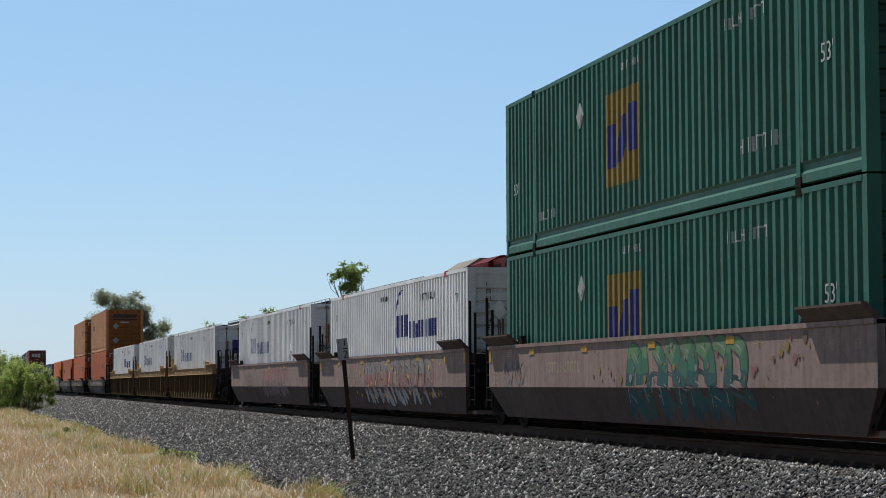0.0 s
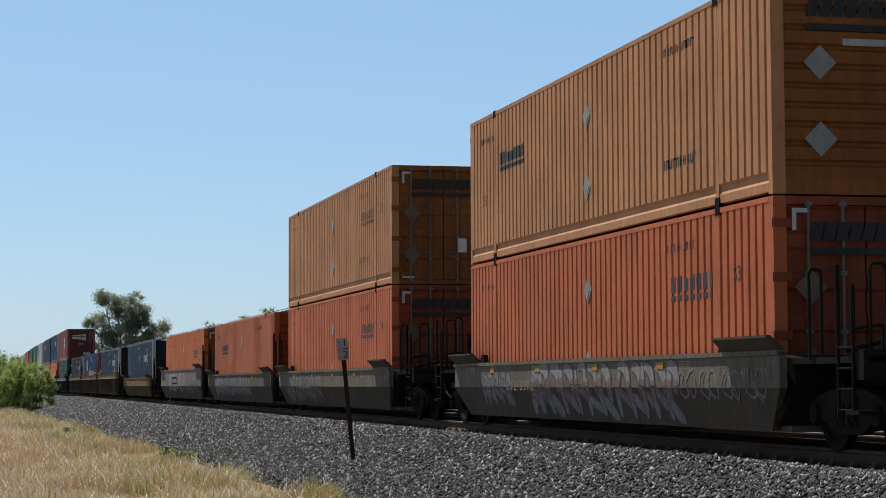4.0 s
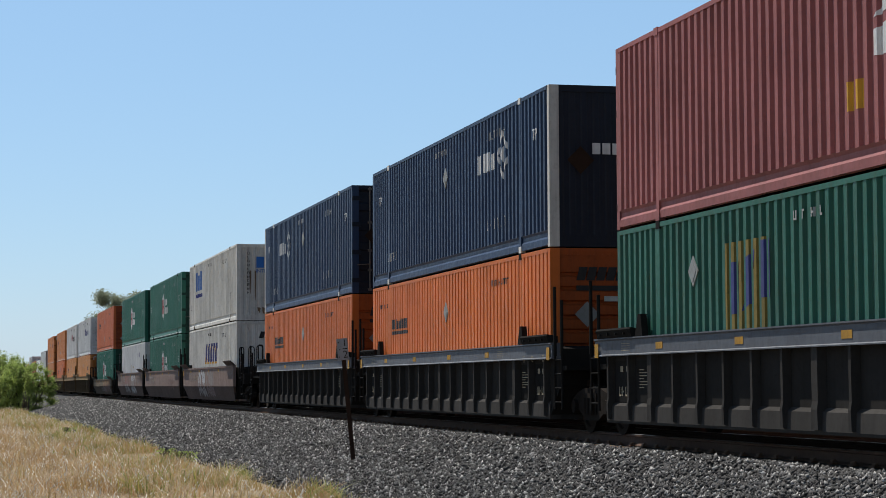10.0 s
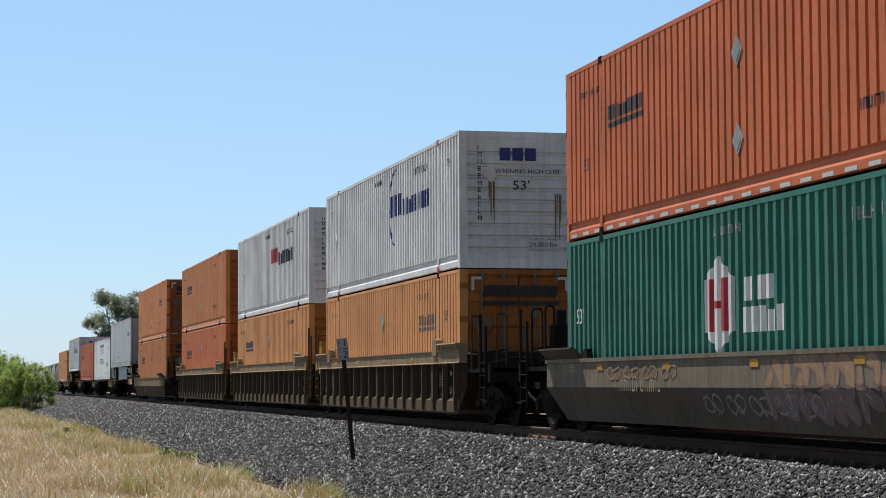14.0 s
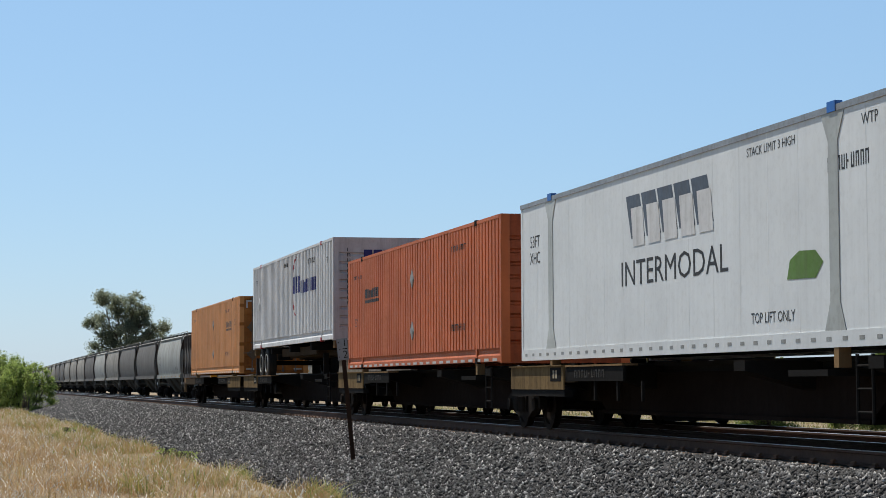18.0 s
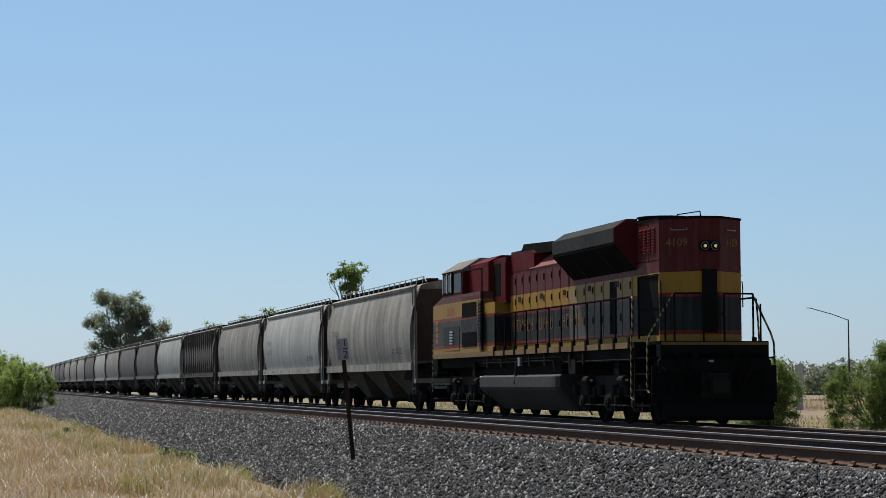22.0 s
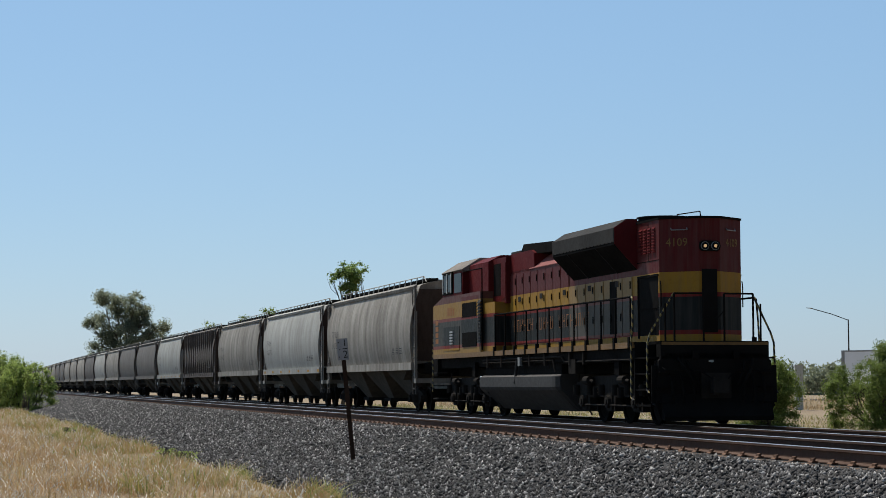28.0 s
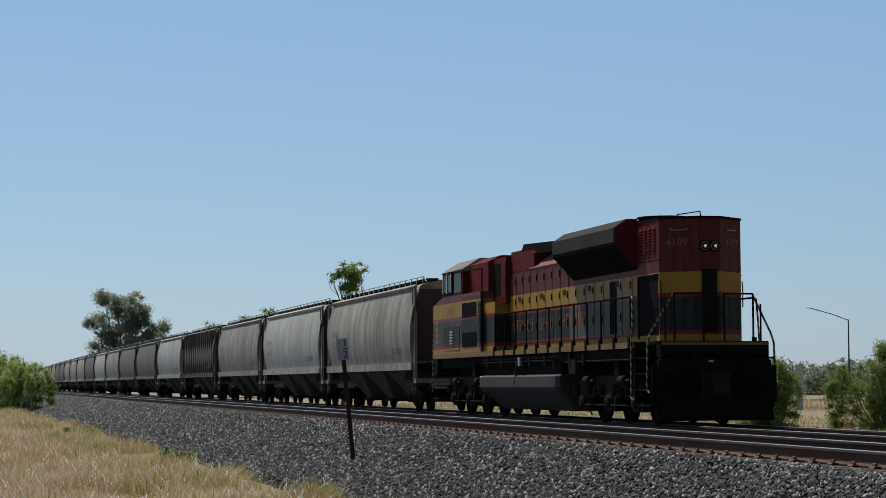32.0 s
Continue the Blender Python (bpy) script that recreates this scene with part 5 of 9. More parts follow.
def graffiti(w, seed, x0, x1, z0, z1, mats, style="block", edge="spray_dark", y=1.5015, brk=0.76):
    """Sprayed shapes on the near side, no letters: 'block' has broad outlined strokes, shaded by height; 'tag' has thin loops; 'stripes' has upright bands; 'dots' has spots."""
    rng = random.Random(seed)
    made = {}
    count = [0]

    def out(z, lift):
        return -(y + lift if z > brk else y + lift - (brk - z) * 0.3125)

    def quad(mat, pts, lift):
        made.setdefault(mat, Build()).add([(u, out(z, lift), z) for u, z in pts], [(0, 1, 2, 3)])

    def ribbon(path, wid, mat, lift, taper=0.35):
        n = len(path)
        left, right = [], []
        for i, (u, z) in enumerate(path):
            (ua, za), (ub, zb) = path[max(0, i - 1)], path[min(n - 1, i + 1)]
            d = math.hypot(ub - ua, zb - za) or 1
            k = wid / 2 * max(0.12, math.sin(math.pi * (i + 0.3) / (n - 0.4))) ** taper
            nu, nz = -(zb - za) / d * k, (ub - ua) / d * k
            left.append((u + nu, min(max(z + nz, z0), z1)))
            right.append((u - nu, min(max(z - nz, z0), z1)))
        for i in range(n - 1):
            zc = (path[i][1] + path[i + 1][1]) / 2
            m = mat if isinstance(mat, str) else mat[min(len(mat) - 1, max(0, int((zc - z0) / (z1 - z0) * len(mat))))]
            quad(m, (left[i], left[i + 1], right[i + 1], right[i]), lift)

    def curve(u, z, du, dz, bow, n=11):
        d = math.hypot(du, dz)
        return [(u + du * k - dz / d * bow * math.sin(math.pi * k), z + dz * k + du / d * bow * math.sin(math.pi * k)) for k in [i / (n - 1) for i in range(n)]]

    h = z1 - z0
    x = x0
    while x < x1:
        if style == "block":
            wid = h * (0.15 + 0.17 * rng.random())
            forms = [curve(x, z0 + h * 0.06, h * (0.5 * rng.random() - 0.1), h * (0.6 + 0.3 * rng.random()), h * 0.25 * (rng.random() - 0.5)),
                     curve(x + h * 0.22, z1 - h * 0.12, h * (0.25 + 0.25 * rng.random()), -h * (0.3 + 0.3 * rng.random()), h * 0.22),
                     curve(x + h * 0.1, z0 + h * (0.35 + 0.2 * rng.random()), h * (0.45 + 0.3 * rng.random()), -h * (0.2 + 0.2 * rng.random()), h * 0.12 * (rng.random() - 0.3))]
            for f in forms:
                count[0] += 1
                lift = 0.0002 * (count[0] % 30)
                ribbon(f, wid + 0.075, edge, lift)
                ribbon(f, wid, list(mats), lift + 0.00007)
                ribbon([(u - wid * 0.2, z) for u, z in f[2:6]], 0.03, "spray_white" if edge != "spray_white" else "spray_dark", lift + 0.00013)
            x += h * (0.45 + 0.4 * rng.random())
        elif style == "stripes":
            top, foot = z1 - 0.03 * rng.random(), z0 + h * 0.5 * rng.random() ** 2
            ribbon([(x + 0.05 * k, top + (foot - top) * k) for k in [i / 8 for i in range(9)]], 0.17 + 0.08 * rng.random(), rng.choice(mats), 0.001, 0.05)
            x += 0.34 + 0.2 * rng.random()
        elif style == "tag":
            u, z, path = x, z0 + h * 0.5, []
            for i in range(30):
                a = i * 0.62
                path.append((u + i * 0.022 + 0.13 * math.sin(a * 1.3 + rng.random()), z + h * 0.4 * math.sin(a) * (0.6 + 0.4 * rng.random())))
            ribbon(path, 0.036, rng.choice(mats), 0.0065, 0.1)
            x += 0.85
        else:
            cz, r = z0 + h * rng.random(), 0.02 + 0.06 * rng.random() ** 2
            m = rng.choice(mats)
            ring = [(x + r * math.cos(i * math.pi / 5), min(max(cz + r * math.sin(i * math.pi / 5), z0), z1)) for i in range(10)]
            for i in range(0, 8, 2):
                quad(m, (ring[0], ring[i], ring[i + 1], ring[i + 2]), 0.007)
            x += 0.06 + 0.12 * rng.random()
    for mat, b in made.items():
        tagged(part("graffiti", b, M[mat], w, "sprayed graffiti strokes"), kind="stuff")


M["spray_dark"] = paint("dark spray paint", (0.05, 0.045, 0.05), 0.6)
# ---------------------------------------------------------------- spine cars, trailer and chassis
M["spine_tan"] = paint("grimy tan plate paint", (0.2, 0.135, 0.065), 0.75, dirt=(0.05, 0.035, 0.024), amount=0.7, streak=0.7, broad=0.5, spec=0.1)
M["stencil_dim"] = paint("dim worn stencil", (0.03, 0.027, 0.022), 0.7, amount=0.6, streak=0.5)
M["spine_brown"] = paint("dark dirt-brown girder", (0.014, 0.009, 0.007), 0.85, dirt=(0.008, 0.006, 0.005), amount=0.5, spec=0.08)
def spine_car(label, front_half, rear_half, lead, last, posts=0.0):
    w = thing("spine_car", label, "railway car", "spine cars of the freight train")
    pm = M["well_brown"]
    part("centre_sill", Build().box(-rear_half + 0.2, front_half - 0.2, -0.32, 0.32, 0.5, 1.1).box(-rear_half + 0.2, front_half - 0.2, -0.45, 0.45, 1.1, 1.16), M["black"], w)
    part("deep_sill", Build().prism([(-rear_half + 2.0, 1.0), (-rear_half + 3.2, 0.3), (front_half - 3.4, 0.3), (front_half - 2.2, 1.0)], -0.42, 0.42, "y").box(-rear_half + 3.0, front_half - 3.2, -0.5, 0.5, 0.3, 0.36), M["spine_brown"], w, "deep dirt-brown centre girder")
    for x in (-7.4, -3.2, 3.2, 7.4):
        part("cross_bearer", Build().loft([[(x - 0.2, -1.4, 0.98), (x + 0.2, -1.4, 0.98), (x + 0.2, -1.4, 1.12), (x - 0.2, -1.4, 1.12)], [(x - 0.25, -0.3, 0.7), (x + 0.25, -0.3, 0.7), (x + 0.25, -0.3, 1.12), (x - 0.25, -0.3, 1.12)], [(x - 0.25, 0.3, 0.7), (x + 0.25, 0.3, 0.7), (x + 0.25, 0.3, 1.12), (x - 0.25, 0.3, 1.12)], [(x - 0.2, 1.4, 0.98), (x + 0.2, 1.4, 0.98), (x + 0.2, 1.4, 1.12), (x - 0.2, 1.4, 1.12)]]), M["black"], w)
    for q in (-1, 1):
        part("wheel_platform", Build().box(-rear_half + 0.5, -rear_half + 4.6, *sorted((q * 0.5, q * 1.42)), 0.98, 1.05).box(-rear_half + 0.5, -rear_half + 4.6, *sorted((q * 1.38, q * 1.43)), 0.84, 1.1), pm, w, "tan wheel platform")
        for e, half in ((-1, rear_half), (1, front_half)):
            if last and e < 0:
                part("corner_step", Build().box(-half + 0.25, -half + 0.85, *sorted((q * 1.3, q * 1.44)), 0.92, 1.12).box(-half + 0.3, -half + 0.42, *sorted((q * 1.34, q * 1.44)), 0.5, 0.92), M["well_tan"], w, "tan corner step")
            elif lead and e > 0:
                part("gusset", Build().prism([(half - 0.2, 0.86), (half - 1.5, 0.86), (half - 1.5, 1.2), (half - 1.2, 1.2)], *sorted((q * 1.2, q * 1.42)), "y"), M["well_tan"], w, "tan end gusset")
                part("grab_hoop", hoop(half - 0.35, q * 1.36, 1.0, 1.9, -0.45, "x"), M["ink_faint"], w, "pale grab hoop")
                continue
            elif e > 0 and not last:
                continue
            else:
                span = sorted((e * (half - 0.55), e * (half - 4.0)))
                plate = part("side_plate", Build().box(*span, *sorted((q * 1.43, q * 1.46)), 0.72, 1.12).box(*span, *sorted((q * 1.2, q * 1.5)), 1.12, 1.14), M["spine_tan"], w, "grimy tan side plate")
                part("lower_flange", Build().box(*span, *sorted((q * 1.3, q * 1.44)), 0.6, 0.71), M["black"], w)
                part("mark_patch", Build().box(*sorted((e * (half - 3.2), e * (half - 3.85))), *sorted((q * 1.46, q * 1.463)), 0.86, 1.1), M["black"], plate, "black painted patch")
                part("length_mark", Build().add(*side_flat(bars(-0.16, 0.16, 0.91, 1.05, 2, 0.3), q, 1.466)), M["ink_stencil"], plate, at=pose(e * (half - 3.52), 0, 0))["kind"] = "stuff"
            inner = half - 4.1 if not (last and e < 0) else half - 4.6
            part("name_plate", Build().box(*sorted((e * inner, e * (inner - 3.1))), *sorted((q * 1.4, q * 1.44)), 0.86, 1.1), M["black"], w, "dark stencilled side plate")
            part("plate_cap", Build().box(*sorted((e * inner, e * (inner - 3.1))), *sorted((q * 1.2, q * 1.46)), 1.1, 1.13), M["well_brown"] if last and e < 0 else M["well_tan"], w, "worn plate top")
            part("stencil", Build().add(*side_flat([[(u if q < 0 else -u, z) for u, z in r] for r in strokes(min(e * inner, e * (inner - 3.1)) + 0.5, min(e * inner, e * (inner - 3.1)) + 2.2, 0.92, 1.05, 9, 3)], q, 1.444)), M["stencil_dim"], w)["kind"] = "stuff"
        for i in range(3):
            part("hanger", Build().box(-rear_half + 5.6 + i * 1.2, -rear_half + 5.66 + i * 1.2, *sorted((q * 1.38, q * 1.42)), 0.55, 0.86), M["black"], w)
        if posts:
            for x in (-6.1, 6.1):
                part("pedestal", Build().box(x - 0.07, x + 0.07, *sorted((q * 1.14, q * 1.3)), 1.0, posts), M["well_tan"], w, "tan container pedestal")
        part("shelf", Build().box(front_half - 3.6, front_half - 2.4, *sorted((q * 0.6, q * 1.4)), 0.9, 0.98), M["black"], w)
        part("step_ladder", ladder(front_half - 1.6, q * 1.38, 0.35, 1.15, n=3), M["black"], w)
    add_truck(w, front_half)
    if last:
        add_truck(w, -rear_half + 1.2)
        part("end_sill", Build().box(-rear_half - 0.1, -rear_half + 0.1, -1.35, 1.35, 0.85, 1.15).box(-rear_half - 0.7, -rear_half, -0.16, 0.16, 0.7, 1.0), M["well_tan"], w)
        part("end_light", Build().box(-rear_half - 0.3, -rear_half - 0.1, -0.2, 0.1, 0.95, 1.4), M["yellow"], w, "end-of-train device")
    if lead:
        part("coupler", Build().box(front_half + 0.6, front_half + 2.0, -0.16, 0.16, 0.7, 1.0).box(front_half + 0.3, front_half + 0.7, -1.3, 1.3, 0.8, 1.1), M["rusty"], w)
    return w


def road_wheels(parent, x, z):
    for dx in (-0.62, 0.62):
        for q in (-1, 1):
            b = Build()
            prof = [(-0.02, 0.5), (-0.06, 0.515), (-0.24, 0.515), (-0.28, 0.49), (-0.28, 0.3), (0.0, 0.3), (0.0, 0.47)]
            b.loft([[(math.cos(a) * r, -y * 1.0, math.sin(a) * r) for y, r in prof] for a in [2 * math.pi * i / 24 for i in range(25)]], caps=False)
            t = part("tyre", b, M["rubber"], parent, at=pose(x + dx, q * 1.22, z, 0, 0, 0 if q < 0 else 180))
            rim = Build()
            prof = [(0.0, 0.305), (0.02, 0.3), (0.02, 0.27), (0.16, 0.25), (0.16, 0.13), (0.03, 0.11), (0.03, 0.0)]
            rim.loft([[(math.cos(a) * r, y, math.sin(a) * r) for y, r in prof] for a in [2 * math.pi * i / 20 for i in range(21)]], caps=False)
            part("rim", rim, M["black"], t)
            edge = [(math.cos(2 * math.pi * i / 20) * 0.3, -0.005, math.sin(2 * math.pi * i / 20) * 0.3) for i in range(21)]
            part("rim_edge", Build().rod(edge, 0.02), M["placard"], t, "worn bright rim edge")
    part("axles", Build().tube((x - 0.62, -1.1, z), (x - 0.62, 1.1, z), 0.07).tube((x + 0.62, -1.1, z), (x + 0.62, 1.1, z), 0.07).box(x - 1.2, x + 1.2, -0.55, -0.4, z + 0.1, z + 0.35).box(x - 1.2, x + 1.2, 0.4, 0.55, z + 0.1, z + 0.35), M["black"], parent)


def trailer():
    """Van trailer on a spine car: origin at the middle of its base; wheels towards -x."""
    c = thing("trailer", "grey-white smooth-sided van trailer with side skirts", "trailer")
    z0, z1 = 1.98, 4.92
    for q in (-1, 1):
        side = Build()
        side.box(-HL, HL, *sorted((q * (HW - 0.04), q * HW)), z0 + 0.3, z1 - 0.06)
        panel = part("side_wall", side, M["trailer"], c)
        part("bottom_rail", Build().prism([(q * (HW - 0.05), z0), (q * (HW + 0.012), z0 + 0.02), (q * (HW + 0.012), z0 + 0.26), (q * (HW - 0.05), z0 + 0.3)], -HL, HL, "x"), M["trailer"], c)
        part("rub_rail", Build().box(-HL, HL, *sorted((q * HW, q * (HW + 0.02))), z0 + 0.27, z0 + 0.31), M["steel"], c)
        part("top_rail", Build().box(-HL, HL, *sorted((q * (HW - 0.06), q * (HW + 0.012))), z1 - 0.1, z1), M["steel"], c)
        for i in range(15):
            part("panel_seam", shared(f"seam{q}", lambda q=q: Build().box(-0.012, 0.012, *sorted((q * HW, q * (HW + 0.0015))), z0 + 0.31, z1 - 0.1), M["trailer"]), None, c, at=pose(-HL + 1.08 + i, 0, 0))
        for i in range(30):
            part("reflector", shared(f"rivets{q}", lambda q=q: Build().box(-0.08, 0.08, *sorted((q * (HW + 0.012), q * (HW + 0.016))), z0 + 0.11, z0 + 0.16), M["tape_red"] if i % 2 else M["tape"]), None, c, at=pose(-HL + 0.35 + i * 0.53, 0, 0))
        if q > 0:
            # far skirt gets rubber's near black: shade under the trailer as colour
            part("skirt", Build().box(-3.6, 7.2, HW - 0.24, HW - 0.2, z0 - 0.78, z0), M["rubber"], c, "far skirt painted near black for its shade")
        else:
            part("skirt", Build().prism([(-3.6, z0), (3.0, z0), (3.0, z0 - 0.76), (-3.4, z0 - 0.82)], *sorted((q * (HW - 0.22), q * (HW - 0.18))), "y"), M["trailer"], c, "grey aerodynamic side skirt")
        for x in (4.6, 5.0):
            part("landing_leg", Build().box(x - 0.07, x + 0.07, *sorted((q * 0.75, q * 0.9)), 1.1, z0), M["black"], c)
    part("roof", Build().prism([(-HW, z1 - 0.04), (HW, z1 - 0.04), (HW - 0.2, z1 + 0.02), (-HW + 0.2, z1 + 0.02)], -HL, HL, "x"), M["black"], c)
    part("front_wall", Build().box(HL - 0.05, HL, -HW, HW, z0 + 0.1, z1), M["trailer"], c)
    part("rear_wall", Build().box(-HL, -HL + 0.05, -HW, HW, z0 + 0.1, z1), M["trailer"], c)
    for q in (-1, 1):
        part("corner_post", Build().prism([(HL - 0.06, q * HW), (HL, q * HW), (HL + 0.02, q * (HW - 0.06)), (HL + 0.02, q * (HW - 0.14)), (HL - 0.06, q * (HW - 0.14))], z0, z1, "z"), M["steel"], c)
    part("floor", Build().box(-HL, HL, -HW, HW, z0, z0 + 0.12), M["black"], c)
    mark(c, "code_bars", end_shape(bars(-0.35, 0.5, z1 - 0.52, z1 - 0.36, 10, 0.3, 2), HL + 0.006), "ink_black")
    mark(c, "name_bars", end_shape(bars(-0.18, 0.42, z1 - 0.8, z1 - 0.66, 6, 0.25, 2), HL + 0.006), "ink_blue", "blue lettering with a red stroke")
    mark(c, "name_stroke", end_shape([rect(0.05, 0.45, z1 - 0.63, z1 - 0.6)], HL + 0.006), "ink_red")
    mark(c, "lettering", end_text("13'-6\"", 0.12, HL + 0.007, 0.12, z1 - 1.75), "ink_black")
    mark(c, "placard", end_shape([diamond(0.35, z0 + 0.75, 0.45, 0.5)], HL + 0.006), "placard")
    mark(c, "junction_box", Build().box(HL, HL + 0.12, 0.35, 0.75, z0 + 0.25, z0 + 0.5), "black")
    b = Build().add(*side_flat(bars(5.6, 7.0, 3.85, 4.05, 6, 0.25, 2), -1, HW + 0.006))
    part("name_bars", b, M["ink_blue"], c, "blue lettering with a red stroke")
    for xp in (-1.55, -1.1):
        part("placard", Build().prism(diamond(xp, 2.72, 0.4, 0.46), -HW - 0.014, -HW, "y"), M["placard"] if xp > -1.3 else M["trailer"], c, "diamond placard holder")
    part("lettering", Build().add([(v[0] + 7.5, -HW - 0.006, v[2] + 2.65) for v in words("53", 0.24).v], words("53", 0.24).f), M["ink_black"], c)
    road_wheels(c, -5.6, 1.56)
    return c


def chassis():
    """Container chassis with wheels, standing on a spine car."""
    c = thing("container_chassis", "yellow-brown container chassis with twin axles under a white container", "chassis")
    for q in (-1, 1):
        part("beam", Build().box(-HL + 0.1, HL - 0.1, *sorted((q * 0.35, q * 0.5)), 1.7, 2.04), M["well_brown"], c)
        part("landing_leg", Build().box(4.4, 4.55, *sorted((q * 0.8, q * 0.95)), 1.08, 1.75), M["black"], c)
        part("mud_flap", Build().box(-7.6, -7.56, *sorted((q * 0.75, q * 1.25)), 1.15, 1.75), M["rubber"], c)
        part("side_plate", Build().box(-3.6, 3.2, *sorted((q * 0.86, q * 0.94)), 1.74, 2.0), M["well_brown"], c)
    for x in (-7.9, -4, 0, 4, 7.9):
        part("cross_member", Build().box(x - 0.1, x + 0.1, -1.25, 1.25, 1.85, 2.05), M["well_tan"] if abs(x) > 7 else M["black"], c)
    road_wheels(c, -5.9, 1.56)
    return c


def smooth_container():
    """White smooth-sided container with grey lifting posts."""
    c = thing("container", "white smooth-sided freight container with grey lifting posts", "container", "containers on the freight train")
    W = M["smooth_white"]
    for q in (-1, 1):
        part("side_wall", Build().box(-HL + 0.1, HL - 0.1, *sorted((q * (HW - 0.05), q * (HW - 0.006))), 0.2, CH - 0.06), W, c)
        part("bottom_rail", Build().box(-HL + 0.1, HL - 0.1, *sorted((q * (HW - 0.08), q * (HW + 0.006))), 0.0, 0.2), W, c)
        part("top_rail", Build().box(-HL, HL, *sorted((q * (HW - 0.08), q * (HW + 0.012))), CH - 0.08, CH), M["steel"], c)
        for u in POSTS:
            x = u - HL
            part("lifting_post", Build().prism([(x - 0.34, CH - 0.08), (x - 0.14, CH - 0.42), (x - 0.14, 0.55), (x - 0.34, 0.12), (x + 0.34, 0.12), (x + 0.14, 0.55), (x + 0.14, CH - 0.42), (x + 0.34, CH - 0.08)], *sorted((q * (HW - 0.03), q * (HW + 0.004))), "y"), M["placard"], c, "grey flared lifting post")
            part("corner_casting", Build().box(x - 0.12, x + 0.12, *sorted((q * (HW - 0.08), q * (HW + 0.02))), CH - 0.08, CH + 0.05), M["ink_sky"], c)
        for i in range(15):
            part("panel_seam", shared(f"seam_c{q}", lambda q=q: Build().box(-0.012, 0.012, *sorted((q * (HW - 0.008), q * (HW - 0.005))), 0.2, CH - 0.08), W), None, c, at=pose(-HL + 1.08 + i, 0, 0))
        for i in range(34):
            part("rivet_plate", shared(f"rivets_c{q}", lambda q=q: Build().box(-0.07, 0.07, *sorted((q * (HW + 0.006), q * (HW + 0.009))), 0.08, 0.13), M["placard_dull"]), None, c, at=pose(-HL + 0.35 + i * 0.47, 0, 0))
        for e in (-1, 1):
            part("corner_post", Build().box(*sorted((e * HL, e * (HL - 0.12))), *sorted((q * HW, q * (HW - 0.12))), 0, CH), M["steel"] if e > 0 else W, c)
    part("front_wall", Build().box(HL - 0.08, HL - 0.02, -HW + 0.1, HW - 0.1, 0.1, CH - 0.05), W, c)
    part("rear_wall", Build().box(-HL + 0.02, -HL + 0.08, -HW + 0.1, HW - 0.1, 0.1, CH - 0.05), W, c)
    part("roof", Build().box(-HL + 0.1, HL - 0.1, -HW + 0.06, HW - 0.06, CH - 0.05, CH - 0.01), W, c)
    part("floor", Build().box(-HL + 0.1, HL - 0.1, -HW + 0.08, HW - 0.08, 0.05, 0.15), M["black"], c)

    def flat(polys, mat, name, label="", lift=0.0):
        ob = part({"name_bars": "block_lettering", "code_bars": "owner_code", "name_shadow": "lettering_shadow"}.get(name, name), Build().add(*side_flat([[(u - HL, z) for u, z in p] for p in polys], -1, HW - 0.0035 + lift)), M[mat], c, label)
        if len(polys) > 1:
            ob["kind"] = "stuff"

    flat(slant(6.5, 10.2, 1.82, 2.5, -0.25, 5, 0.1), "logo_grey", "name_shadow", "grey shadow of the lettering")
    flat(slant(6.6, 10.3, 1.7, 2.3, -0.1, 5, 0.25), "ink_white", "name_bars", "white block lettering edged in grey", 0.004)
    flat([[(12.7, 0.88), (13.6, 0.86), (13.83, 1.05), (13.6, 1.2), (13.1, 1.22), (12.8, 1.12)]], "green_leaf", "eco_emblem", "small green leaf emblem", 0.002)
    flat(strokes(14.0, 15.2, 2.1, 2.28, 9, 3), "ink_black", "code_bars")
    for text, size, u, z in (("INTERMODAL", 0.56, 8.3, 1.27), ("53FT\nXHC", 0.3, 0.95, 2.0), ("TOP LIFT ONLY", 0.2, 12.2, 0.42), ("STACK LIMIT 3 HIGH", 0.17, 12.2, 2.62), ("WTP", 0.2, 15.2, 2.62)):
        b = words(text, size, 1.35 if size > 0.5 else 1.05)
        part("lettering", Build().add([(v[0] + u - HL, -(HW - 0.003), v[2] + z) for v in b.v], b.f), M["ink_black"], c)
    return c


M["logo_grey"] = paint("dark blue-grey lettering", (0.07, 0.09, 0.12), 0.5, amount=0.2)
M["green_leaf"] = paint("green emblem paint", (0.1, 0.2, 0.03), 0.5, amount=0.2)

# ---------------------------------------------------------------- covered hoppers on the siding
M["hop_grey"] = paint("weathered light grey hopper paint", (0.34, 0.32, 0.28), 0.6, dirt=(0.1, 0.084, 0.066), amount=0.3, streak=0.35, vary=0.14, broad=0.85)
M["hop_white"] = paint("off-white hopper paint", (0.38, 0.385, 0.36), 0.6, dirt=(0.16, 0.145, 0.12), amount=0.25, streak=0.2, broad=0.55)
M["hop_dark"] = paint("dark grey hopper paint", (0.14, 0.13, 0.118), 0.65, dirt=(0.07, 0.06, 0.05), amount=0.35, streak=0.3, broad=0.6)
M["hop_brown"] = paint("dark brown hopper paint", (0.11, 0.092, 0.08), 0.65, amount=0.35, streak=0.4)


# end wall brown is darkened for the shade of the end face
M["hop_end"] = paint("grimy shade-darkened brown end wall", (0.075, 0.056, 0.048), 0.8, dirt=(0.03, 0.024, 0.02), amount=0.5, streak=0.5, spec=0.1)
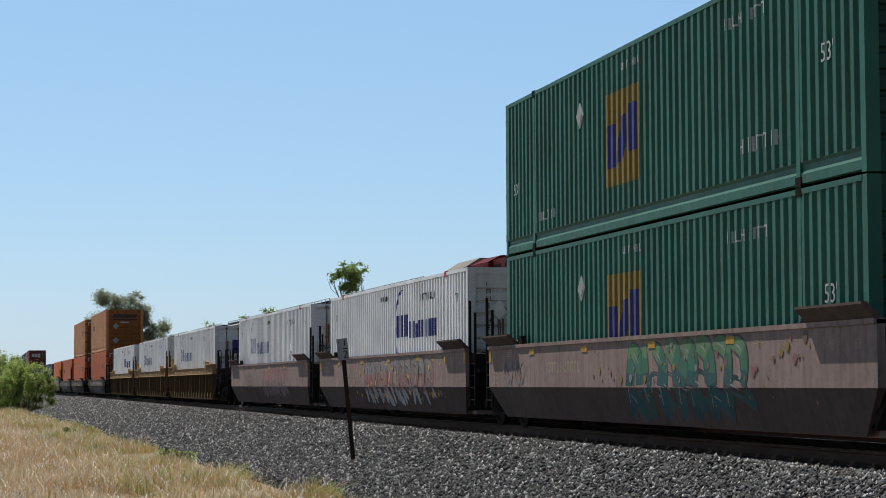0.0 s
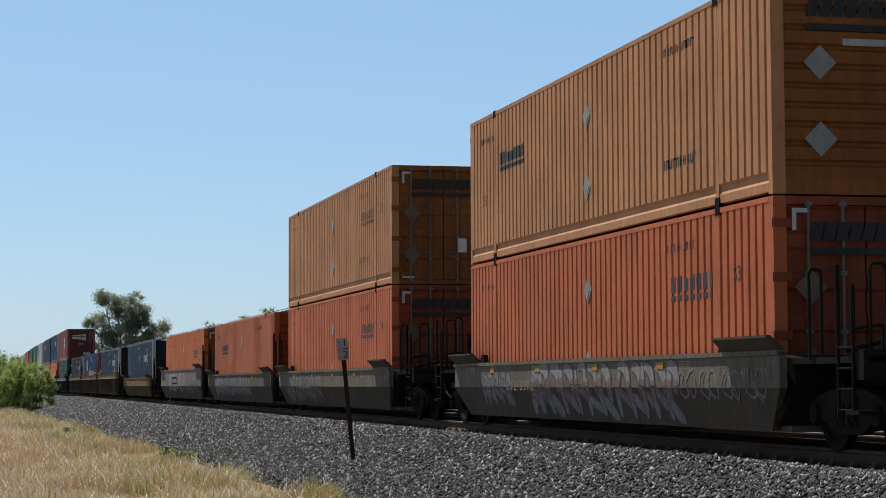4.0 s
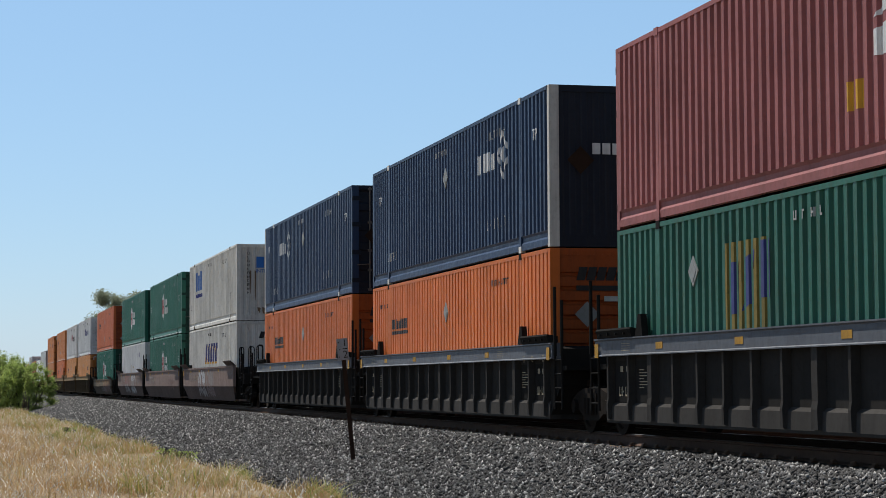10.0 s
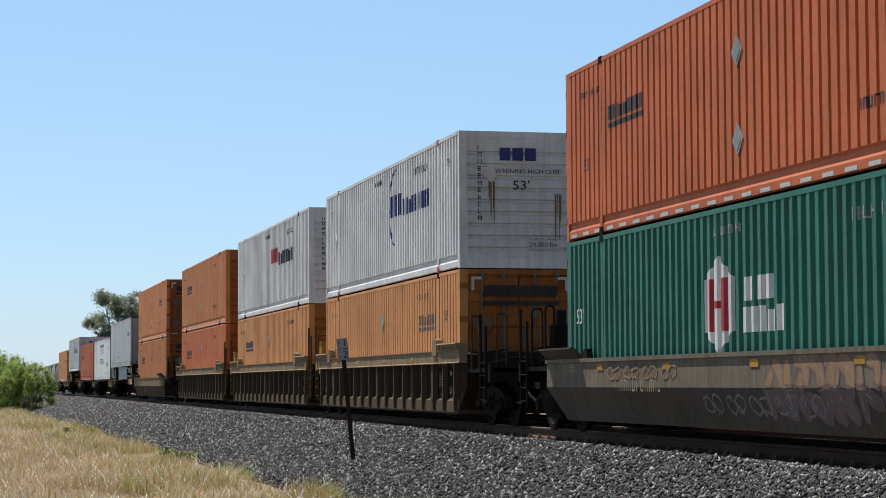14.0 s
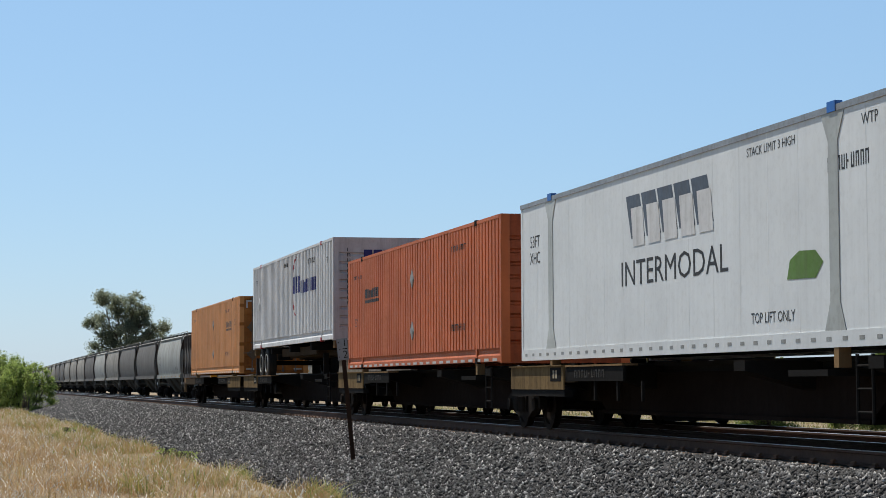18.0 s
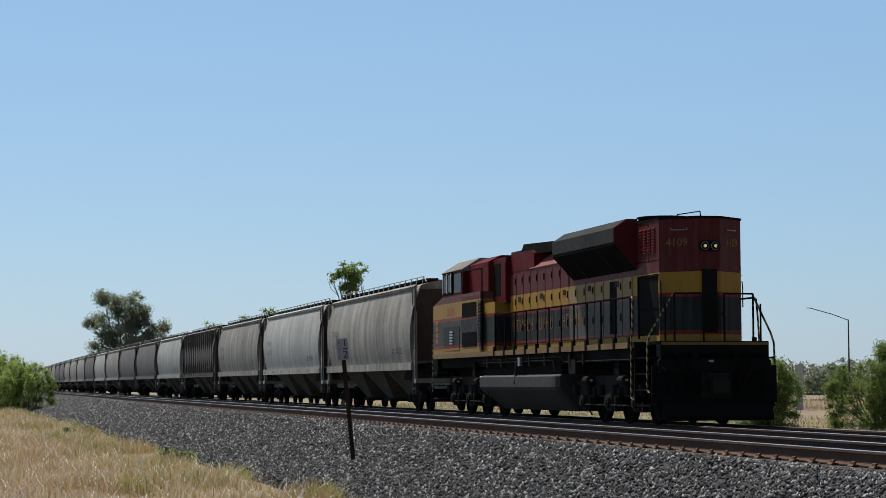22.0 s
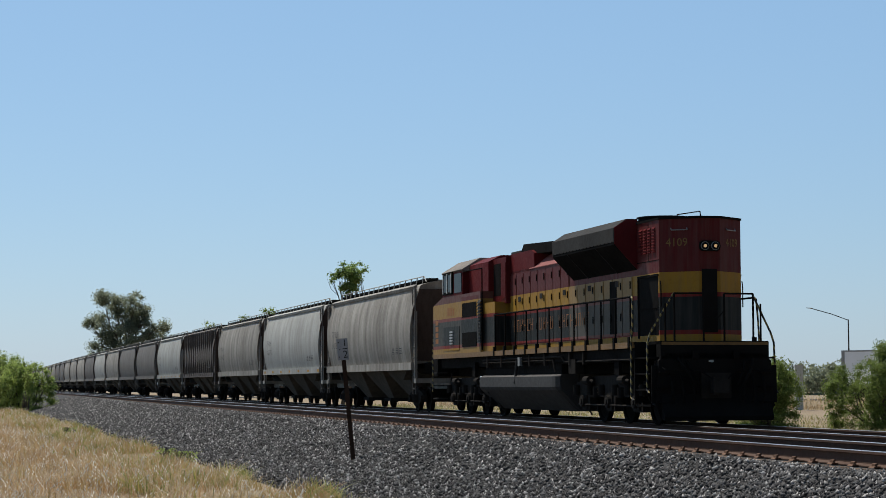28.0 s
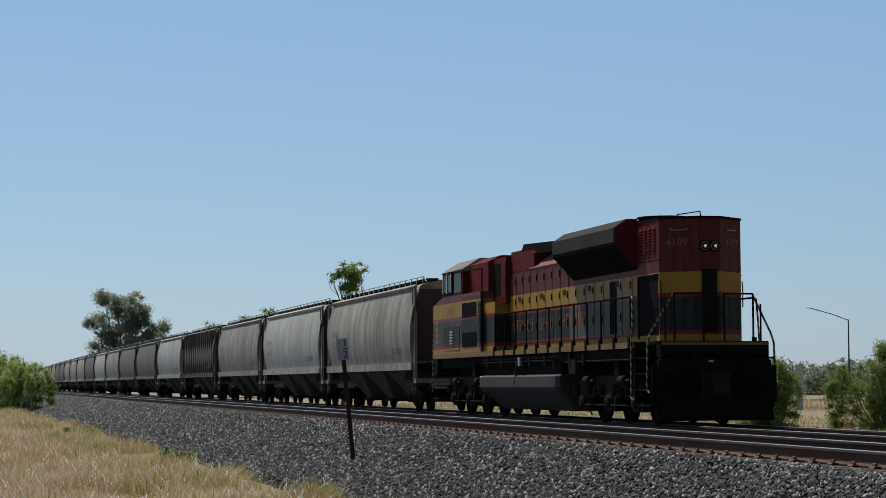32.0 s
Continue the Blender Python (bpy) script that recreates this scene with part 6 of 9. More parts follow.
# outlets and slope sheets: dirt, with the shade below the body painted in
M["hop_low"] = paint("dirty shade-darkened hopper outlet", (0.11, 0.1, 0.084), 0.8, dirt=(0.02, 0.018, 0.015), amount=0.5, streak=0.6, spec=0.1)


def hopper_section(z_roof=4.28):
    """Half-round side: points (y, z) from the sill up and over to the other sill."""
    right = [(1.6 - (0.108 if z < 2.8 else 0.1224) * (z - 2.8) ** 2, z) for z in [1.66 + i * 2.66 / 26 for i in range(27)]] + [(1.24, 4.37), (0.8, 4.48), (0.0, 4.55)]
    return [(-y, z) for y, z in right] + [(y, z) for y, z in right[-2::-1]]


def hopper_car(key, mat, label, ribs=False):
    h = thing("hopper_car", label, "railway car", "hopper cars waiting on the siding")
    W = M[mat]
    sec = hopper_section()
    a = 7.7

    def body():
        b = Build()
        rings = []
        for e in (-1, 1):
            rings.append([(e * (7.8 + 0.75 * (z - 1.66) / 2.6), y, z) for y, z in sec])
        return b.loft(rings)
    part("body", shared("body", body, W, smooth=False), None, h)
    for q in (-1, 1):
        part("side_sill", shared(f"hsill{q}", lambda q=q: Build().box(-a - 0.6, a + 0.6, *sorted((q * 1.46, q * 1.6)), 1.43, 1.69), W), None, h)
        part("roof_edge", shared(f"hedge{q}", lambda q=q: Build().prism([(q * 1.3, 4.26), (q * 1.4, 4.22), (q * 1.43, 4.32), (q * 1.31, 4.4)], -a - 0.3, a + 0.3, "x"), W), None, h)
        part("walkway", shared(f"hwalk{q}", lambda q=q: Build().box(-a - 0.5, a + 0.5, *sorted((q * 0.6, q * 0.98)), 4.52, 4.6), M["black"]), None, h, "dark roof walkway")
        rail = lambda q=q: [Build().rod([(-a - 0.45, q * 1.02, 4.48), (-a - 0.1, q * 1.02, 4.68), (a + 0.1, q * 1.02, 4.68), (a + 0.45, q * 1.02, 4.48)], 0.018)][0]

        def railing(q=q):
            b = rail()
            for i in range(17):
                x = -a + i * 2 * a / 16
                b.tube((x, q * 1.06, 4.4), (x, q * 1.02, 4.68), 0.02, 5)
            return b
        part("roof_railing", shared(f"hrail{q}", railing, M["hop_white"]), None, h)
        for e in (-1, 1):
            part("end_ladder", shared(f"hladder{q}{e}", lambda q=q, e=e: ladder(e * 8.35 - 0.22, q * 1.5, 0.6, 4.2, n=10), M["hop_dark"]), None, h)
            part("end_post", shared(f"hpost{q}{e}", lambda q=q, e=e: Build().box(*sorted((e * 8.25, e * 8.4)), *sorted((q * 1.4, q * 1.5)), 1.0, 4.2), W), None, h)
        tagged(part("marking", shared(f"hmark{q}", lambda q=q: Build().add(*side_flat(strokes(-6.9, -5.4, 2.85, 3.1, 5, 3) + strokes(-6.9, -5.2, 2.4, 2.65, 7, 4) + [rect(5.2 + 0.6 * (i % 3), 5.6 + 0.6 * (i % 3), 2.0 + 0.06 * (i // 3), 2.03 + 0.06 * (i // 3)) for i in range(12)], q, 1.612)), M["ink_black"]), None, h, "small dark stencilled marks"), kind="stuff")
        if key == "hop_white":
            part("reflector", shared(f"hband{q}", lambda q=q: Build().add(*side_flat([rect(-7.8 + i * 2.6, -7.3 + i * 2.6, 1.5, 1.6) for i in range(7)], q, 1.604)), M["reflector"]), None, h, "yellow reflective patches along the sill")["kind"] = "stuff"
        if ribs:
            for i in range(15):
                part("rib", shared(f"hrib{q}", lambda q=q: Build().prism([(q * 1.4, 1.5), (q * 1.64, 1.5), (q * 1.64, 4.24), (q * 1.35, 4.24)], -0.05, 0.05, "x"), W), None, h, at=pose(-a + 0.2 + i * (2 * a - 0.4) / 14, 0, 0))
    for i in range(10):
        part("hatch", shared("hhatch", lambda: Build().box(-0.55, 0.55, -0.42, 0.42, 4.48, 4.62), W), None, h, at=pose(-6.3 + i * 1.4, 0, 0))
    for i in range(3):
        x = -4.2 + i * 4.2
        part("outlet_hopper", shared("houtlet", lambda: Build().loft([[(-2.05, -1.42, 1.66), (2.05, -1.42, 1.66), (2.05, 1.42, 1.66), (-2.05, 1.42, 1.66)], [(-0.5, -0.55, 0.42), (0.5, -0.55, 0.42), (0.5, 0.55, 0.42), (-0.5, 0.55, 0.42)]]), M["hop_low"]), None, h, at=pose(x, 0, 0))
        part("outlet_gate", shared("hgate", lambda: Build().box(-0.6, 0.6, -0.7, 0.7, 0.3, 0.42), M["black"]), None, h, at=pose(x, 0, 0))
    for e in (-1, 1):
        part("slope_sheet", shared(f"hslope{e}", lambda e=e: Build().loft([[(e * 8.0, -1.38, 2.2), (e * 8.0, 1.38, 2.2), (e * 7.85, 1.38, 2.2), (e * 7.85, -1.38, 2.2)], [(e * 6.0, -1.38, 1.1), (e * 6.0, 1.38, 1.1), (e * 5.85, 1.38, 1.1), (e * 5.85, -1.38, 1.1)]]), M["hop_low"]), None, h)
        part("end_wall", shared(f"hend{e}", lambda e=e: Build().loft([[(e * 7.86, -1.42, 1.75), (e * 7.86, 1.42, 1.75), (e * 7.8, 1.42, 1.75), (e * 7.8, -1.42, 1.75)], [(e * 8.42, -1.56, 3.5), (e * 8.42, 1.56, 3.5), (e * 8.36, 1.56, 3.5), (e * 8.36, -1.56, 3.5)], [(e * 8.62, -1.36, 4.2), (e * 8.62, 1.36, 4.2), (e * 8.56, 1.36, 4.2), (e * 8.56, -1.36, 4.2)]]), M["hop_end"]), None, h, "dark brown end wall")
        part("end_platform", shared(f"hplat{e}", lambda e=e: Build().box(*sorted((e * 5.8, e * 8.75)), -0.35, 0.35, 0.78, 1.1).box(*sorted((e * 8.4, e * 8.75)), -1.52, 1.52, 0.98, 1.14), W), None, h)
        part("coupler", shared(f"hcoupler{e}", lambda e=e: Build().box(*sorted((e * 8.75, e * 9.3)), -0.15, 0.15, 0.72, 0.98), M["rusty"]), None, h)
        add_truck(h, e * 6.75)
    part("air_tank", shared("htank", lambda: Build().tube((6.9, -0.9, 1.5), (8.2, -0.9, 1.5), 0.2, 12), M["black"]), None, h)
    return h


HOPPERS = [(-49.2, "hop_grey"), (-67.7, "hop_white"), (-86.2, "hop_grey"), (-105.2, "hop_brown"), (-124.0, "hop_white"), (-142.8, "hop_dark"), (-161.6, "hop_dark"), (-180.2, "hop_grey"), (-198.8, "hop_white"), (-217.5, "hop_dark")]
HOP_LABEL = {"hop_grey": "weathered light grey covered hopper car with roof railing", "hop_white": "off-white covered hopper car with roof railing", "hop_dark": "grimy dark grey covered hopper car", "hop_brown": "dark brown hopper car with outside ribs"}
_hop = {}
rnd = random.Random(11)
for k in range(26):
    s, mat = HOPPERS[k] if k < len(HOPPERS) else (-217.5 - 18.65 * (k - 9), rnd.choice(("hop_grey", "hop_dark", "hop_white", "hop_grey")))
    m = on_line(s, FAR_OFF, FAR_Z)
    if mat in _hop:
        copy_thing(_hop[mat], m)
    else:
        _hop[mat] = hopper_car(mat, mat, HOP_LABEL[mat], mat == "hop_brown")
        _hop[mat].matrix_basis = m

# ---------------------------------------------------------------- locomotive on the siding (leading end away from the camera)
def livery(name, dust=0.0):
    """Colour bands painted round the body: gold foot, red line, dark green, red line, gold band, red top."""
    m, nt, bs = nodes_of(name)
    co = nt.nodes.new("ShaderNodeTexCoord").outputs["Object"]
    sep = nt.nodes.new("ShaderNodeSeparateXYZ")
    nt.links.new(co, sep.inputs[0])
    mr = node(nt, "ShaderNodeMapRange")
    mr.inputs[1].default_value, mr.inputs[2].default_value = 1.8, 5.0
    nt.links.new(sep.outputs["Z"], mr.inputs[0])
    red, gold, green = (0.1, 0.011, 0.013), (0.36, 0.195, 0.022), (0.007, 0.013, 0.015)
    z = lambda v: (v - 1.8) / 3.2
    r = nt.nodes.new("ShaderNodeValToRGB")
    r.color_ramp.interpolation = "CONSTANT"
    stops = [(0.0, gold), (z(2.06), (0.2, 0.014, 0.012)), (z(2.16), green), (z(2.92), (0.2, 0.014, 0.012)), (z(3.02), gold), (z(3.5), red)]
    while len(r.color_ramp.elements) < len(stops):
        r.color_ramp.elements.new(0.5)
    for e, (p, c) in zip(r.color_ramp.elements, stops):
        e.position, e.color = p, (*c, 1)
    nt.links.new(mr.outputs[0], r.inputs[0])
    fine = noise_node(nt, co, 7.0, 6, 0.7)
    runs = noise_node(nt, scaled(nt, co, (4.0, 4.0, 0.25)), 1.8, 6, 0.65)
    col = mix(nt, ramp(nt, runs, [(0.36, (0.06, 0.06, 0.06)), (0.8, (0.42, 0.42, 0.42))]), r.outputs[0], (0.12, 0.106, 0.09))
    col = mix(nt, ramp(nt, fine, [(0.5, (0, 0, 0)), (0.9, (0.3, 0.3, 0.3))]), col, (0.025, 0.02, 0.016))
    # pale film: wear on the cab, painted-in light on the rear doors
    if dust:
        film = noise_node(nt, scaled(nt, co, (2.0, 2.0, 0.7)), 1.4, 5, 0.65)
        col = mix(nt, ramp(nt, film, [(0.2, (dust * 0.7,) * 3), (0.8, (min(1.0, dust * 1.3),) * 3)]), col, (0.21, 0.195, 0.165))
    nt.links.new(col, bs.inputs["Base Color"])
    nt.links.new(ramp(nt, fine, [(0.2, (0.3,) * 3), (0.8, (0.6,) * 3)]), bs.inputs["Roughness"])
    bs.inputs["Specular IOR Level"].default_value = 0.15
    bs.inputs["IOR"].default_value = 1.2
    bump(nt, bs, fine, 0.1, 0.01)
    return m


M["livery"] = livery("banded locomotive paint")
# sunlight on the doors below the flare is put into this paler copy
M["livery_sunlit"] = livery("sunlit-pale banded locomotive paint", 0.38)
M["livery_worn"] = livery("worn banded locomotive paint", 0.2)
M["truck_grime"] = paint("oily grey-brown truck casting", (0.028, 0.025, 0.022), 0.75, dirt=(0.01, 0.008, 0.007), amount=0.5, streak=0.3, spec=0.15)
M["loco_red"] = paint("dark red locomotive paint", (0.1, 0.013, 0.014), 0.45, dirt=(0.03, 0.022, 0.018), spec=0.15, amount=0.3, streak=0.25)
# roof slope red: dusty, and paled to hold the light falling on it
M["loco_lit_slope"] = paint("dusty light-paled red locomotive paint", (0.26, 0.1, 0.095), 0.6, dirt=(0.3, 0.24, 0.2), spec=0.1, amount=0.5, streak=0.3)
M["loco_gold"] = paint("gold sill paint", (0.2, 0.11, 0.035), 0.5, amount=0.5, streak=0.25)
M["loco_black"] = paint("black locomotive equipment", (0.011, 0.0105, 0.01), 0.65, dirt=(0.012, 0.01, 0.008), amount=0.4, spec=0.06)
M["loco_grey"] = paint("grey locomotive roof and tank", (0.045, 0.044, 0.042), 0.6, dirt=(0.025, 0.022, 0.018), amount=0.35, spec=0.15)
M["tank_grey"] = paint("dusty grey fuel tank", (0.045, 0.041, 0.038), 0.55, dirt=(0.05, 0.04, 0.03), amount=0.4, spec=0.25, streak=0.25)
M["cab_roof"] = paint("dusty grey cab roof", (0.22, 0.2, 0.18), 0.7, amount=0.4, spec=0.1)
M["loco_letter"] = paint("dull orange lettering", (0.3, 0.115, 0.03), 0.6, amount=0.4)
M["number_yellow"] = paint("yellow number", (0.22, 0.13, 0.03), 0.5, amount=0.3)


def stripe_material():
    m, nt, bs = nodes_of("black and yellow wound grab rail")
    co = nt.nodes.new("ShaderNodeTexCoord").outputs["Object"]
    wave = node(nt, "ShaderNodeTexWave", Scale=3.2, Distortion=0.0)
    wave.bands_direction = "DIAGONAL"
    nt.links.new(co, wave.inputs["Vector"])
    nt.links.new(ramp(nt, wave.outputs["Fac"], [(0.45, (0.012, 0.011, 0.01)), (0.55, (0.26, 0.2, 0.06))]), bs.inputs["Base Color"])
    bs.inputs["Roughness"].default_value = 0.6
    return m


M["rail_stripe"] = stripe_material()


def glass_material():
    m, nt, bs = nodes_of("cab window glass")
    bs.inputs["Base Color"].default_value = (0.006, 0.008, 0.01, 1)
    bs.inputs["Roughness"].default_value = 0.12
    bs.inputs["Specular IOR Level"].default_value = 0.3
    bs.inputs["IOR"].default_value = 1.15
    return m


def lamp_material():
    m, nt, bs = nodes_of("dimly lit headlamp")
    bs.inputs["Base Color"].default_value = (0.5, 0.42, 0.32, 1)
    bs.inputs["Emission Color"].default_value = (1.0, 0.6, 0.24, 1)
    bs.inputs["Emission Strength"].default_value = 0.35
    bs.inputs["Roughness"].default_value = 0.2
    return m


M["glass"], M["headlamp"] = glass_material(), lamp_material()

loco = thing("locomotive", "red, gold and dark green diesel locomotive standing on the siding", "locomotive", m=on_line(-26.5, FAR_OFF, FAR_Z))
DECK, TOPZ = 1.9, 4.72
part("underframe", Build().box(-4.9, 9.2, -1.46, 1.46, 1.5, 1.74).box(-10.9, 9.3, -1.35, 1.35, 1.45, 1.84).box(-11.3, 10.3, -0.7, 0.7, 1.2, 1.5), M["loco_black"], loco)
for q in (-1, 1):
    part("side_sill", Build().box(-11.2, 9.35, *sorted((q * 1.5, q * 1.56)), 1.76, DECK), M["loco_gold"], loco, "gold deck edge")
    part("walkway", Build().box(-3.6, 9.35, *sorted((q * 1.0, q * 1.52)), DECK - 0.06, DECK), M["loco_black"], loco)

# long hood with its chamfered rear corners
hood = part("rear_hood", Build().prism([(8.05, -1.0), (9.7, -1.0), (10.32, -0.26), (10.32, 0.26), (9.7, 1.0), (8.05, 1.0)], DECK, TOPZ, "z"), M["livery"], loco)
part("hood_roof", Build().prism([(2.9, -1.02), (9.72, -1.02), (10.35, -0.27), (10.35, 0.27), (9.72, 1.02), (2.9, 1.02)], TOPZ, TOPZ + 0.05, "z"), M["loco_black"], loco)
part("engine_hood", Build().prism([(-1.0, DECK), (1.0, DECK), (1.0, 4.2), (0.55, 4.55), (-0.55, 4.55), (-1.0, 4.2)], -3.4, 2.9, "x"), M["livery"], loco)
part("radiator_hood", Build().box(2.9, 8.05, -1.0, 1.0, DECK, TOPZ), M["livery"], loco)
part("roof_slope", Build().prism([(-1.02, 4.2), (-0.56, 4.57), (0.56, 4.57), (1.02, 4.2), (1.02, 4.18), (-1.02, 4.18)], -1.4, 2.88, "x"), M["loco_lit_slope"], loco, "dusty red sloped hood roof paled for sunlight")
for q in (-1, 1):
    flare = Build().prism([(q * 0.98, 4.3), (q * 1.58, 4.3), (q * 1.58, 4.64), (q * 1.25, 4.86), (q * 0.98, 4.86)], 2.9, 8.1, "x")
    # black paint supplies the shade under the overhanging flare
    under = part("flare_underside", Build().prism([(q * 0.98, 3.62), (q * 1.57, 4.24), (q * 1.57, 4.296), (q * 0.98, 4.296)], 2.9, 8.1, "x"), M["loco_black"], loco, "intake underside painted black for its shade")
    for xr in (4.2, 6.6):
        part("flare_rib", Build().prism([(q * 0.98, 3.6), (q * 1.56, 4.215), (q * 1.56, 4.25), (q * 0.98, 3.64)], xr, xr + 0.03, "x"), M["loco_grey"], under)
    fl = part("radiator_flare", flare, M["loco_grey"], loco, "overhanging dark grey radiator housing")
    for i in range(18):
        part("bolt", shared(f"bolt{q}", lambda q=q: Build().tube((0, q * 1.57, 4.3), (0, q * 1.592, 4.3), 0.018, 6), M["loco_black"]), None, fl, at=pose(3.05 + i * 0.29, 0, 0))
    part("flare_end", Build().prism([(q * 0.99, 3.64), (q * 1.56, 4.25), (q * 1.56, 4.66), (q * 1.24, 4.84), (q * 0.99, 4.84)], 8.1, 8.13, "x"), M["loco_red"], loco)
    # rear louvres
    for r in range(9):
        for c in range(4):
            part("louvre", shared(f"louvre{q}", lambda q=q: Build().prism([(q * 1.0, 0.0), (q * 1.035, 0.0), (q * 1.0, 0.05)], -0.1, 0.1, "x"), M["loco_red"]), None, hood, at=pose(8.42 + c * 0.31, 0, 3.98 + r * 0.068))
    part("side_panel_line", Build().box(8.1, 9.68, *sorted((q * 1.0, q * 1.006)), 3.78, 3.8).box(8.95, 8.965, *sorted((q * 1.0, q * 1.006)), 3.8, 4.68), M["loco_black"], hood)
    part("rear_opening", Build().box(8.25, 9.62, *sorted((q * 1.0, q * 1.005)), 2.06, 3.42), M["loco_black"], hood, "dark open equipment bay")
    part("opening_shelf", Build().box(8.25, 9.62, *sorted((q * 1.0, q * 1.02)), 2.68, 2.71).box(8.2, 8.26, *sorted((q * 1.0, q * 1.03)), 2.0, 3.46).box(8.2, 9.66, *sorted((q * 1.0, q * 1.03)), 3.42, 3.47), M["loco_black"], hood)
    # engine doors
    for i in range(15):
        x = -3.1 + i * 0.75
        if x < 7.6:
            top = 3.5 if x > 2.6 else 4.1
            d = part("hood_door", shared(f"hood_door{q}{top}", lambda q=q, top=top: Build().box(-0.35, 0.35, *sorted((q * 0.99, q * 1.022)), 2.1, top), M["livery_sunlit"] if top < 4 else M["livery"]), None, loco, at=pose(x, 0, 0))
            for z in (2.55, 3.3, 3.9):
                if z < top:
                    part("latch", shared(f"latch{q}", lambda q=q: Build().box(-0.014, 0.014, *sorted((q * 1.02, q * 1.045)), -0.09, 0.09), M["loco_black"]), None, d, at=pose(0.27, 0, z))
            if i % 3 == 1:
                part("vent", shared(f"lvent{q}", lambda q=q: Build().box(-0.16, 0.1, *sorted((q * 1.02, q * 1.035)), 3.3, 3.44), M["loco_grey"]), None, d)
    part("door_gap", Build().box(6.05, 6.6, *sorted((q * 1.02, q * 1.028)), 2.15, 3.45), M["loco_black"], loco, "open dark hood doorway")
    # lettering stands as bars
    b = Build()
    for i, (x0, n) in enumerate(() if q > 0 else ((-3.0, 6), (-0.3, 4), (1.6, 8))):
        b.add(*side_flat([rect(u0 * 1.0, u1, z0, z1) for (u0, z0), (u1, _), (_, z1), _ in strokes(x0, x0 + n * 0.36, 2.44, 2.78, n, i)], q, 1.03))
    if b.v:
        tagged(part("lettering_bar", b, M["loco_letter"], loco, "row of dull orange block lettering"), kind="stuff")
    # deck railing
    rail = part("handrail", Build().rod([(-3.4, q * 1.52, 2.95), (9.2, q * 1.52, 2.95), (9.3, q * 1.52, 2.85)], 0.025), M["loco_black"], loco)
    for i in range(12):
        part("railing_post", shared(f"rpost{q}", lambda q=q: Build().tube((0, q * 1.52, DECK - 0.1), (0, q * 1.52, 2.95), 0.022, 6).box(-0.06, 0.06, *sorted((q * 1.5, q * 1.58)), DECK - 0.14, DECK + 0.12), M["loco_black"]), None, loco, at=pose(-3.3 + i * 1.13, 0, 0))
    stairs = part("stair_well", Build().box(9.3, 9.36, *sorted((q * 1.0, q * 1.5)), 0.5, DECK).box(10.5, 10.55, *sorted((q * 1.17, q * 1.5)), 0.5, 1.35), M["loco_black"], loco)
    for i in range(4):
        part("step", Build().box(9.4, 10.45, *sorted((q * 1.12, q * 1.5)), 0.42 + i * 0.36, 0.46 + i * 0.36), M["loco_black"], stairs)
    part("stair_rail", Build().rod([(9.2, q * 1.52, 2.95), (9.3, q * 1.53, 2.9), (9.36, q * 1.55, 2.35), (9.33, q * 1.58, 1.9), (9.33, q * 1.58, 0.62), (9.5, q * 1.58, 0.55)], 0.024), M["rail_stripe"], loco, "yellow and black striped grab rail")
    part("corner_rail", Build().rod([(10.55, q * 0.55, 2.98), (10.5, q * 0.95, 2.98), (10.35, q * 1.45, 2.1), (10.35, q * 1.53, 1.85), (10.35, q * 1.55, 0.8), (10.5, q * 1.55, 0.72)], 0.024), M["rail_stripe"], loco, "yellow and black striped grab rail")
    part("end_rail", Build().rod([(10.55, q * 0.95, DECK), (10.55, q * 0.95, 2.98), (10.55, q * 0.25, 2.98), (10.55, q * 0.25, DECK)], 0.024), M["loco_black"], loco)
    part("rail_post", Build().tube((10.5, q * 1.15, DECK - 0.1), (10.5, q * 1.15, 2.75), 0.022, 6), M["loco_black"], loco)
    part("uncoupling_lever", Build().rod([(10.68, q * 1.3, 1.3), (10.75, q * 1.25, 1.25), (10.75, q * 0.4, 1.22), (10.9, q * 0.2, 1.05)], 0.016), M["loco_black"], loco)

# the rear end
part("end_platform", Build().box(9.7, 10.55, -1.3, 1.3, DECK - 0.07, DECK).box(10.3, 10.6, -1.3, 1.3, 1.5, DECK - 0.01), M["loco_black"], loco)
part("end_stripe", Build().box(10.6, 10.61, -1.28, 1.28, 1.81, 1.88), M["loco_gold"], loco, "gold edge of the end platform")
part("pilot", Build().prism([(-1.3, 0.12), (1.3, 0.12), (1.42, 0.45), (1.35, 1.45), (1.17, 1.62), (-1.17, 1.62), (-1.35, 1.45), (-1.42, 0.45)], 10.3, 10.6, "x").prism([(10.6, 0.16), (10.82, 0.1), (10.86, 0.2), (10.6, 0.7)], -1.3, 1.3, "y"), M["loco_black"], loco, "black end plate with plough")
part("coupler", Build().box(10.55, 10.85, -0.14, 0.14, 0.74, 1.0).box(10.8, 11.05, -0.2, 0.16, 0.72, 1.03).tube((10.95, -0.12, 0.68), (10.95, -0.12, 1.08), 0.07, 8).box(10.55, 10.66, -0.36, 0.36, 0.6, 1.18), M["truck_grime"], loco, "grimy knuckle coupler")
for y in (-1.1, -0.85, -0.6, 0.6, 0.85, 1.1):
    part("air_hose", shared(f"lhose{y}", lambda y=y: Build().rod([(10.6, y, 1.15), (10.77, y, 1.0), (10.83, y, 0.7), (10.75, y * 0.95, 0.5)], 0.028), M["loco_black"]), None, loco)
part("end_light_cover", Build().box(10.6, 10.63, -0.16, -0.05, 1.42, 1.47), M["placard"], loco)
part("rear_door", Build().box(10.32, 10.345, -0.19, 0.17, 2.1, 3.55), M["loco_black"], loco, "dark rear hood door")
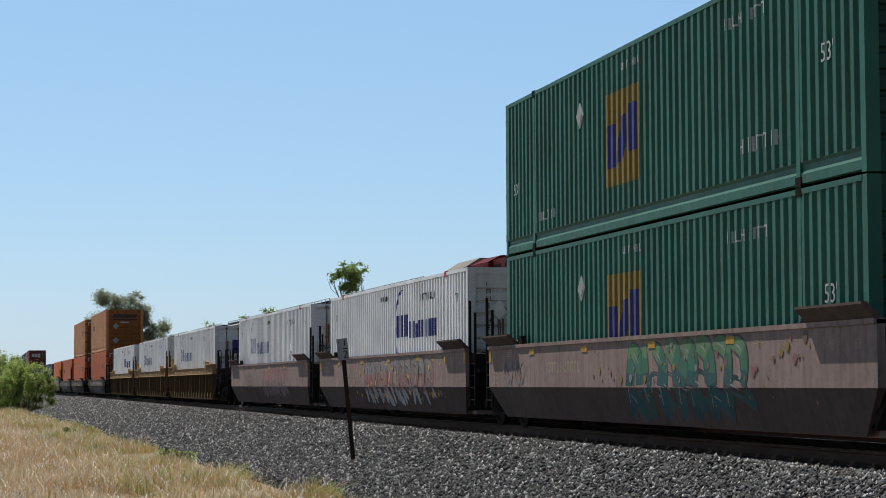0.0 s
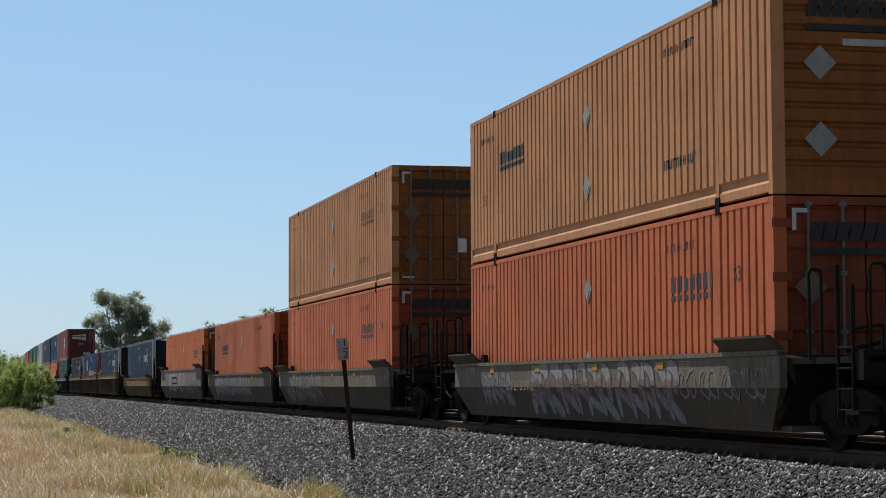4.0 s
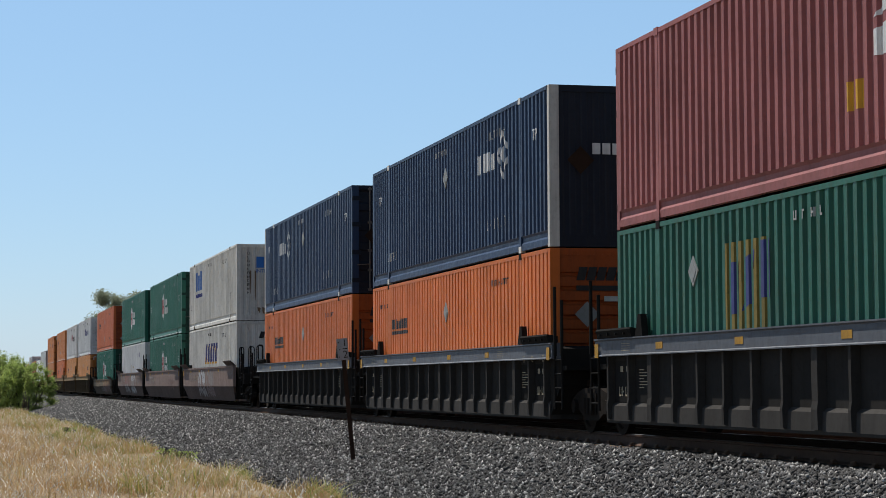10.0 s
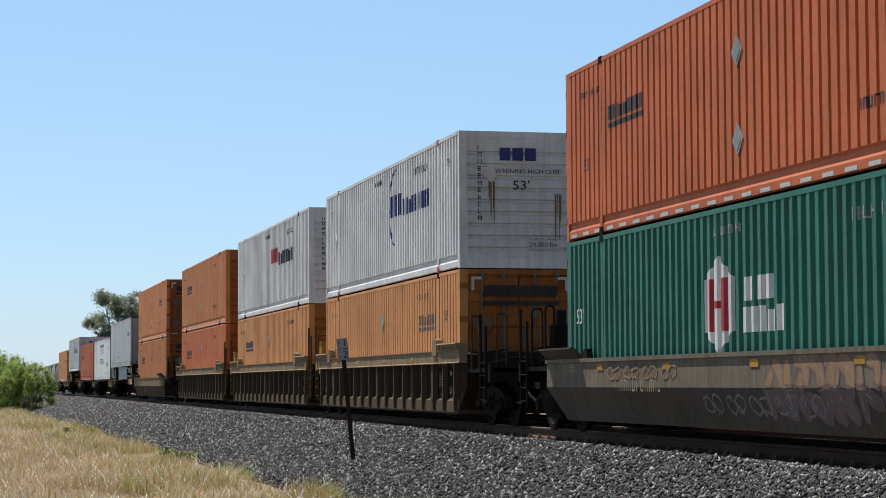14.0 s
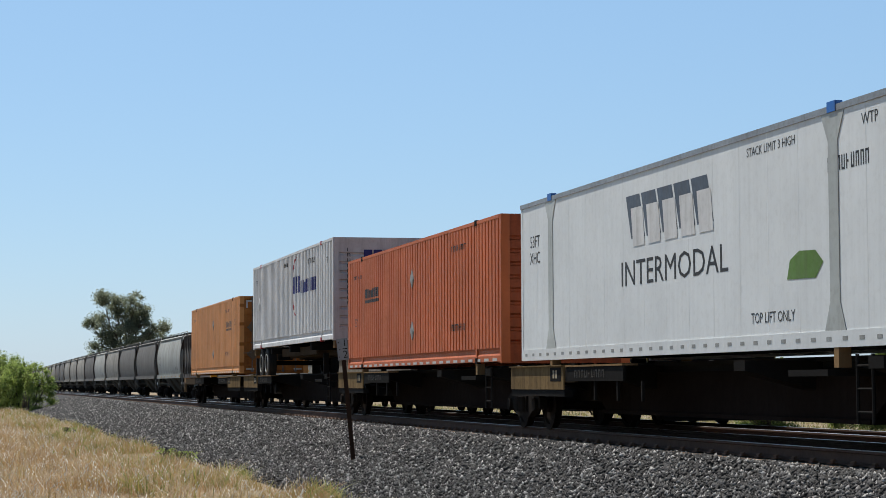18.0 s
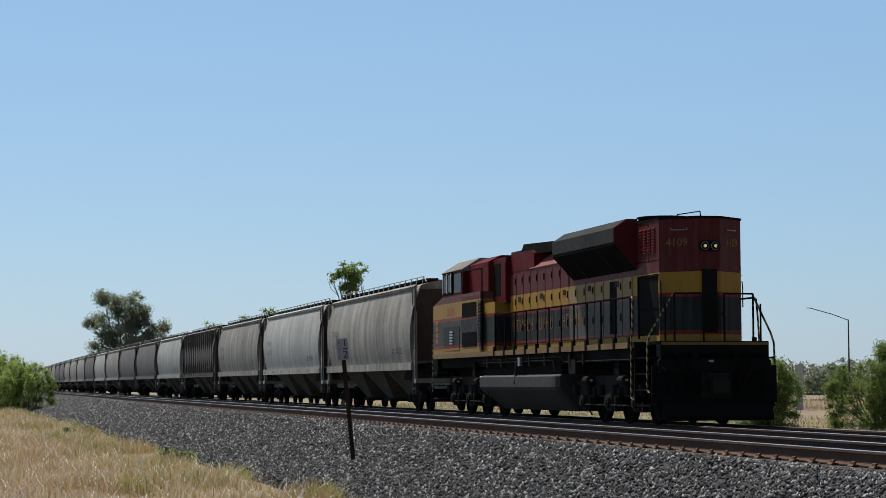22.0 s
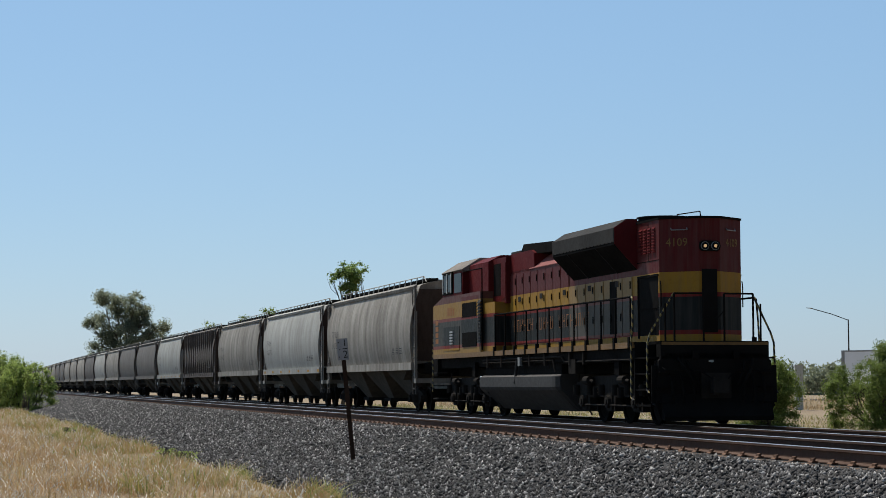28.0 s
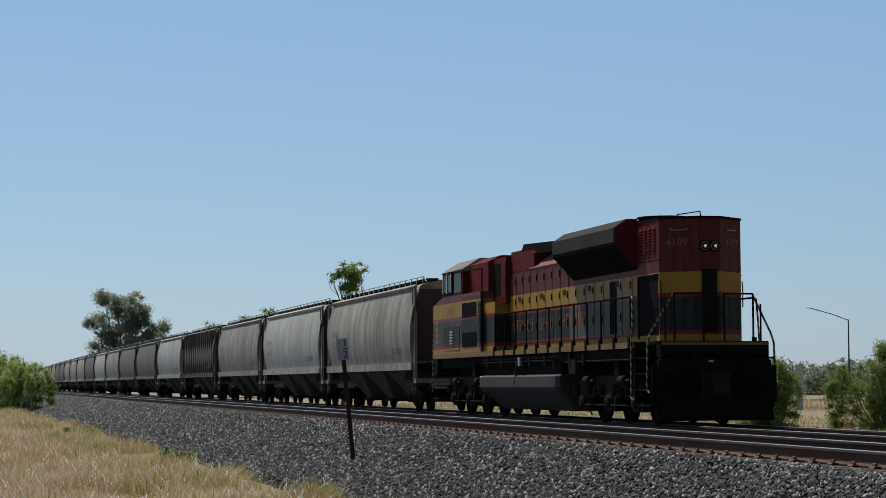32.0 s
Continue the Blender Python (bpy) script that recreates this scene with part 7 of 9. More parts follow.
head = part("headlight_housing", Build().prism([(-0.18, 3.96), (0.18, 3.96), (0.24, 4.00), (0.26, 4.08), (0.24, 4.16), (0.18, 4.20), (-0.18, 4.20), (-0.24, 4.16), (-0.26, 4.08), (-0.24, 4.00)], 10.31, 10.36, "x"), M["loco_black"], loco)
for q in (-1, 1):
    lampb = part("headlight_rim", Build().tube((10.355, q * 0.125, 4.08), (10.375, q * 0.125, 4.08), 0.098, 16), M["placard_dull"], head)
    part("headlight", Build().tube((10.37, q * 0.125, 4.08), (10.39, q * 0.125, 4.08), 0.084, 16), M["glass"], lampb, "round headlight lens")
    part("headlight_bulb", Build().tube((10.39, q * 0.125, 4.08), (10.395, q * 0.125, 4.08), 0.04, 10), M["headlamp"], lampb, "warm glowing bulb")
    part("grab_iron", Build().rod([(9.9, q * 0.78, 4.5), (9.95, q * 0.78, 4.46), (10.2, q * 0.48, 4.46), (10.14, q * 0.48, 4.5)], 0.014), M["steel"], loco)
    part("grab_iron", Build().rod([(9.76, q * 1.0, 3.3), (9.8, q * 1.0, 3.2), (9.8, q * 1.0, 2.7)], 0.014), M["loco_black"], loco)
    wl = words("4109", 0.27, 1.0)
    ln = math.hypot(0.62, 0.74)
    ex, ey = 0.62 / ln, 0.74 / ln
    mx, my = 9.98, q * 0.666
    if q < 0:
        vs = [(mx + v[0] * ex + 0.006, my + v[0] * ey - 0.005, v[2] + 4.17) for v in wl.v]
    else:
        vs = [(mx - v[0] * ex + 0.006, my + v[0] * ey + 0.005, v[2] + 4.17) for v in wl.v]
    part("number", Build().add(vs, wl.f), M["number_yellow"], loco, "yellow road number")

# steps, hoses and jumper sockets on the end
for q in (-1, 1):
    for i in range(3):
        part("pilot_step", Build().box(10.6, 10.72, *sorted((q * 1.02, q * 1.36)), 0.5 + i * 0.34, 0.54 + i * 0.34), M["loco_black"], loco)
    part("cable_socket", Build().box(10.6, 10.68, *sorted((q * 0.42, q * 0.56)), 1.5, 1.68), M["loco_black"], loco)
    part("hose_bundle", Build().rod([(10.62, q * 0.9, 1.5), (10.8, q * 0.8, 1.3), (10.85, q * 0.62, 1.0), (10.78, q * 0.5, 0.75)], 0.035).rod([(10.62, q * 0.7, 1.45), (10.78, q * 0.6, 1.2), (10.8, q * 0.45, 0.9)], 0.03), M["loco_black"], loco)
    part("walkway_chain", Build().rod([(10.55, q * 0.25, 2.6), (10.56, q * 0.12, 2.45), (10.56, 0.0, 2.4)], 0.012), M["loco_black"], loco)

# roof gear
part("exhaust_stack", Build().loft([[(-0.8, -0.5, 4.55), (0.6, -0.5, 4.55), (0.6, 0.5, 4.55), (-0.8, 0.5, 4.55)], [(-0.5, -0.4, 4.82), (0.5, -0.4, 4.82), (0.5, 0.4, 4.82), (-0.5, 0.4, 4.82)]]), M["loco_black"], loco)
grid = part("brake_grid_housing", Build().prism([(-3.4, 4.15), (-0.9, 4.15), (-0.9, 4.62), (-1.2, 4.72), (-3.4, 4.72)], -1.0, 1.0, "y"), M["loco_red"], loco, "dark red brake grid housing")
part("grid_top", Build().prism([(-2.6, 4.7), (-0.85, 4.6), (0.7, 4.56), (0.7, 4.84), (-2.3, 4.95)], -0.92, 0.92, "y"), M["loco_black"], grid, "black grid intake")
part("grid_lip", Build().box(-3.45, -2.4, -0.98, 0.98, 4.72, 4.78), M["loco_grey"], grid)
for x in (4.0, 5.6, 7.2):
    part("roof_fan", shared("roof_fan", lambda: Build().tube((0, 0, 4.76), (0, 0, 4.95), 0.62, 20).tube((0, 0, 4.95), (0, 0, 4.98), 0.66, 20), M["loco_black"]), None, loco, at=pose(x, 0, 0))
part("roof_antenna_rail", Build().rod([(9.0, -0.3, 4.77), (9.02, -0.3, 4.9), (10.0, -0.1, 4.9), (10.05, -0.1, 4.77)], 0.014).box(8.75, 8.95, -0.2, 0.0, 4.77, 4.87), M["loco_black"], loco)

# cab and electrical cabinet
part("cab_body", Build().prism([(-11.25, DECK - 0.05), (-11.25, 3.48), (-9.95, 3.72), (-4.95, 3.72), (-4.95, DECK - 0.05)], -1.54, 1.54, "y"), M["livery_worn"], loco)
part("cab_upper", Build().prism([(-1.52, 3.72), (1.52, 3.72), (1.5, 4.5), (0.95, 4.83), (-0.95, 4.83), (-1.5, 4.5)], -9.95, -7.3, "x"), M["loco_red"], loco)
part("cab_roof", Build().prism([(-1.55, 4.5), (-0.97, 4.86), (0.97, 4.86), (1.55, 4.5), (1.5, 4.46), (-1.5, 4.46)], -10.05, -7.2, "x"), M["cab_roof"], loco, "dusty grey cab roof")
part("cabinet_hood", Build().prism([(-1.3, 3.72), (1.3, 3.72), (1.3, 4.6), (0.9, 4.8), (-0.9, 4.8), (-1.3, 4.6)], -7.3, -4.9, "x"), M["loco_red"], loco)
filt = part("inertial_filter", Build().box(-4.9, -3.4, -1.15, 1.15, 3.3, 4.66), M["loco_red"], loco, "dark red air filter compartment")
for q in (-1, 1):
    part("filter_opening", Build().box(-4.82, -4.0, *sorted((q * 1.15, q * 1.156)), 3.55, 4.5), M["loco_black"], filt, "dark louvred opening")
    part("filter_door", Build().box(-3.92, -3.45, *sorted((q * 1.15, q * 1.165)), 3.45, 4.5), M["loco_red"], filt)
part("cabinet_lower", Build().box(-4.95, -3.6, -1.45, 1.45, DECK, 3.35), M["livery"], loco)
for q in (-1, 1):
    fr = part("cab_window", Build().box(-9.75, -8.55, *sorted((q * 1.5, q * 1.56)), 3.78, 4.48), M["loco_black"], loco, "dark cab side window with pale sashes")
    part("pane", Build().box(-9.62, -9.2, *sorted((q * 1.56, q * 1.565)), 3.86, 4.4).box(-9.1, -8.68, *sorted((q * 1.56, q * 1.565)), 3.86, 4.4), M["glass"], fr)
    for xs in (-9.68, -9.15, -8.62):
        part("sash", Build().box(xs - 0.035, xs + 0.035, *sorted((q * 1.56, q * 1.585)), 3.82, 4.44), M["placard"], fr, "pale window sash")
    part("rear_cab_window", Build().box(-8.35, -7.4, *sorted((q * 1.51, q * 1.53)), 3.8, 4.4), M["glass"], loco)
    for z0 in (2.08, 2.99):
        g = part("vent_grille", Build().box(-7.2, -5.4, *sorted((q * 1.54, q * 1.556)), z0, z0 + 0.44), M["loco_black"], loco, "black mesh ventilation grille")
    part("grille_panel", Build().box(-7.35, -5.2, *sorted((q * 1.54, q * 1.547)), 2.2, 3.62), M["livery"], loco)
    for i in range(13):
        part("louvre_slat", shared(f"slat{q}", lambda q=q: Build().prism([(q * 1.54, 0.0), (q * 1.6, -0.04), (q * 1.54, 0.05)], -0.2, 0.2, "x"), M["loco_grey"]), None, loco, at=pose(-4.95 - 0.05, 0, 2.2 + i * 0.1))
    part("side_door_panel", Build().box(-9.75, -7.6, *sorted((q * 1.54, q * 1.552)), 2.0, 2.75), M["livery"], loco)
    for i in range(5):
        part("small_louvre", shared(f"sl{q}", lambda q=q: Build().box(-0.2, 0.2, *sorted((q * 1.55, q * 1.58)), -0.025, 0.025), M["trailer"]), None, loco, at=pose(-8.6, 0, 2.22 + i * 0.09))
    part("cab_handrail", Build().rod([(-4.9, q * 1.5, 1.95), (-4.9, q * 1.5, 4.4), (-7.2, q * 1.52, 4.42)], 0.02), M["loco_black"], loco)
    part("front_stair_rail", Build().rod([(-11.35, q * 1.5, 2.6), (-11.45, q * 1.52, 1.9), (-11.45, q * 1.52, 0.7)], 0.024), M["rail_stripe"], loco)
    for i in range(3):
        part("front_step", Build().box(-11.45, -10.9, *sorted((q * 1.15, q * 1.5)), 0.45 + i * 0.42, 0.49 + i * 0.42), M["loco_grey"], loco)
    if q > 0:
        continue
    tagged(part("lettering_bar", Build().add(*side_flat([rect(-10.9, -10.5, 2.25 + i * 0.2, 2.4 + i * 0.2) for i in range(4)], q, 1.545)), M["loco_letter"], loco, "vertical row of orange block lettering"), kind="stuff")
    tagged(part("lettering_bar", Build().add(*side_flat(bars(-9.2, -8.2, 3.1, 3.36, 4, 0.3, 3), q, 1.545)), M["loco_letter"], loco, "faded road number bars"), kind="stuff")
part("front_platform", Build().box(-12.0, -11.2, -1.4, 1.4, 1.2, 1.86), M["loco_black"], loco)

# tank, trucks and air gear
part("fuel_tank", Build().loft([[(x, -0.95 * k, 0.22), (x, -1.52 * k, 0.78), (x, -1.56 * k, 0.86), (x, -1.56 * k, 1.14), (x, -1.4, 1.2), (x, 1.4, 1.2), (x, 1.56 * k, 1.14), (x, 1.56 * k, 0.86), (x, 1.52 * k, 0.78), (x, 0.95 * k, 0.22)] for x, k in ((-5.1, 0.96), (-5.0, 1.0), (2.7, 1.0), (2.95, 0.985), (3.1, 0.93))]), M["tank_grey"], loco, "grey fuel tank with sloped lower side")
part("tank_top", Build().box(-5.05, 2.9, -1.35, 1.35, 1.2, 1.45), M["loco_black"], loco)
for q in (-1, 1):
    part("fuel_filler", Build().rod([(-1.0, q * 1.5, 1.6), (-1.05, q * 1.53, 1.05), (-1.05, q * 1.56, 0.95)], 0.04), M["loco_grey"], loco)
    part("air_reservoir", Build().tube((-4.6, q * 1.2, 1.5), (-1.6, q * 1.2, 1.5), 0.2, 14), M["loco_black"], loco)
for q in (-1, 1):
    part("air_pipe", Build().rod([(-4.8, q * 1.5, 1.64), (3.4, q * 1.5, 1.64), (3.6, q * 1.48, 1.5), (9.0, q * 1.48, 1.5)], 0.03).rod([(-4.8, q * 1.5, 1.56), (2.6, q * 1.5, 1.56), (2.8, q * 1.5, 1.25)], 0.022), M["truck_grime"], loco)
    for x in (-4.2, -2.6, 0.4, 1.9, 4.2, 5.4):
        part("pipe_bracket", shared(f"bracket{q}", lambda q=q: Build().box(-0.05, 0.05, *sorted((q * 1.44, q * 1.54)), 1.42, 1.74), M["truck_grime"]), None, loco, at=pose(x, 0, 0))
    part("equipment_box", Build().box(4.1, 4.7, *sorted((q * 1.3, q * 1.52)), 1.2, 1.56), M["truck_grime"], loco)
    part("side_socket", Build().box(-0.62, -0.42, *sorted((q * 1.5, q * 1.58)), 1.44, 1.68), M["placard_dull"], loco, "pale fuel gauge plate")
LWHEEL = wheel_mesh(0.51).mesh("wheel", M["loco_black"])
for cx in (-7.1, 6.9):
    t = part("truck", Build().box(cx - 2.6, cx + 2.6, -0.9, 0.9, 0.75, 1.05), M["loco_black"], loco, "black three-axle truck")
    for q in (-1, 1):
        prof = [(-2.75, 0.98), (-2.75, 0.7), (-2.48, 0.62)]
        for dx in (-2.05, 0.0, 2.05):
            prof += [(dx - 0.38, 0.62), (dx - 0.34, 0.3), (dx - 0.2, 0.27), (dx + 0.2, 0.27), (dx + 0.34, 0.3), (dx + 0.38, 0.62)]
        prof += [(2.48, 0.62), (2.75, 0.7), (2.75, 0.98), (1.0, 1.14), (-1.0, 1.14)]
        fr = Build().prism([(cx + u, z) for u, z in prof], *sorted((q * 1.12, q * 1.3)), "y")
        part("side_frame", fr, M["truck_grime"], t)
        for i, dx in enumerate((-2.05, 0.0, 2.05)):
            part("wheel", LWHEEL, None, t, at=pose(cx + dx, q * 0.76, 0.51, 0, 0, 0 if q < 0 else 180))
            part("axle_box", shared("axle_box", lambda: Build().box(-0.19, 0.19, -0.12, 0.12, -0.2, 0.2).tube((0, -0.2, 0), (0, 0.2, 0), 0.15, 14).tube((0, -0.23, 0), (0, 0.23, 0), 0.08, 10), M["truck_grime"]), None, t, at=pose(cx + dx, q * 1.22, 0.51))
        for dx in (-1.45, 1.35):
            part("brake_cylinder", shared("brake_cyl", lambda: Build().tube((-0.2, 0, 0), (0.2, 0, 0), 0.11, 12).tube((0.2, 0, 0), (0.45, 0, -0.03), 0.04, 8), M["truck_grime"]), None, t, at=pose(cx + dx, q * 1.42, 1.02))
            part("spring", shared("coil", lambda: Build().tube((0, 0, 0.6), (0, 0, 0.85), 0.13, 10), M["loco_black"]), None, t, at=pose(cx + dx * 0.7, q * 1.3, 0))
        for dx in (-2.6, -1.5, -0.55, 0.55, 1.5, 2.6):
            part("coil_spring", shared("coil_spring", lambda: Build().tube((0, 0, 0), (0, 0, 0.26), 0.085, 10).tube((0, 0, 0.05), (0, 0, 0.08), 0.1, 10).tube((0, 0, 0.13), (0, 0, 0.16), 0.1, 10).tube((0, 0, 0.2), (0, 0, 0.23), 0.1, 10), M["truck_grime"]), None, t, at=pose(cx + dx, q * 1.36, 0.66))
        part("brake_rod", Build().rod([(cx - 2.5, q * 1.36, 0.42), (cx + 2.5, q * 1.36, 0.42)], 0.025), M["truck_grime"], t)
        part("sand_pipe", Build().rod([(cx + 2.75, q * 1.25, 1.3), (cx + 2.7, q * 1.3, 0.7), (cx + 2.62, q * 0.95, 0.15)], 0.025).rod([(cx - 2.75, q * 1.25, 1.3), (cx - 2.7, q * 1.3, 0.7), (cx - 2.62, q * 0.95, 0.15)], 0.025), M["truck_grime"], t)
        part("damper", Build().box(cx - 0.2 + 1.0, cx + 0.15 + 1.0, *sorted((q * 1.38, q * 1.46)), 1.15, 1.6), M["loco_black"], t)
    part("traction_motor", Build().box(cx - 2.4, cx + 2.4, -0.6, 0.6, 0.25, 0.75), M["loco_black"], t)

# ---------------------------------------------------------------- plants, post and street lamp
def leaf_material(name, dark, mid_, light, through=0.25):
    m, nt, bs = nodes_of(name)
    g = nt.nodes.new("ShaderNodeNewGeometry")
    col = ramp(nt, g.outputs["Random Per Island"], [(0.0, dark), (0.55, mid_), (1.0, light)])
    big = noise_node(nt, g.outputs["Position"], 0.6, 3)
    col = mix(nt, ramp(nt, big, [(0.35, (0, 0, 0)), (0.75, (0.5, 0.5, 0.5))]), col, light)
    nt.links.new(col, bs.inputs["Base Color"])
    bs.inputs["Roughness"].default_value = 0.6
    tr = nt.nodes.new("ShaderNodeBsdfTranslucent")
    nt.links.new(col, tr.inputs["Color"])
    ms = nt.nodes.new("ShaderNodeMixShader")
    ms.inputs[0].default_value = through
    nt.links.new(bs.outputs[0], ms.inputs[1])
    nt.links.new(tr.outputs[0], ms.inputs[2])
    nt.links.new(ms.outputs[0], nt.nodes["Material Output"].inputs["Surface"])
    return m


def quick_mesh(name, v, f, mat):
    """A mesh from arrays of vertices and of equally sided faces."""
    me = bpy.data.meshes.new(name)
    k = f.shape[1]
    me.vertices.add(len(v))
    me.vertices.foreach_set("co", np.ascontiguousarray(v, dtype=np.float32).ravel())
    me.loops.add(f.size)
    me.loops.foreach_set("vertex_index", f.ravel().astype(np.int32))
    me.polygons.add(len(f))
    me.polygons.foreach_set("loop_start", np.arange(0, f.size, k, dtype=np.int32))
    me.update(calc_edges=True)
    me.materials.append(mat)
    return me


def leaves(rng, centres, radii, n, size, flat=0.75):
    """Leaf blades scattered in and on clumps: kite-shaped, each folded a little."""
    which = rng.choice(len(centres), n, p=np.array(radii) ** 2 / np.sum(np.array(radii) ** 2))
    d = rng.normal(size=(n, 3))
    d /= np.linalg.norm(d, axis=1)[:, None]
    r = np.array(radii)[which] * np.minimum(np.abs(rng.normal(size=n)) * 0.66, 1.15)
    c = np.array(centres)[which] + d * r[:, None] * np.array((1, 1, flat))
    a = rng.normal(size=(n, 3))
    a /= np.linalg.norm(a, axis=1)[:, None]
    b = np.cross(a, rng.normal(size=(n, 3)))
    b /= np.linalg.norm(b, axis=1)[:, None] + 1e-9
    s = size * (0.6 + 0.8 * rng.random(n))[:, None]
    v = np.stack([c - a * s, c + b * s * 0.5, c + a * s, c - b * s * 0.5 + np.cross(a, b) * s * 0.25], 1).reshape(-1, 3)
    f = np.arange(4 * n).reshape(n, 4)
    return v, f


M["bark"] = paint("grey-brown bark", (0.1, 0.088, 0.07), 0.9, amount=0.5)
# distance haze is mixed into these leaf colours
M["leaf_gum"] = leaf_material("haze-paled grey-green leaves", (0.16, 0.19, 0.125), (0.24, 0.275, 0.185), (0.34, 0.37, 0.26), 0.55)
M["leaf_young"] = leaf_material("glossy young leaves", (0.1, 0.16, 0.045), (0.18, 0.27, 0.075), (0.3, 0.4, 0.13), 0.55)
M["leaf_bright"] = leaf_material("fresh green leaves", (0.15, 0.21, 0.05), (0.28, 0.37, 0.095), (0.43, 0.52, 0.16), 0.55)
M["leaf_bush"] = leaf_material("green bush leaves", (0.08, 0.12, 0.024), (0.145, 0.21, 0.044), (0.26, 0.33, 0.09), 0.5)


def limb(b, p, q, r0, r1, rng, bends=3):
    p, q = np.array(p, float), np.array(q, float)
    pts = [p + (q - p) * i / bends + (rng.normal(size=3) * 0.05 * np.linalg.norm(q - p) if 0 < i < bends else 0) for i in range(bends + 1)]
    for i in range(bends):
        b.tube(pts[i], pts[i + 1], r0 + (r1 - r0) * i / bends, 7, r0 + (r1 - r0) * (i + 1) / bends)
    return pts


def tree(name, label, at, height, trunk_r, clumps, n_leaf, leaf, mat, seed, lean=(0, 0), category="tree", flat=0.75, twigs=2):
    """clumps: (dx, dy, z share of height, radius). Limbs run from the trunk to each clump."""
    rng = np.random.default_rng(seed)
    t = thing(name, label, category, m=pose(*at))
    b = Build()
    fork = np.array((lean[0] * 0.4, lean[1] * 0.4, height * 0.38))
    limb(b, (0, 0, -0.3), fork, trunk_r, trunk_r * 0.7, rng, 4)
    centres, radii = [], []
    for dx, dy, z, r in clumps:
        c = np.array((dx, dy, z * height))
        pts = limb(b, fork * (0.55 + 0.45 * rng.random()), c, trunk_r * 0.5, trunk_r * 0.1, rng, 4)
        for k in range(twigs):
            limb(b, pts[-2], c + rng.normal(size=3) * r * 0.5, trunk_r * 0.14, trunk_r * 0.04, rng, 2)
        for k in range(7):
            off = rng.normal(size=3) * r * 0.5
            centres.append(c + off * np.array((1, 1, flat)))
            radii.append(r * (0.4 + 0.45 * rng.random()))
    part("trunk", b, M["bark"], t)
    v, f = leaves(rng, centres, radii, n_leaf, leaf, flat)
    crown = new("crown", quick_mesh("crown", v, f, M[mat]))
    crown.parent = t
    return t


# the grey-green tree behind the hoppers
tree("tree", "tall dull green gum tree with an open uneven crown", (-49.5, 318.0, -1.2), 15.6, 0.4,
     [(-3.6, 0, 0.78, 1.7), (-5.2, 0.5, 0.74, 1.0), (-2.6, -1, 0.92, 1.8), (-0.2, 0.8, 0.96, 1.9), (2.2, -0.4, 0.94, 1.7), (3.4, 0.3, 0.84, 1.3), (0.6, 1, 0.8, 2.0), (-1.2, -1, 0.68, 2.0), (1.0, 0.4, 0.6, 2.2), (-3.6, 0.6, 0.52, 1.6), (-2.0, -0.4, 0.45, 2.0), (4.3, 0.4, 0.62, 1.7), (5.4, -0.3, 0.7, 1.5), (6.0, 0, 0.6, 1.2), (2.8, 0.4, 0.5, 2.0), (-4.6, 0, 0.4, 1.2), (0.4, 0, 0.4, 2.2), (3.6, 0, 0.38, 1.8), (-0.6, 0, 0.86, 1.6), (1.8, 0, 0.72, 1.8), (-2.6, 0, 0.62, 1.6), (3.2, 0, 0.74, 1.3), (0, 0, 0.52, 1.8)],
     70000, 0.125, "leaf_gum", 5, twigs=4)
# the sparse young tree
tree("tree", "sparse young tree with bright leaves and bare twigs", (-6.05, 130.0, -1.2), 9.8, 0.16,
     [(0.4, 0, 0.95, 0.58), (-0.2, 0, 0.94, 0.48), (-0.95, 0.1, 0.885, 0.3), (0.3, 0.1, 0.885, 0.6), (-0.1, 0, 0.84, 0.46), (0.85, 0, 0.93, 0.4), (0.1, 0, 0.915, 0.58), (-0.55, 0, 0.905, 0.32), (0.6, 0, 0.89, 0.5), (0.35, 0, 0.82, 0.42), (0.2, 0, 0.77, 0.3)],
     8200, 0.066, "leaf_young", 8, lean=(0.1, 0), twigs=3)
for x, y, h, seed, n in ((-38.2, 400.0, 15.7, 21, 1800), (-33.4, 390.0, 16.6, 22, 2200), (-47.0, 420.0, 14.8, 23, 1600)):
    tree("tree", "distant green tree behind the hoppers", (x, y, -1.2), h, 0.25, [(0, 0, 0.92, 1.3), (1.4, 0, 0.84, 1.4), (-1.5, 0, 0.82, 1.3), (0.4, 0, 0.7, 1.8)], n, 0.16, "leaf_bush", seed)


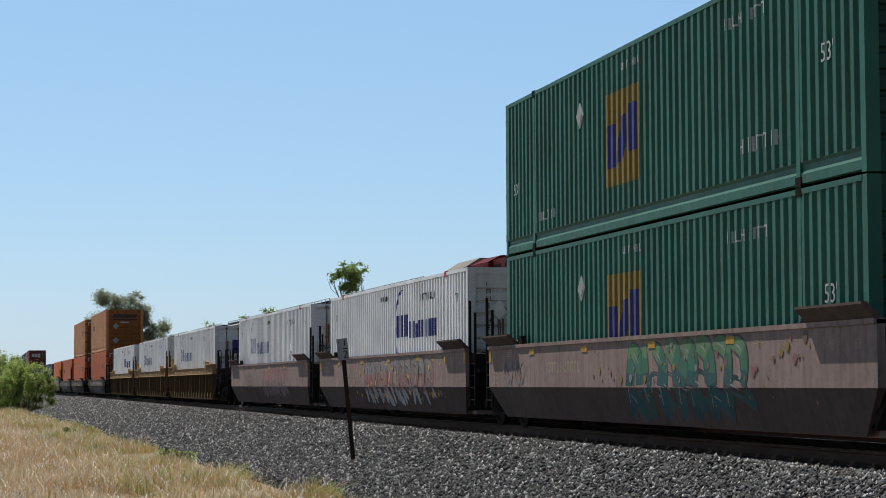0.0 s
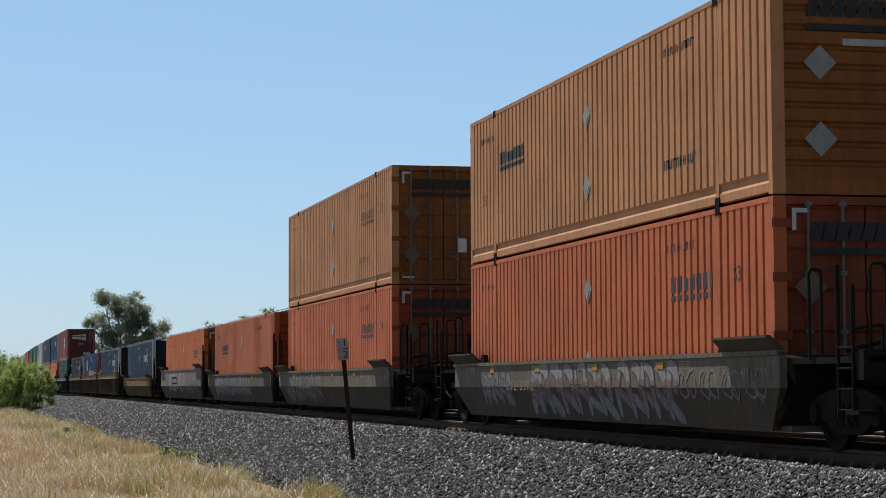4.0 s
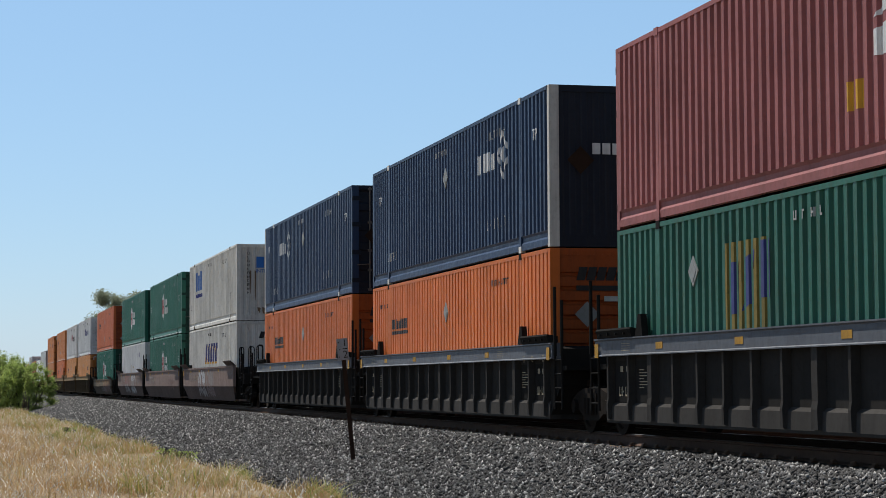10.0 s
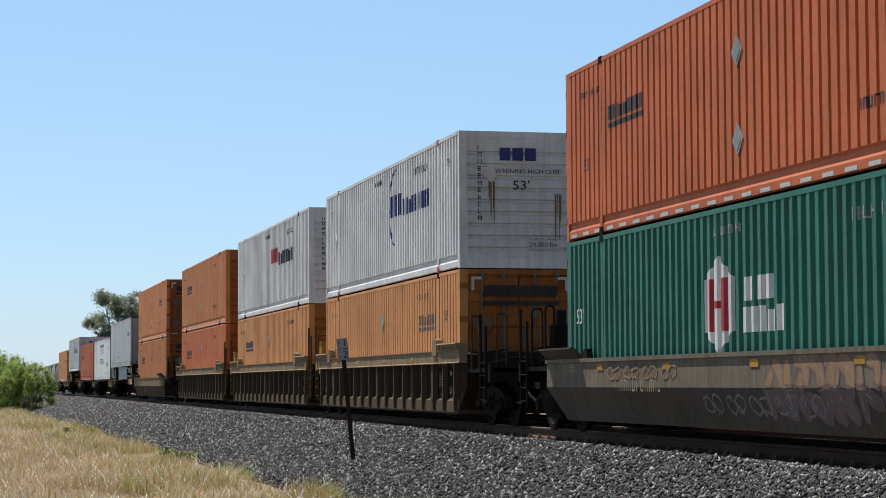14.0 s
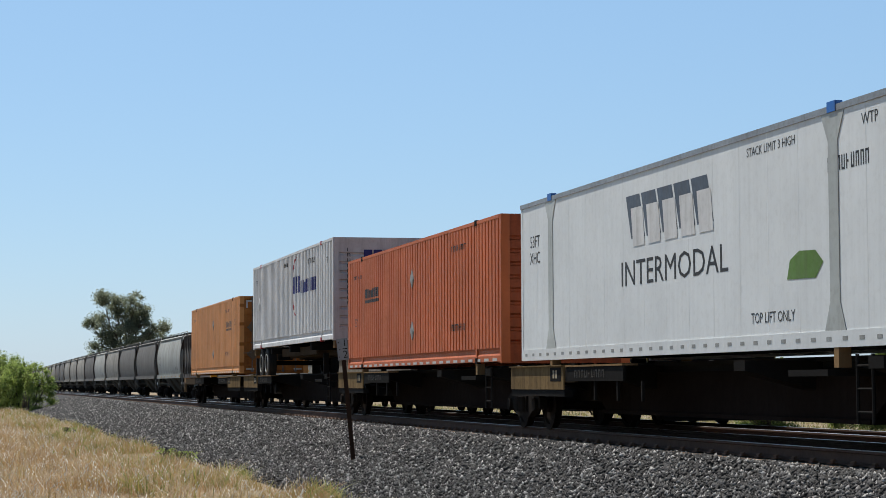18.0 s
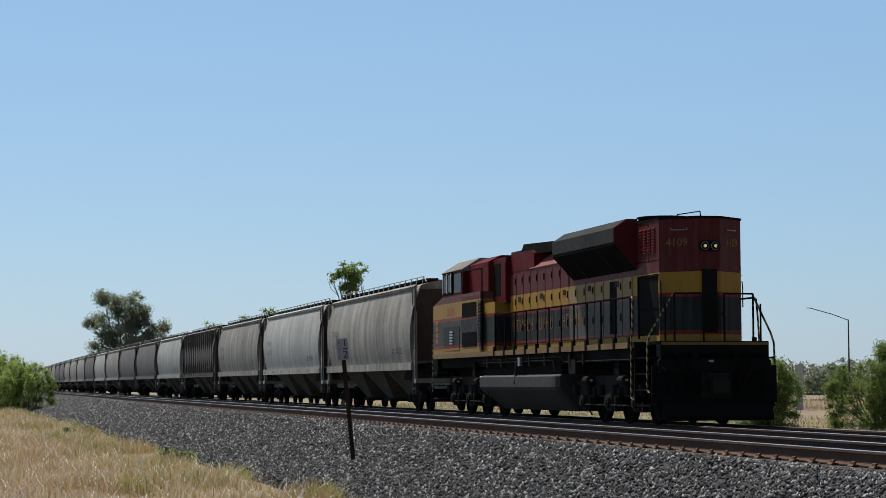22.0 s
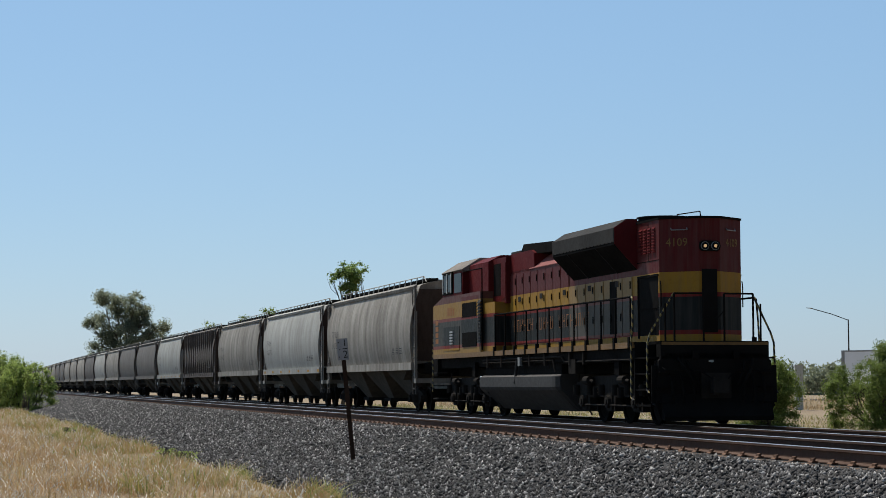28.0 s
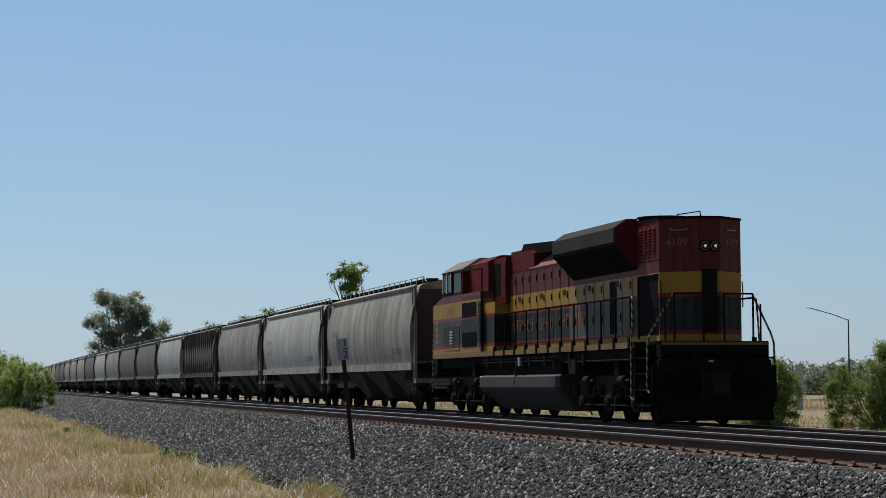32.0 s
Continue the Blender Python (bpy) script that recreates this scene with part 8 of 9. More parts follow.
def bush(label, at, w, d, h, n, leaf, mat, seed, shoots=14):
    rng = np.random.default_rng(seed)
    t = thing("bush", label, "bush", m=pose(*at))
    b = Build()
    centres, radii = [], []
    for k in range(int(24 + w * 4)):
        a, r = rng.random() * 6.283, rng.random() ** 0.6
        x, y = math.cos(a) * r * w / 2, math.sin(a) * r * d / 2
        top = h * (0.5 + 0.42 * math.sqrt(max(0, 1 - r * r))) * (0.85 + 0.25 * rng.random())
        for z in np.linspace(0.06 * h, top, 5):
            centres.append((x + rng.normal() * 0.12, y + rng.normal() * 0.12, z))
            radii.append(h * (0.06 + 0.07 * rng.random()))
        limb(b, (x * 0.25, y * 0.25, -0.1), (x, y, top), 0.05, 0.012, rng, 3)
    for k in range(shoots):
        a, r = rng.random() * 6.283, rng.random()
        x, y = math.cos(a) * r * w / 2, math.sin(a) * r * d / 2
        top = h * (0.72 + 0.36 * rng.random()) * (1 - 0.35 * r)
        limb(b, (x * 0.6, y * 0.6, h * 0.4), (x * 1.05, y * 1.05, top), 0.02, 0.006, rng, 2)
        for z in np.linspace(top * 0.75, top, 4):
            centres.append((x, y, z))
            radii.append(h * 0.045)
    part("stem", b, M["bark"], t)
    v, f = leaves(rng, centres, radii, n, leaf, 0.9)
    crown = new("foliage", quick_mesh("foliage", v, f, M[mat]))
    crown.parent = t


bush("bright green bushy shrub beyond the tracks", (17.8, 82.0, -1.1), 4.6, 3.6, 3.3, 95000, 0.036, "leaf_bush", 31)
bush("tall green shrub beyond the tracks", (20.9, 86.0, -1.1), 4.2, 3.6, 3.7, 60000, 0.045, "leaf_bush", 32)
bush("green shrub with drooping twigs beyond the tracks", (12.45, 80.0, -1.1), 2.75, 2.6, 2.95, 55000, 0.036, "leaf_bush", 33)
bush("light green feathery shrub at the foot of the ballast", (-32.6, 160.0, -1.25), 4.6, 5.0, 3.9, 52000, 0.06, "leaf_bright", 34, 30)
bush("tall feathery green shrub beside the ballast", (-37.6, 172.0, -1.25), 6.0, 6.0, 5.0, 60000, 0.062, "leaf_bright", 35, 36)
bush("low green shrub at the edge of the dry grass", (-35.0, 150.0, -1.25), 3.0, 3.0, 2.0, 11000, 0.06, "leaf_bright", 36)
for x, y, w, h, seed in ((62.0, 330.0, 9, 5.0, 41), (72.0, 420.0, 12, 6.5, 42), (85.0, 430.0, 14, 7, 43)):
    bush("distant hazy green trees beyond the field", (x, y, -1.4), w, 5, h, 5000, 0.25, "leaf_gum", seed)

for x, y, w, h, seed in ((-15.1, 83.0, 0.7, 0.4, 71), (-30.4, 150.0, 0.8, 1.6, 73), (-6.9, 55.0, 0.6, 0.3, 74), (-7.6, 56.5, 0.45, 0.3, 75)):
    bush("low yellow-green weed at the foot of the ballast", (x, y, -1.22), w, w * 0.8, h, 600, 0.028, "leaf_bright", seed, 7)

M["plate"] = paint("grimy pale enamel", (0.3, 0.31, 0.33), 0.4, amount=0.3)
# quarter-mile style post with a plate
px_, py_, _ = line(-14.1, 3.55)
post = thing("distance_post", "leaning dark steel distance post with a white fraction plate", "sign post", m=Matrix.Translation((float(px_) + 0.075, float(py_), -0.05 + float(bed_height(np.array(-14.1), np.array(3.55))))) @ pose(0, 0, 0, 0, -5.4, 0))
part("post", Build().prism([(-0.045, -0.02), (0.045, -0.02), (0.045, 0.015), (0.025, 0.02), (0.018, 0.0), (-0.018, 0.0), (-0.025, 0.02), (-0.045, 0.015)], -0.3, 2.24, "z"), M["rusty"], post)
plate = part("plate", Build().box(-0.115, 0.115, -0.035, -0.025, 2.18, 2.63), M["plate"], post, "pale grey enamel plate")
for ch, z, sz in (("1", 2.53, 0.2), ("2", 2.29, 0.22)):
    b = words(ch, sz, 1.0)
    part("numeral", Build().add([(v[0] + 0.05, -0.037, v[2] + z) for v in b.v], b.f), M["ink_black"], plate)
part("fraction_bar", Build().box(0.0, 0.1, -0.038, -0.036, 2.405, 2.425), M["ink_black"], plate)
for x, z in ((-0.08, 2.25), (-0.08, 2.55), (-0.06, 2.4)):
    part("bolt", Build().tube((x, -0.045, z), (x, -0.03, z), 0.012, 6), M["rusty"], plate)

lamp = thing("street_lamp", "tall grey street lamp with one long rising arm", "street lamp", m=pose(59.2, 300.0, -1.3))
part("pole", Build().tube((0, 0, 0), (0, 0, 11.2), 0.13, 10, 0.09), M["loco_grey"], lamp)
part("arm", Build().rod([(0, 0, 11.1), (-2.4, 0, 12.0), (-5.4, 0, 12.85)], 0.06, 8), M["loco_grey"], lamp)
part("lamp_head", Build().loft([[(-5.3, -0.12, 12.78), (-5.3, 0.12, 12.78), (-5.3, 0.12, 12.92), (-5.3, -0.12, 12.92)], [(-6.1, -0.1, 12.9), (-6.1, 0.1, 12.9), (-6.1, 0.1, 12.98), (-6.1, -0.1, 12.98)]]), M["placard"], lamp)
pillar = thing("concrete_pillar", "pale grey concrete pillar beyond the shrubs", "pillar", m=pose(25.9, 150.0, -1.2))
part("pillar_body", Build().box(-0.28, 0.28, -0.25, 0.25, 0, 3.2), M["placard"], pillar)
part("pillar_cap", Build().box(-0.31, 0.31, -0.28, 0.28, 3.2, 3.28), M["placard"], pillar)


def grass(name, label, n, seed, s_far, s_near, power, o0, width, h0, h1, mats, w0, heads=0.0, hug=0.0, clump=False):
    rng = np.random.default_rng(seed)
    s = s_near + (s_far - s_near) * rng.random(n) ** power
    edge = 0.25 * np.sin(s * 0.37) + 0.15 * np.sin(s * 1.13 + 1.0)
    o = toe(s) + o0 + edge * (o0 > 0) + width * rng.random(n) ** (1.0 + hug)
    x, y, _ = line(s, o)
    patch = 0.5 + 0.5 * np.sin(s * 0.9 + 3 * np.sin(o * 0.7)) * np.sin(o * 1.3 + s * 0.33)
    keep = rng.random(n) < (patch ** 5 * 1.6 if clump else 0.18 + 0.82 * patch)
    s, o, x, y, patch = s[keep], o[keep], x[keep], y[keep], patch[keep]
    n = len(s)
    z = field_height(s, o)
    far = np.clip((s_near - s) / (s_near - s_far), 0, 1)
    h = (h0 + (h1 - h0) * rng.random(n) ** 1.6) * (0.5 + 0.75 * patch) * np.clip(0.4 + np.abs(o - toe(s)) / 1.5, 0.3, 1)
    w = w0 * (1 + 3.0 * far) * (0.7 + 0.6 * rng.random(n))
    a = rng.random(n) * 6.283
    lean = h * (0.1 + 1.5 * rng.random(n))
    dx, dy = np.cos(a), np.sin(a)
    ax, ay = -np.sin(a + 0.6), np.cos(a + 0.6)
    base = np.stack([x, y, z - 0.03], -1)
    side = np.stack([ax * w, ay * w, 0 * w], -1)
    mid_ = base + np.stack([dx * lean * 0.3, dy * lean * 0.3, h * 0.6], -1)
    tip = base + np.stack([dx * lean, dy * lean, h], -1)
    v = np.stack([base - side, base + side, mid_ + side * 0.8, mid_ - side * 0.8, tip + side * 0.15, tip - side * 0.15], 1).reshape(-1, 3)
    i = 6 * np.arange(n)[:, None]
    f = np.concatenate([i + np.array([[0, 1, 2, 3]]), i + np.array([[3, 2, 4, 5]])], 0)
    ob = new(name, quick_mesh(name, v, f, M[mats]))
    tagged(ob, label, "grass", kind="stuff")
    if heads:
        k = rng.random(n) < heads
        t = tip[k]
        m_ = len(t)
        parts_v, rr = [], rng
        for j in range(4):
            c = t + np.stack([dx[k] * 0.04 * j + rr.normal(size=m_) * 0.03, dy[k] * 0.04 * j + rr.normal(size=m_) * 0.03, -0.05 * j + 0 * t[:, 0]], -1)
            ln, wd = 0.036, 0.012 * (1 + 0.8 * far[k])[:, None]
            dn = np.stack([dx[k] * 0.5, dy[k] * 0.5, -0.8 + 0 * t[:, 0]], -1) * ln
            sd = np.stack([ax[k], ay[k], 0 * t[:, 0]], -1) * wd
            parts_v.append(np.stack([c - dn, c + sd, c + dn, c - sd], 1))
        v = np.concatenate(parts_v, 0).reshape(-1, 3)
        ob = new("grass_seed_heads", quick_mesh("grass_seed_heads", v, np.arange(len(v)).reshape(-1, 4), M["seed"]))
        tagged(ob, "pale papery seed heads of the dry grass", "grass", kind="stuff")


def grass_material(name, tones, patches, through=0.35):
    """Close blade tones, with patches of other colours a step across."""
    m = leaf_material(name, *tones, through)
    nt = m.node_tree
    g = nt.nodes.new("ShaderNodeNewGeometry")
    sock = nt.nodes["Principled BSDF"].inputs["Base Color"]
    col = sock.links[0].from_socket
    for k, (scale, lo, hi, share, rgb) in enumerate(patches):
        n = noise_node(nt, scaled(nt, g.outputs["Position"], (1.0 + 0.3 * k, 1.0, 1.0)), scale, 4, 0.6)
        col = mix(nt, ramp(nt, n, [(lo, (0, 0, 0)), (hi, (share,) * 3)]), col, rgb)
    nt.links.new(col, sock)
    for n in nt.nodes:
        if n.bl_idname == "ShaderNodeBsdfTranslucent":
            nt.links.new(col, n.inputs["Color"])
    return m


M["straw"] = grass_material("dry straw grass", ((0.4, 0.29, 0.15), (0.58, 0.44, 0.26), (0.75, 0.63, 0.46)), [(0.45, 0.46, 0.6, 0.8, (0.26, 0.155, 0.065)), (0.8, 0.55, 0.66, 0.65, (0.28, 0.25, 0.07))])
M["seed"] = leaf_material("papery seed heads", (0.55, 0.5, 0.42), (0.72, 0.68, 0.6), (0.82, 0.8, 0.75), 0.4)
M["weed"] = leaf_material("green and yellow weeds", (0.12, 0.15, 0.035), (0.22, 0.25, 0.06), (0.36, 0.33, 0.09), 0.35)
M["far_grass"] = leaf_material("green and straw field grass", (0.17, 0.17, 0.06), (0.3, 0.27, 0.12), (0.44, 0.37, 0.2), 0.35)
M["rust_grass"] = grass_material("reddish dry grass", ((0.28, 0.15, 0.055), (0.39, 0.225, 0.085), (0.5, 0.33, 0.14)), [(0.7, 0.5, 0.64, 0.7, (0.28, 0.26, 0.07))])
grass("dry_grass", "bleached straw grass beside the ballast", 190000, 51, -170, 12, 1.35, 0.95, 14.0, 0.1, 0.46, "straw", 0.0036, heads=0.1)
grass("dry_grass", "short reddish dry grass near the ballast foot", 85000, 52, -150, 12, 1.4, 0.7, 7.0, 0.1, 0.34, "rust_grass", 0.004, hug=0.4)
grass("weeds", "low green and yellow weeds along the ballast foot", 34000, 53, -130, 8, 1.3, 0.35, 3.2, 0.1, 0.4, "weed", 0.008, hug=0.4, clump=True)
grass("dry_grass", "straw and green grass on the far side of the tracks", 52000, 54, -150, 40, 1.0, -40.0, 27.0, 0.1, 0.34, "far_grass", 0.007)
grass("weeds", "green grass on the far side of the tracks", 14000, 55, -150, 40, 1.0, -32.0, 19.0, 0.1, 0.3, "weed", 0.008)


# ---------------------------------------------------------------- the road beyond the shrubs and the truck on it
ROAD_AT, ROAD_WAY, ROAD_Z = Vector((29.8, 179.0, 0.0)), Vector((0.66, -0.751, 0.0)), -0.7


def on_road(d, side=0.0):
    p = ROAD_AT + ROAD_WAY * d + Vector((ROAD_WAY.y, -ROAD_WAY.x, 0)) * side
    return pose(p.x, p.y, ROAD_Z, 0, 0, math.degrees(math.atan2(ROAD_WAY.y, ROAD_WAY.x)))


M["asphalt"] = paint("worn grey asphalt", (0.07, 0.068, 0.065), 0.9, dirt=(0.04, 0.038, 0.035), amount=0.4, streak=0.1, spec=0.1)
bank = new("road_bank", Build().prism([(-9.0, -1.0), (9.0, -1.0), (4.9, -0.02), (-4.9, -0.02)], -110.0, 140.0, "x").mesh("road_bank", M["soil"]))
tagged(bank, "low earth bank under the far road", "bank", kind="structure")
bank.matrix_basis = on_road(0.0)
road = new("road", Build().prism([(-4.0, -0.03), (4.0, -0.03), (3.9, 0.03), (0.0, 0.06), (-3.9, 0.03)], -110.0, 140.0, "x").mesh("road", M["asphalt"]))
tagged(road, "narrow asphalt road on a low bank beyond the shrubs", "road", kind="structure")
road.matrix_basis = on_road(0.0)



def bank_grass(n, seed):
    """Dry grass on both slopes of the road bank and on the field in front of it."""
    rng = np.random.default_rng(seed)
    d, q = rng.random(n) * 110 - 40, np.where(rng.random(n) < 0.85, 1.0, -1.0)
    side = 4.3 + 16 * rng.random(n) ** 1.3
    m = on_road(0.0)
    vx, vy = np.array(m.to_3x3() @ Vector((1, 0, 0))), np.array(m.to_3x3() @ Vector((0, 1, 0)))
    base = np.array(m.translation)[None] + d[:, None] * vx + (-q * side)[:, None] * vy
    base[:, 2] = np.maximum(ROAD_Z - 0.05 - np.clip(side - 4.9, 0, 3) * 0.24, -1.4)
    h, w, a = 0.15 + 0.4 * rng.random(n) ** 2, 0.02 + 0.02 * rng.random(n), rng.random(n) * 6.283
    side_v = np.stack([np.cos(a) * w, np.sin(a) * w, 0 * w], -1)
    tip = base + np.stack([np.sin(a) * h * 0.4, np.cos(a) * h * 0.4, h], -1)
    v = np.stack([base - side_v, base + side_v, tip + side_v * 0.3, tip - side_v * 0.3], 1).reshape(-1, 3)
    ob = new("dry_grass", quick_mesh("dry_grass", v, np.arange(4 * n).reshape(n, 4), M["straw"]))
    tagged(ob, "dry straw grass on the far road bank", "grass", kind="stuff")


bank_grass(26000, 61)
M["truck_white"] = paint("clean white truck paint", (0.8, 0.81, 0.82), 0.4, dirt=(0.5, 0.49, 0.47), amount=0.15, streak=0.1, vary=0.03)
def semi_truck(label, lettered, length):
    more = length - 14.6
    truck = thing("semi_truck", label, "truck", "trucks on the far road")
    box = part("trailer_box", Build().box(0.0, length, -1.3, 1.3, 1.2, 4.1), M["truck_white"], truck, "white box trailer")
    part("top_rail", Build().box(-0.01, length + 0.01, -1.31, 1.31, 4.0, 4.12), M["steel"], box)
    part("bottom_rail", Build().box(-0.01, length + 0.01, -1.31, 1.31, 1.14, 1.3), M["steel"], box)
    part("rear_post", Build().box(-0.02, 0.3, -1.315, 1.315, 1.14, 4.1), M["steel"], box)
    if lettered:
        tagged(part("block_lettering", Build().add(*side_flat(bars(1.0, 3.0, 2.5, 3.1, 4, 0.4, 3), -1, 1.306)), M["ink_blue"], box, "dark block lettering"), kind="stuff")
    part("skirt", Build().box(4.0, length - 4.1, -1.28, -1.24, 0.5, 1.15), M["truck_white"], truck)
    cab = part("cab", Build().prism([(15.2, 0.9), (15.2, 3.75), (15.6, 3.95), (17.0, 3.7), (17.6, 2.75), (18.0, 2.1), (19.6, 1.85), (19.9, 1.5), (19.9, 0.7), (15.2, 0.7)], -1.15, 1.15, "y"), M["truck_white"], truck, "white tractor cab with a roof fairing", at=pose(more, 0, 0))
    part("windscreen", Build().prism([(17.1, 3.0), (17.62, 2.72), (17.95, 2.2), (17.45, 2.2)], -1.0, 1.0, "y"), M["glass"], cab)
    part("side_window", Build().box(16.6, 17.4, -1.165, 1.165, 2.2, 2.9), M["glass"], cab)
    part("grille", Build().box(19.88, 19.93, -0.6, 0.6, 0.8, 1.5), M["loco_black"], cab)
    part("bumper", Build().box(19.8, 20.05, -1.2, 1.2, 0.4, 0.75), M["truck_white"], cab)
    for x in (1.2, 2.5, 15.6, 16.9, 19.0):
        for q in (-1, 1):
            part("wheel", shared("truck_wheel", lambda: Build().tube((0, -0.16, 0), (0, 0.16, 0), 0.5, 18).tube((0, -0.17, 0), (0, 0.17, 0), 0.28, 14), M["rubber"]), None, truck, at=pose(x + (more if x > 10 else 0.0), q * 1.05, 0.5))
    part("chassis_rail", Build().box(0.3, 19.5 + more, -0.45, 0.45, 0.75, 1.14), M["loco_black"], truck)
    return truck


def passing_car():
    car = thing("car", "small dark car driving along the far road", "car")
    body = part("body", Build().prism([(0.0, 0.35), (4.4, 0.35), (4.4, 0.75), (4.2, 0.85), (3.3, 0.95), (2.7, 1.4), (1.1, 1.45), (0.4, 1.0), (0.0, 0.9)], -0.85, 0.85, "y"), M["blackblue"], car)
    part("side_window", Build().prism([(0.9, 1.0), (3.0, 1.0), (2.62, 1.34), (1.2, 1.37)], -0.856, 0.856, "y"), M["glass"], body)
    for x in (0.85, 3.6):
        for q in (-1, 1):
            part("wheel", shared("car_wheel", lambda: Build().tube((0, -0.1, 0), (0, 0.1, 0), 0.33, 16), M["rubber"]), None, car, at=pose(x, q * 0.78, 0.33))
    return car


truck = semi_truck("white semi-trailer truck with dark lettering driving along the far road", True, 10.4)
plain_truck = semi_truck("plain grey-white semi-trailer truck driving along the far road", False, 14.6)
small_car = passing_car()

# ---------------------------------------------------------------- the train that runs by
SPEED = 30.517
# rear end of each unit's load at 0 s, well style, paint, ends, loads from below: (kind, doors lead)
TRAIN = [
    (-9.82, "smooth", "well_maroon", "art", "cpl", [("emp", 0), ("emp", 0)]),
    (-29.11, "smooth", "well_maroon", "art", "art", [("stg", 0)]),
    (-48.62, "smooth", "well_maroon", "cpl", "art", [("stg", 1)]),
    (-72.23, "ribbed", "well_tan", "art", "cpl", [("stg_red", 1)]),
    (-91.63, "ribbed", "well_tan", "art", "art", [("stg", 1)]),
    (-111.35, "ribbed", "well_tan", "cpl", "art", [("stg_red", 0)]),
    (-134.72, "smooth", "well_grey", "cpl", "cpl", [("orange_red", 1), ("orange_tan", 0)]),
    (-158.83, "smooth", "well_grey", "art", "cpl", [("orange_red", 1), ("orange_tan", 1)]),
    (-177.99, "smooth", "well_grey", "art", "art", [("orange_red", 0)]),
    (-198.13, "smooth", "well_maroon", "cpl", "art", [("orange", 1)]),
    (-221.73, "smooth", "well_tan", "cpl", "cpl", [("navy", 0)]),
    (-245.42, "ribbed", "well_dust", "art", "cpl", [("navy", 0)]),
    (-265.10, "ribbed", "well_dust", "art", "art", [("pacer", 0)]),
    (-284.40, "ribbed", "well_dust", "cpl", "art", [("blackblue", 0)]),
    (-308.14, "ribbed", "well_bluegrey", "art", "cpl", [("emp", 1), ("maroon", 0)]),
    (-328.15, "ribbed", "well_bluegrey", "art", "art", [("orange", 0), ("navy", 0)]),
    (-347.13, "ribbed", "well_bluegrey", "cpl", "art", [("orange", 0), ("navy", 1)]),
    (-370.66, "smooth", "well_maroon", "art", "cpl", [("swift", 0), ("csx", 0)]),
    (-390.16, "smooth", "well_maroon", "art", "art", [("hub", 1), ("hub", 1)]),
    (-409.48, "smooth", "well_maroon", "cpl", "art", [("faded", 1), ("hub", 0)]),
    (-433.01, "smooth", "well_grey", "cpl", "cpl", [("hub", 0), ("orange_red", 0)]),
    (-457.04, "ribbed", "well_dust", "art", "cpl", [("orange_pale", 1), ("stg", 0)]),
    (-476.19, "ribbed", "well_dust", "art", "art", [("orange_pale", 0), ("xpo", 0)]),
    (-496.00, "ribbed", "well_dust", "cpl", "art", [("orange", 0), ("orange_mid", 0)]),
    (-519.46, "smooth", "well_dust", "cpl", "cpl", [("orange_mid", 0), ("orange_mid", 1)]),
]
WELL_LABEL = {"well_maroon": "brown-red smooth-sided well car with sprayed graffiti", "well_tan": "grimy yellow-tan well car", "well_dust": "dusty beige well car", "well_grey": "grimy grey smooth-sided well car", "well_bluegrey": "blue-grey well car with outside ribs"}
BASE = 0.33                       # underside of the lowest container over the rails
riders = []                       # (object, middle of its load at 0 s, height, turned)
TEAL = ("spray_teal_dark", "spray_teal", "spray_teal", "spray_teal2", "spray_lime")
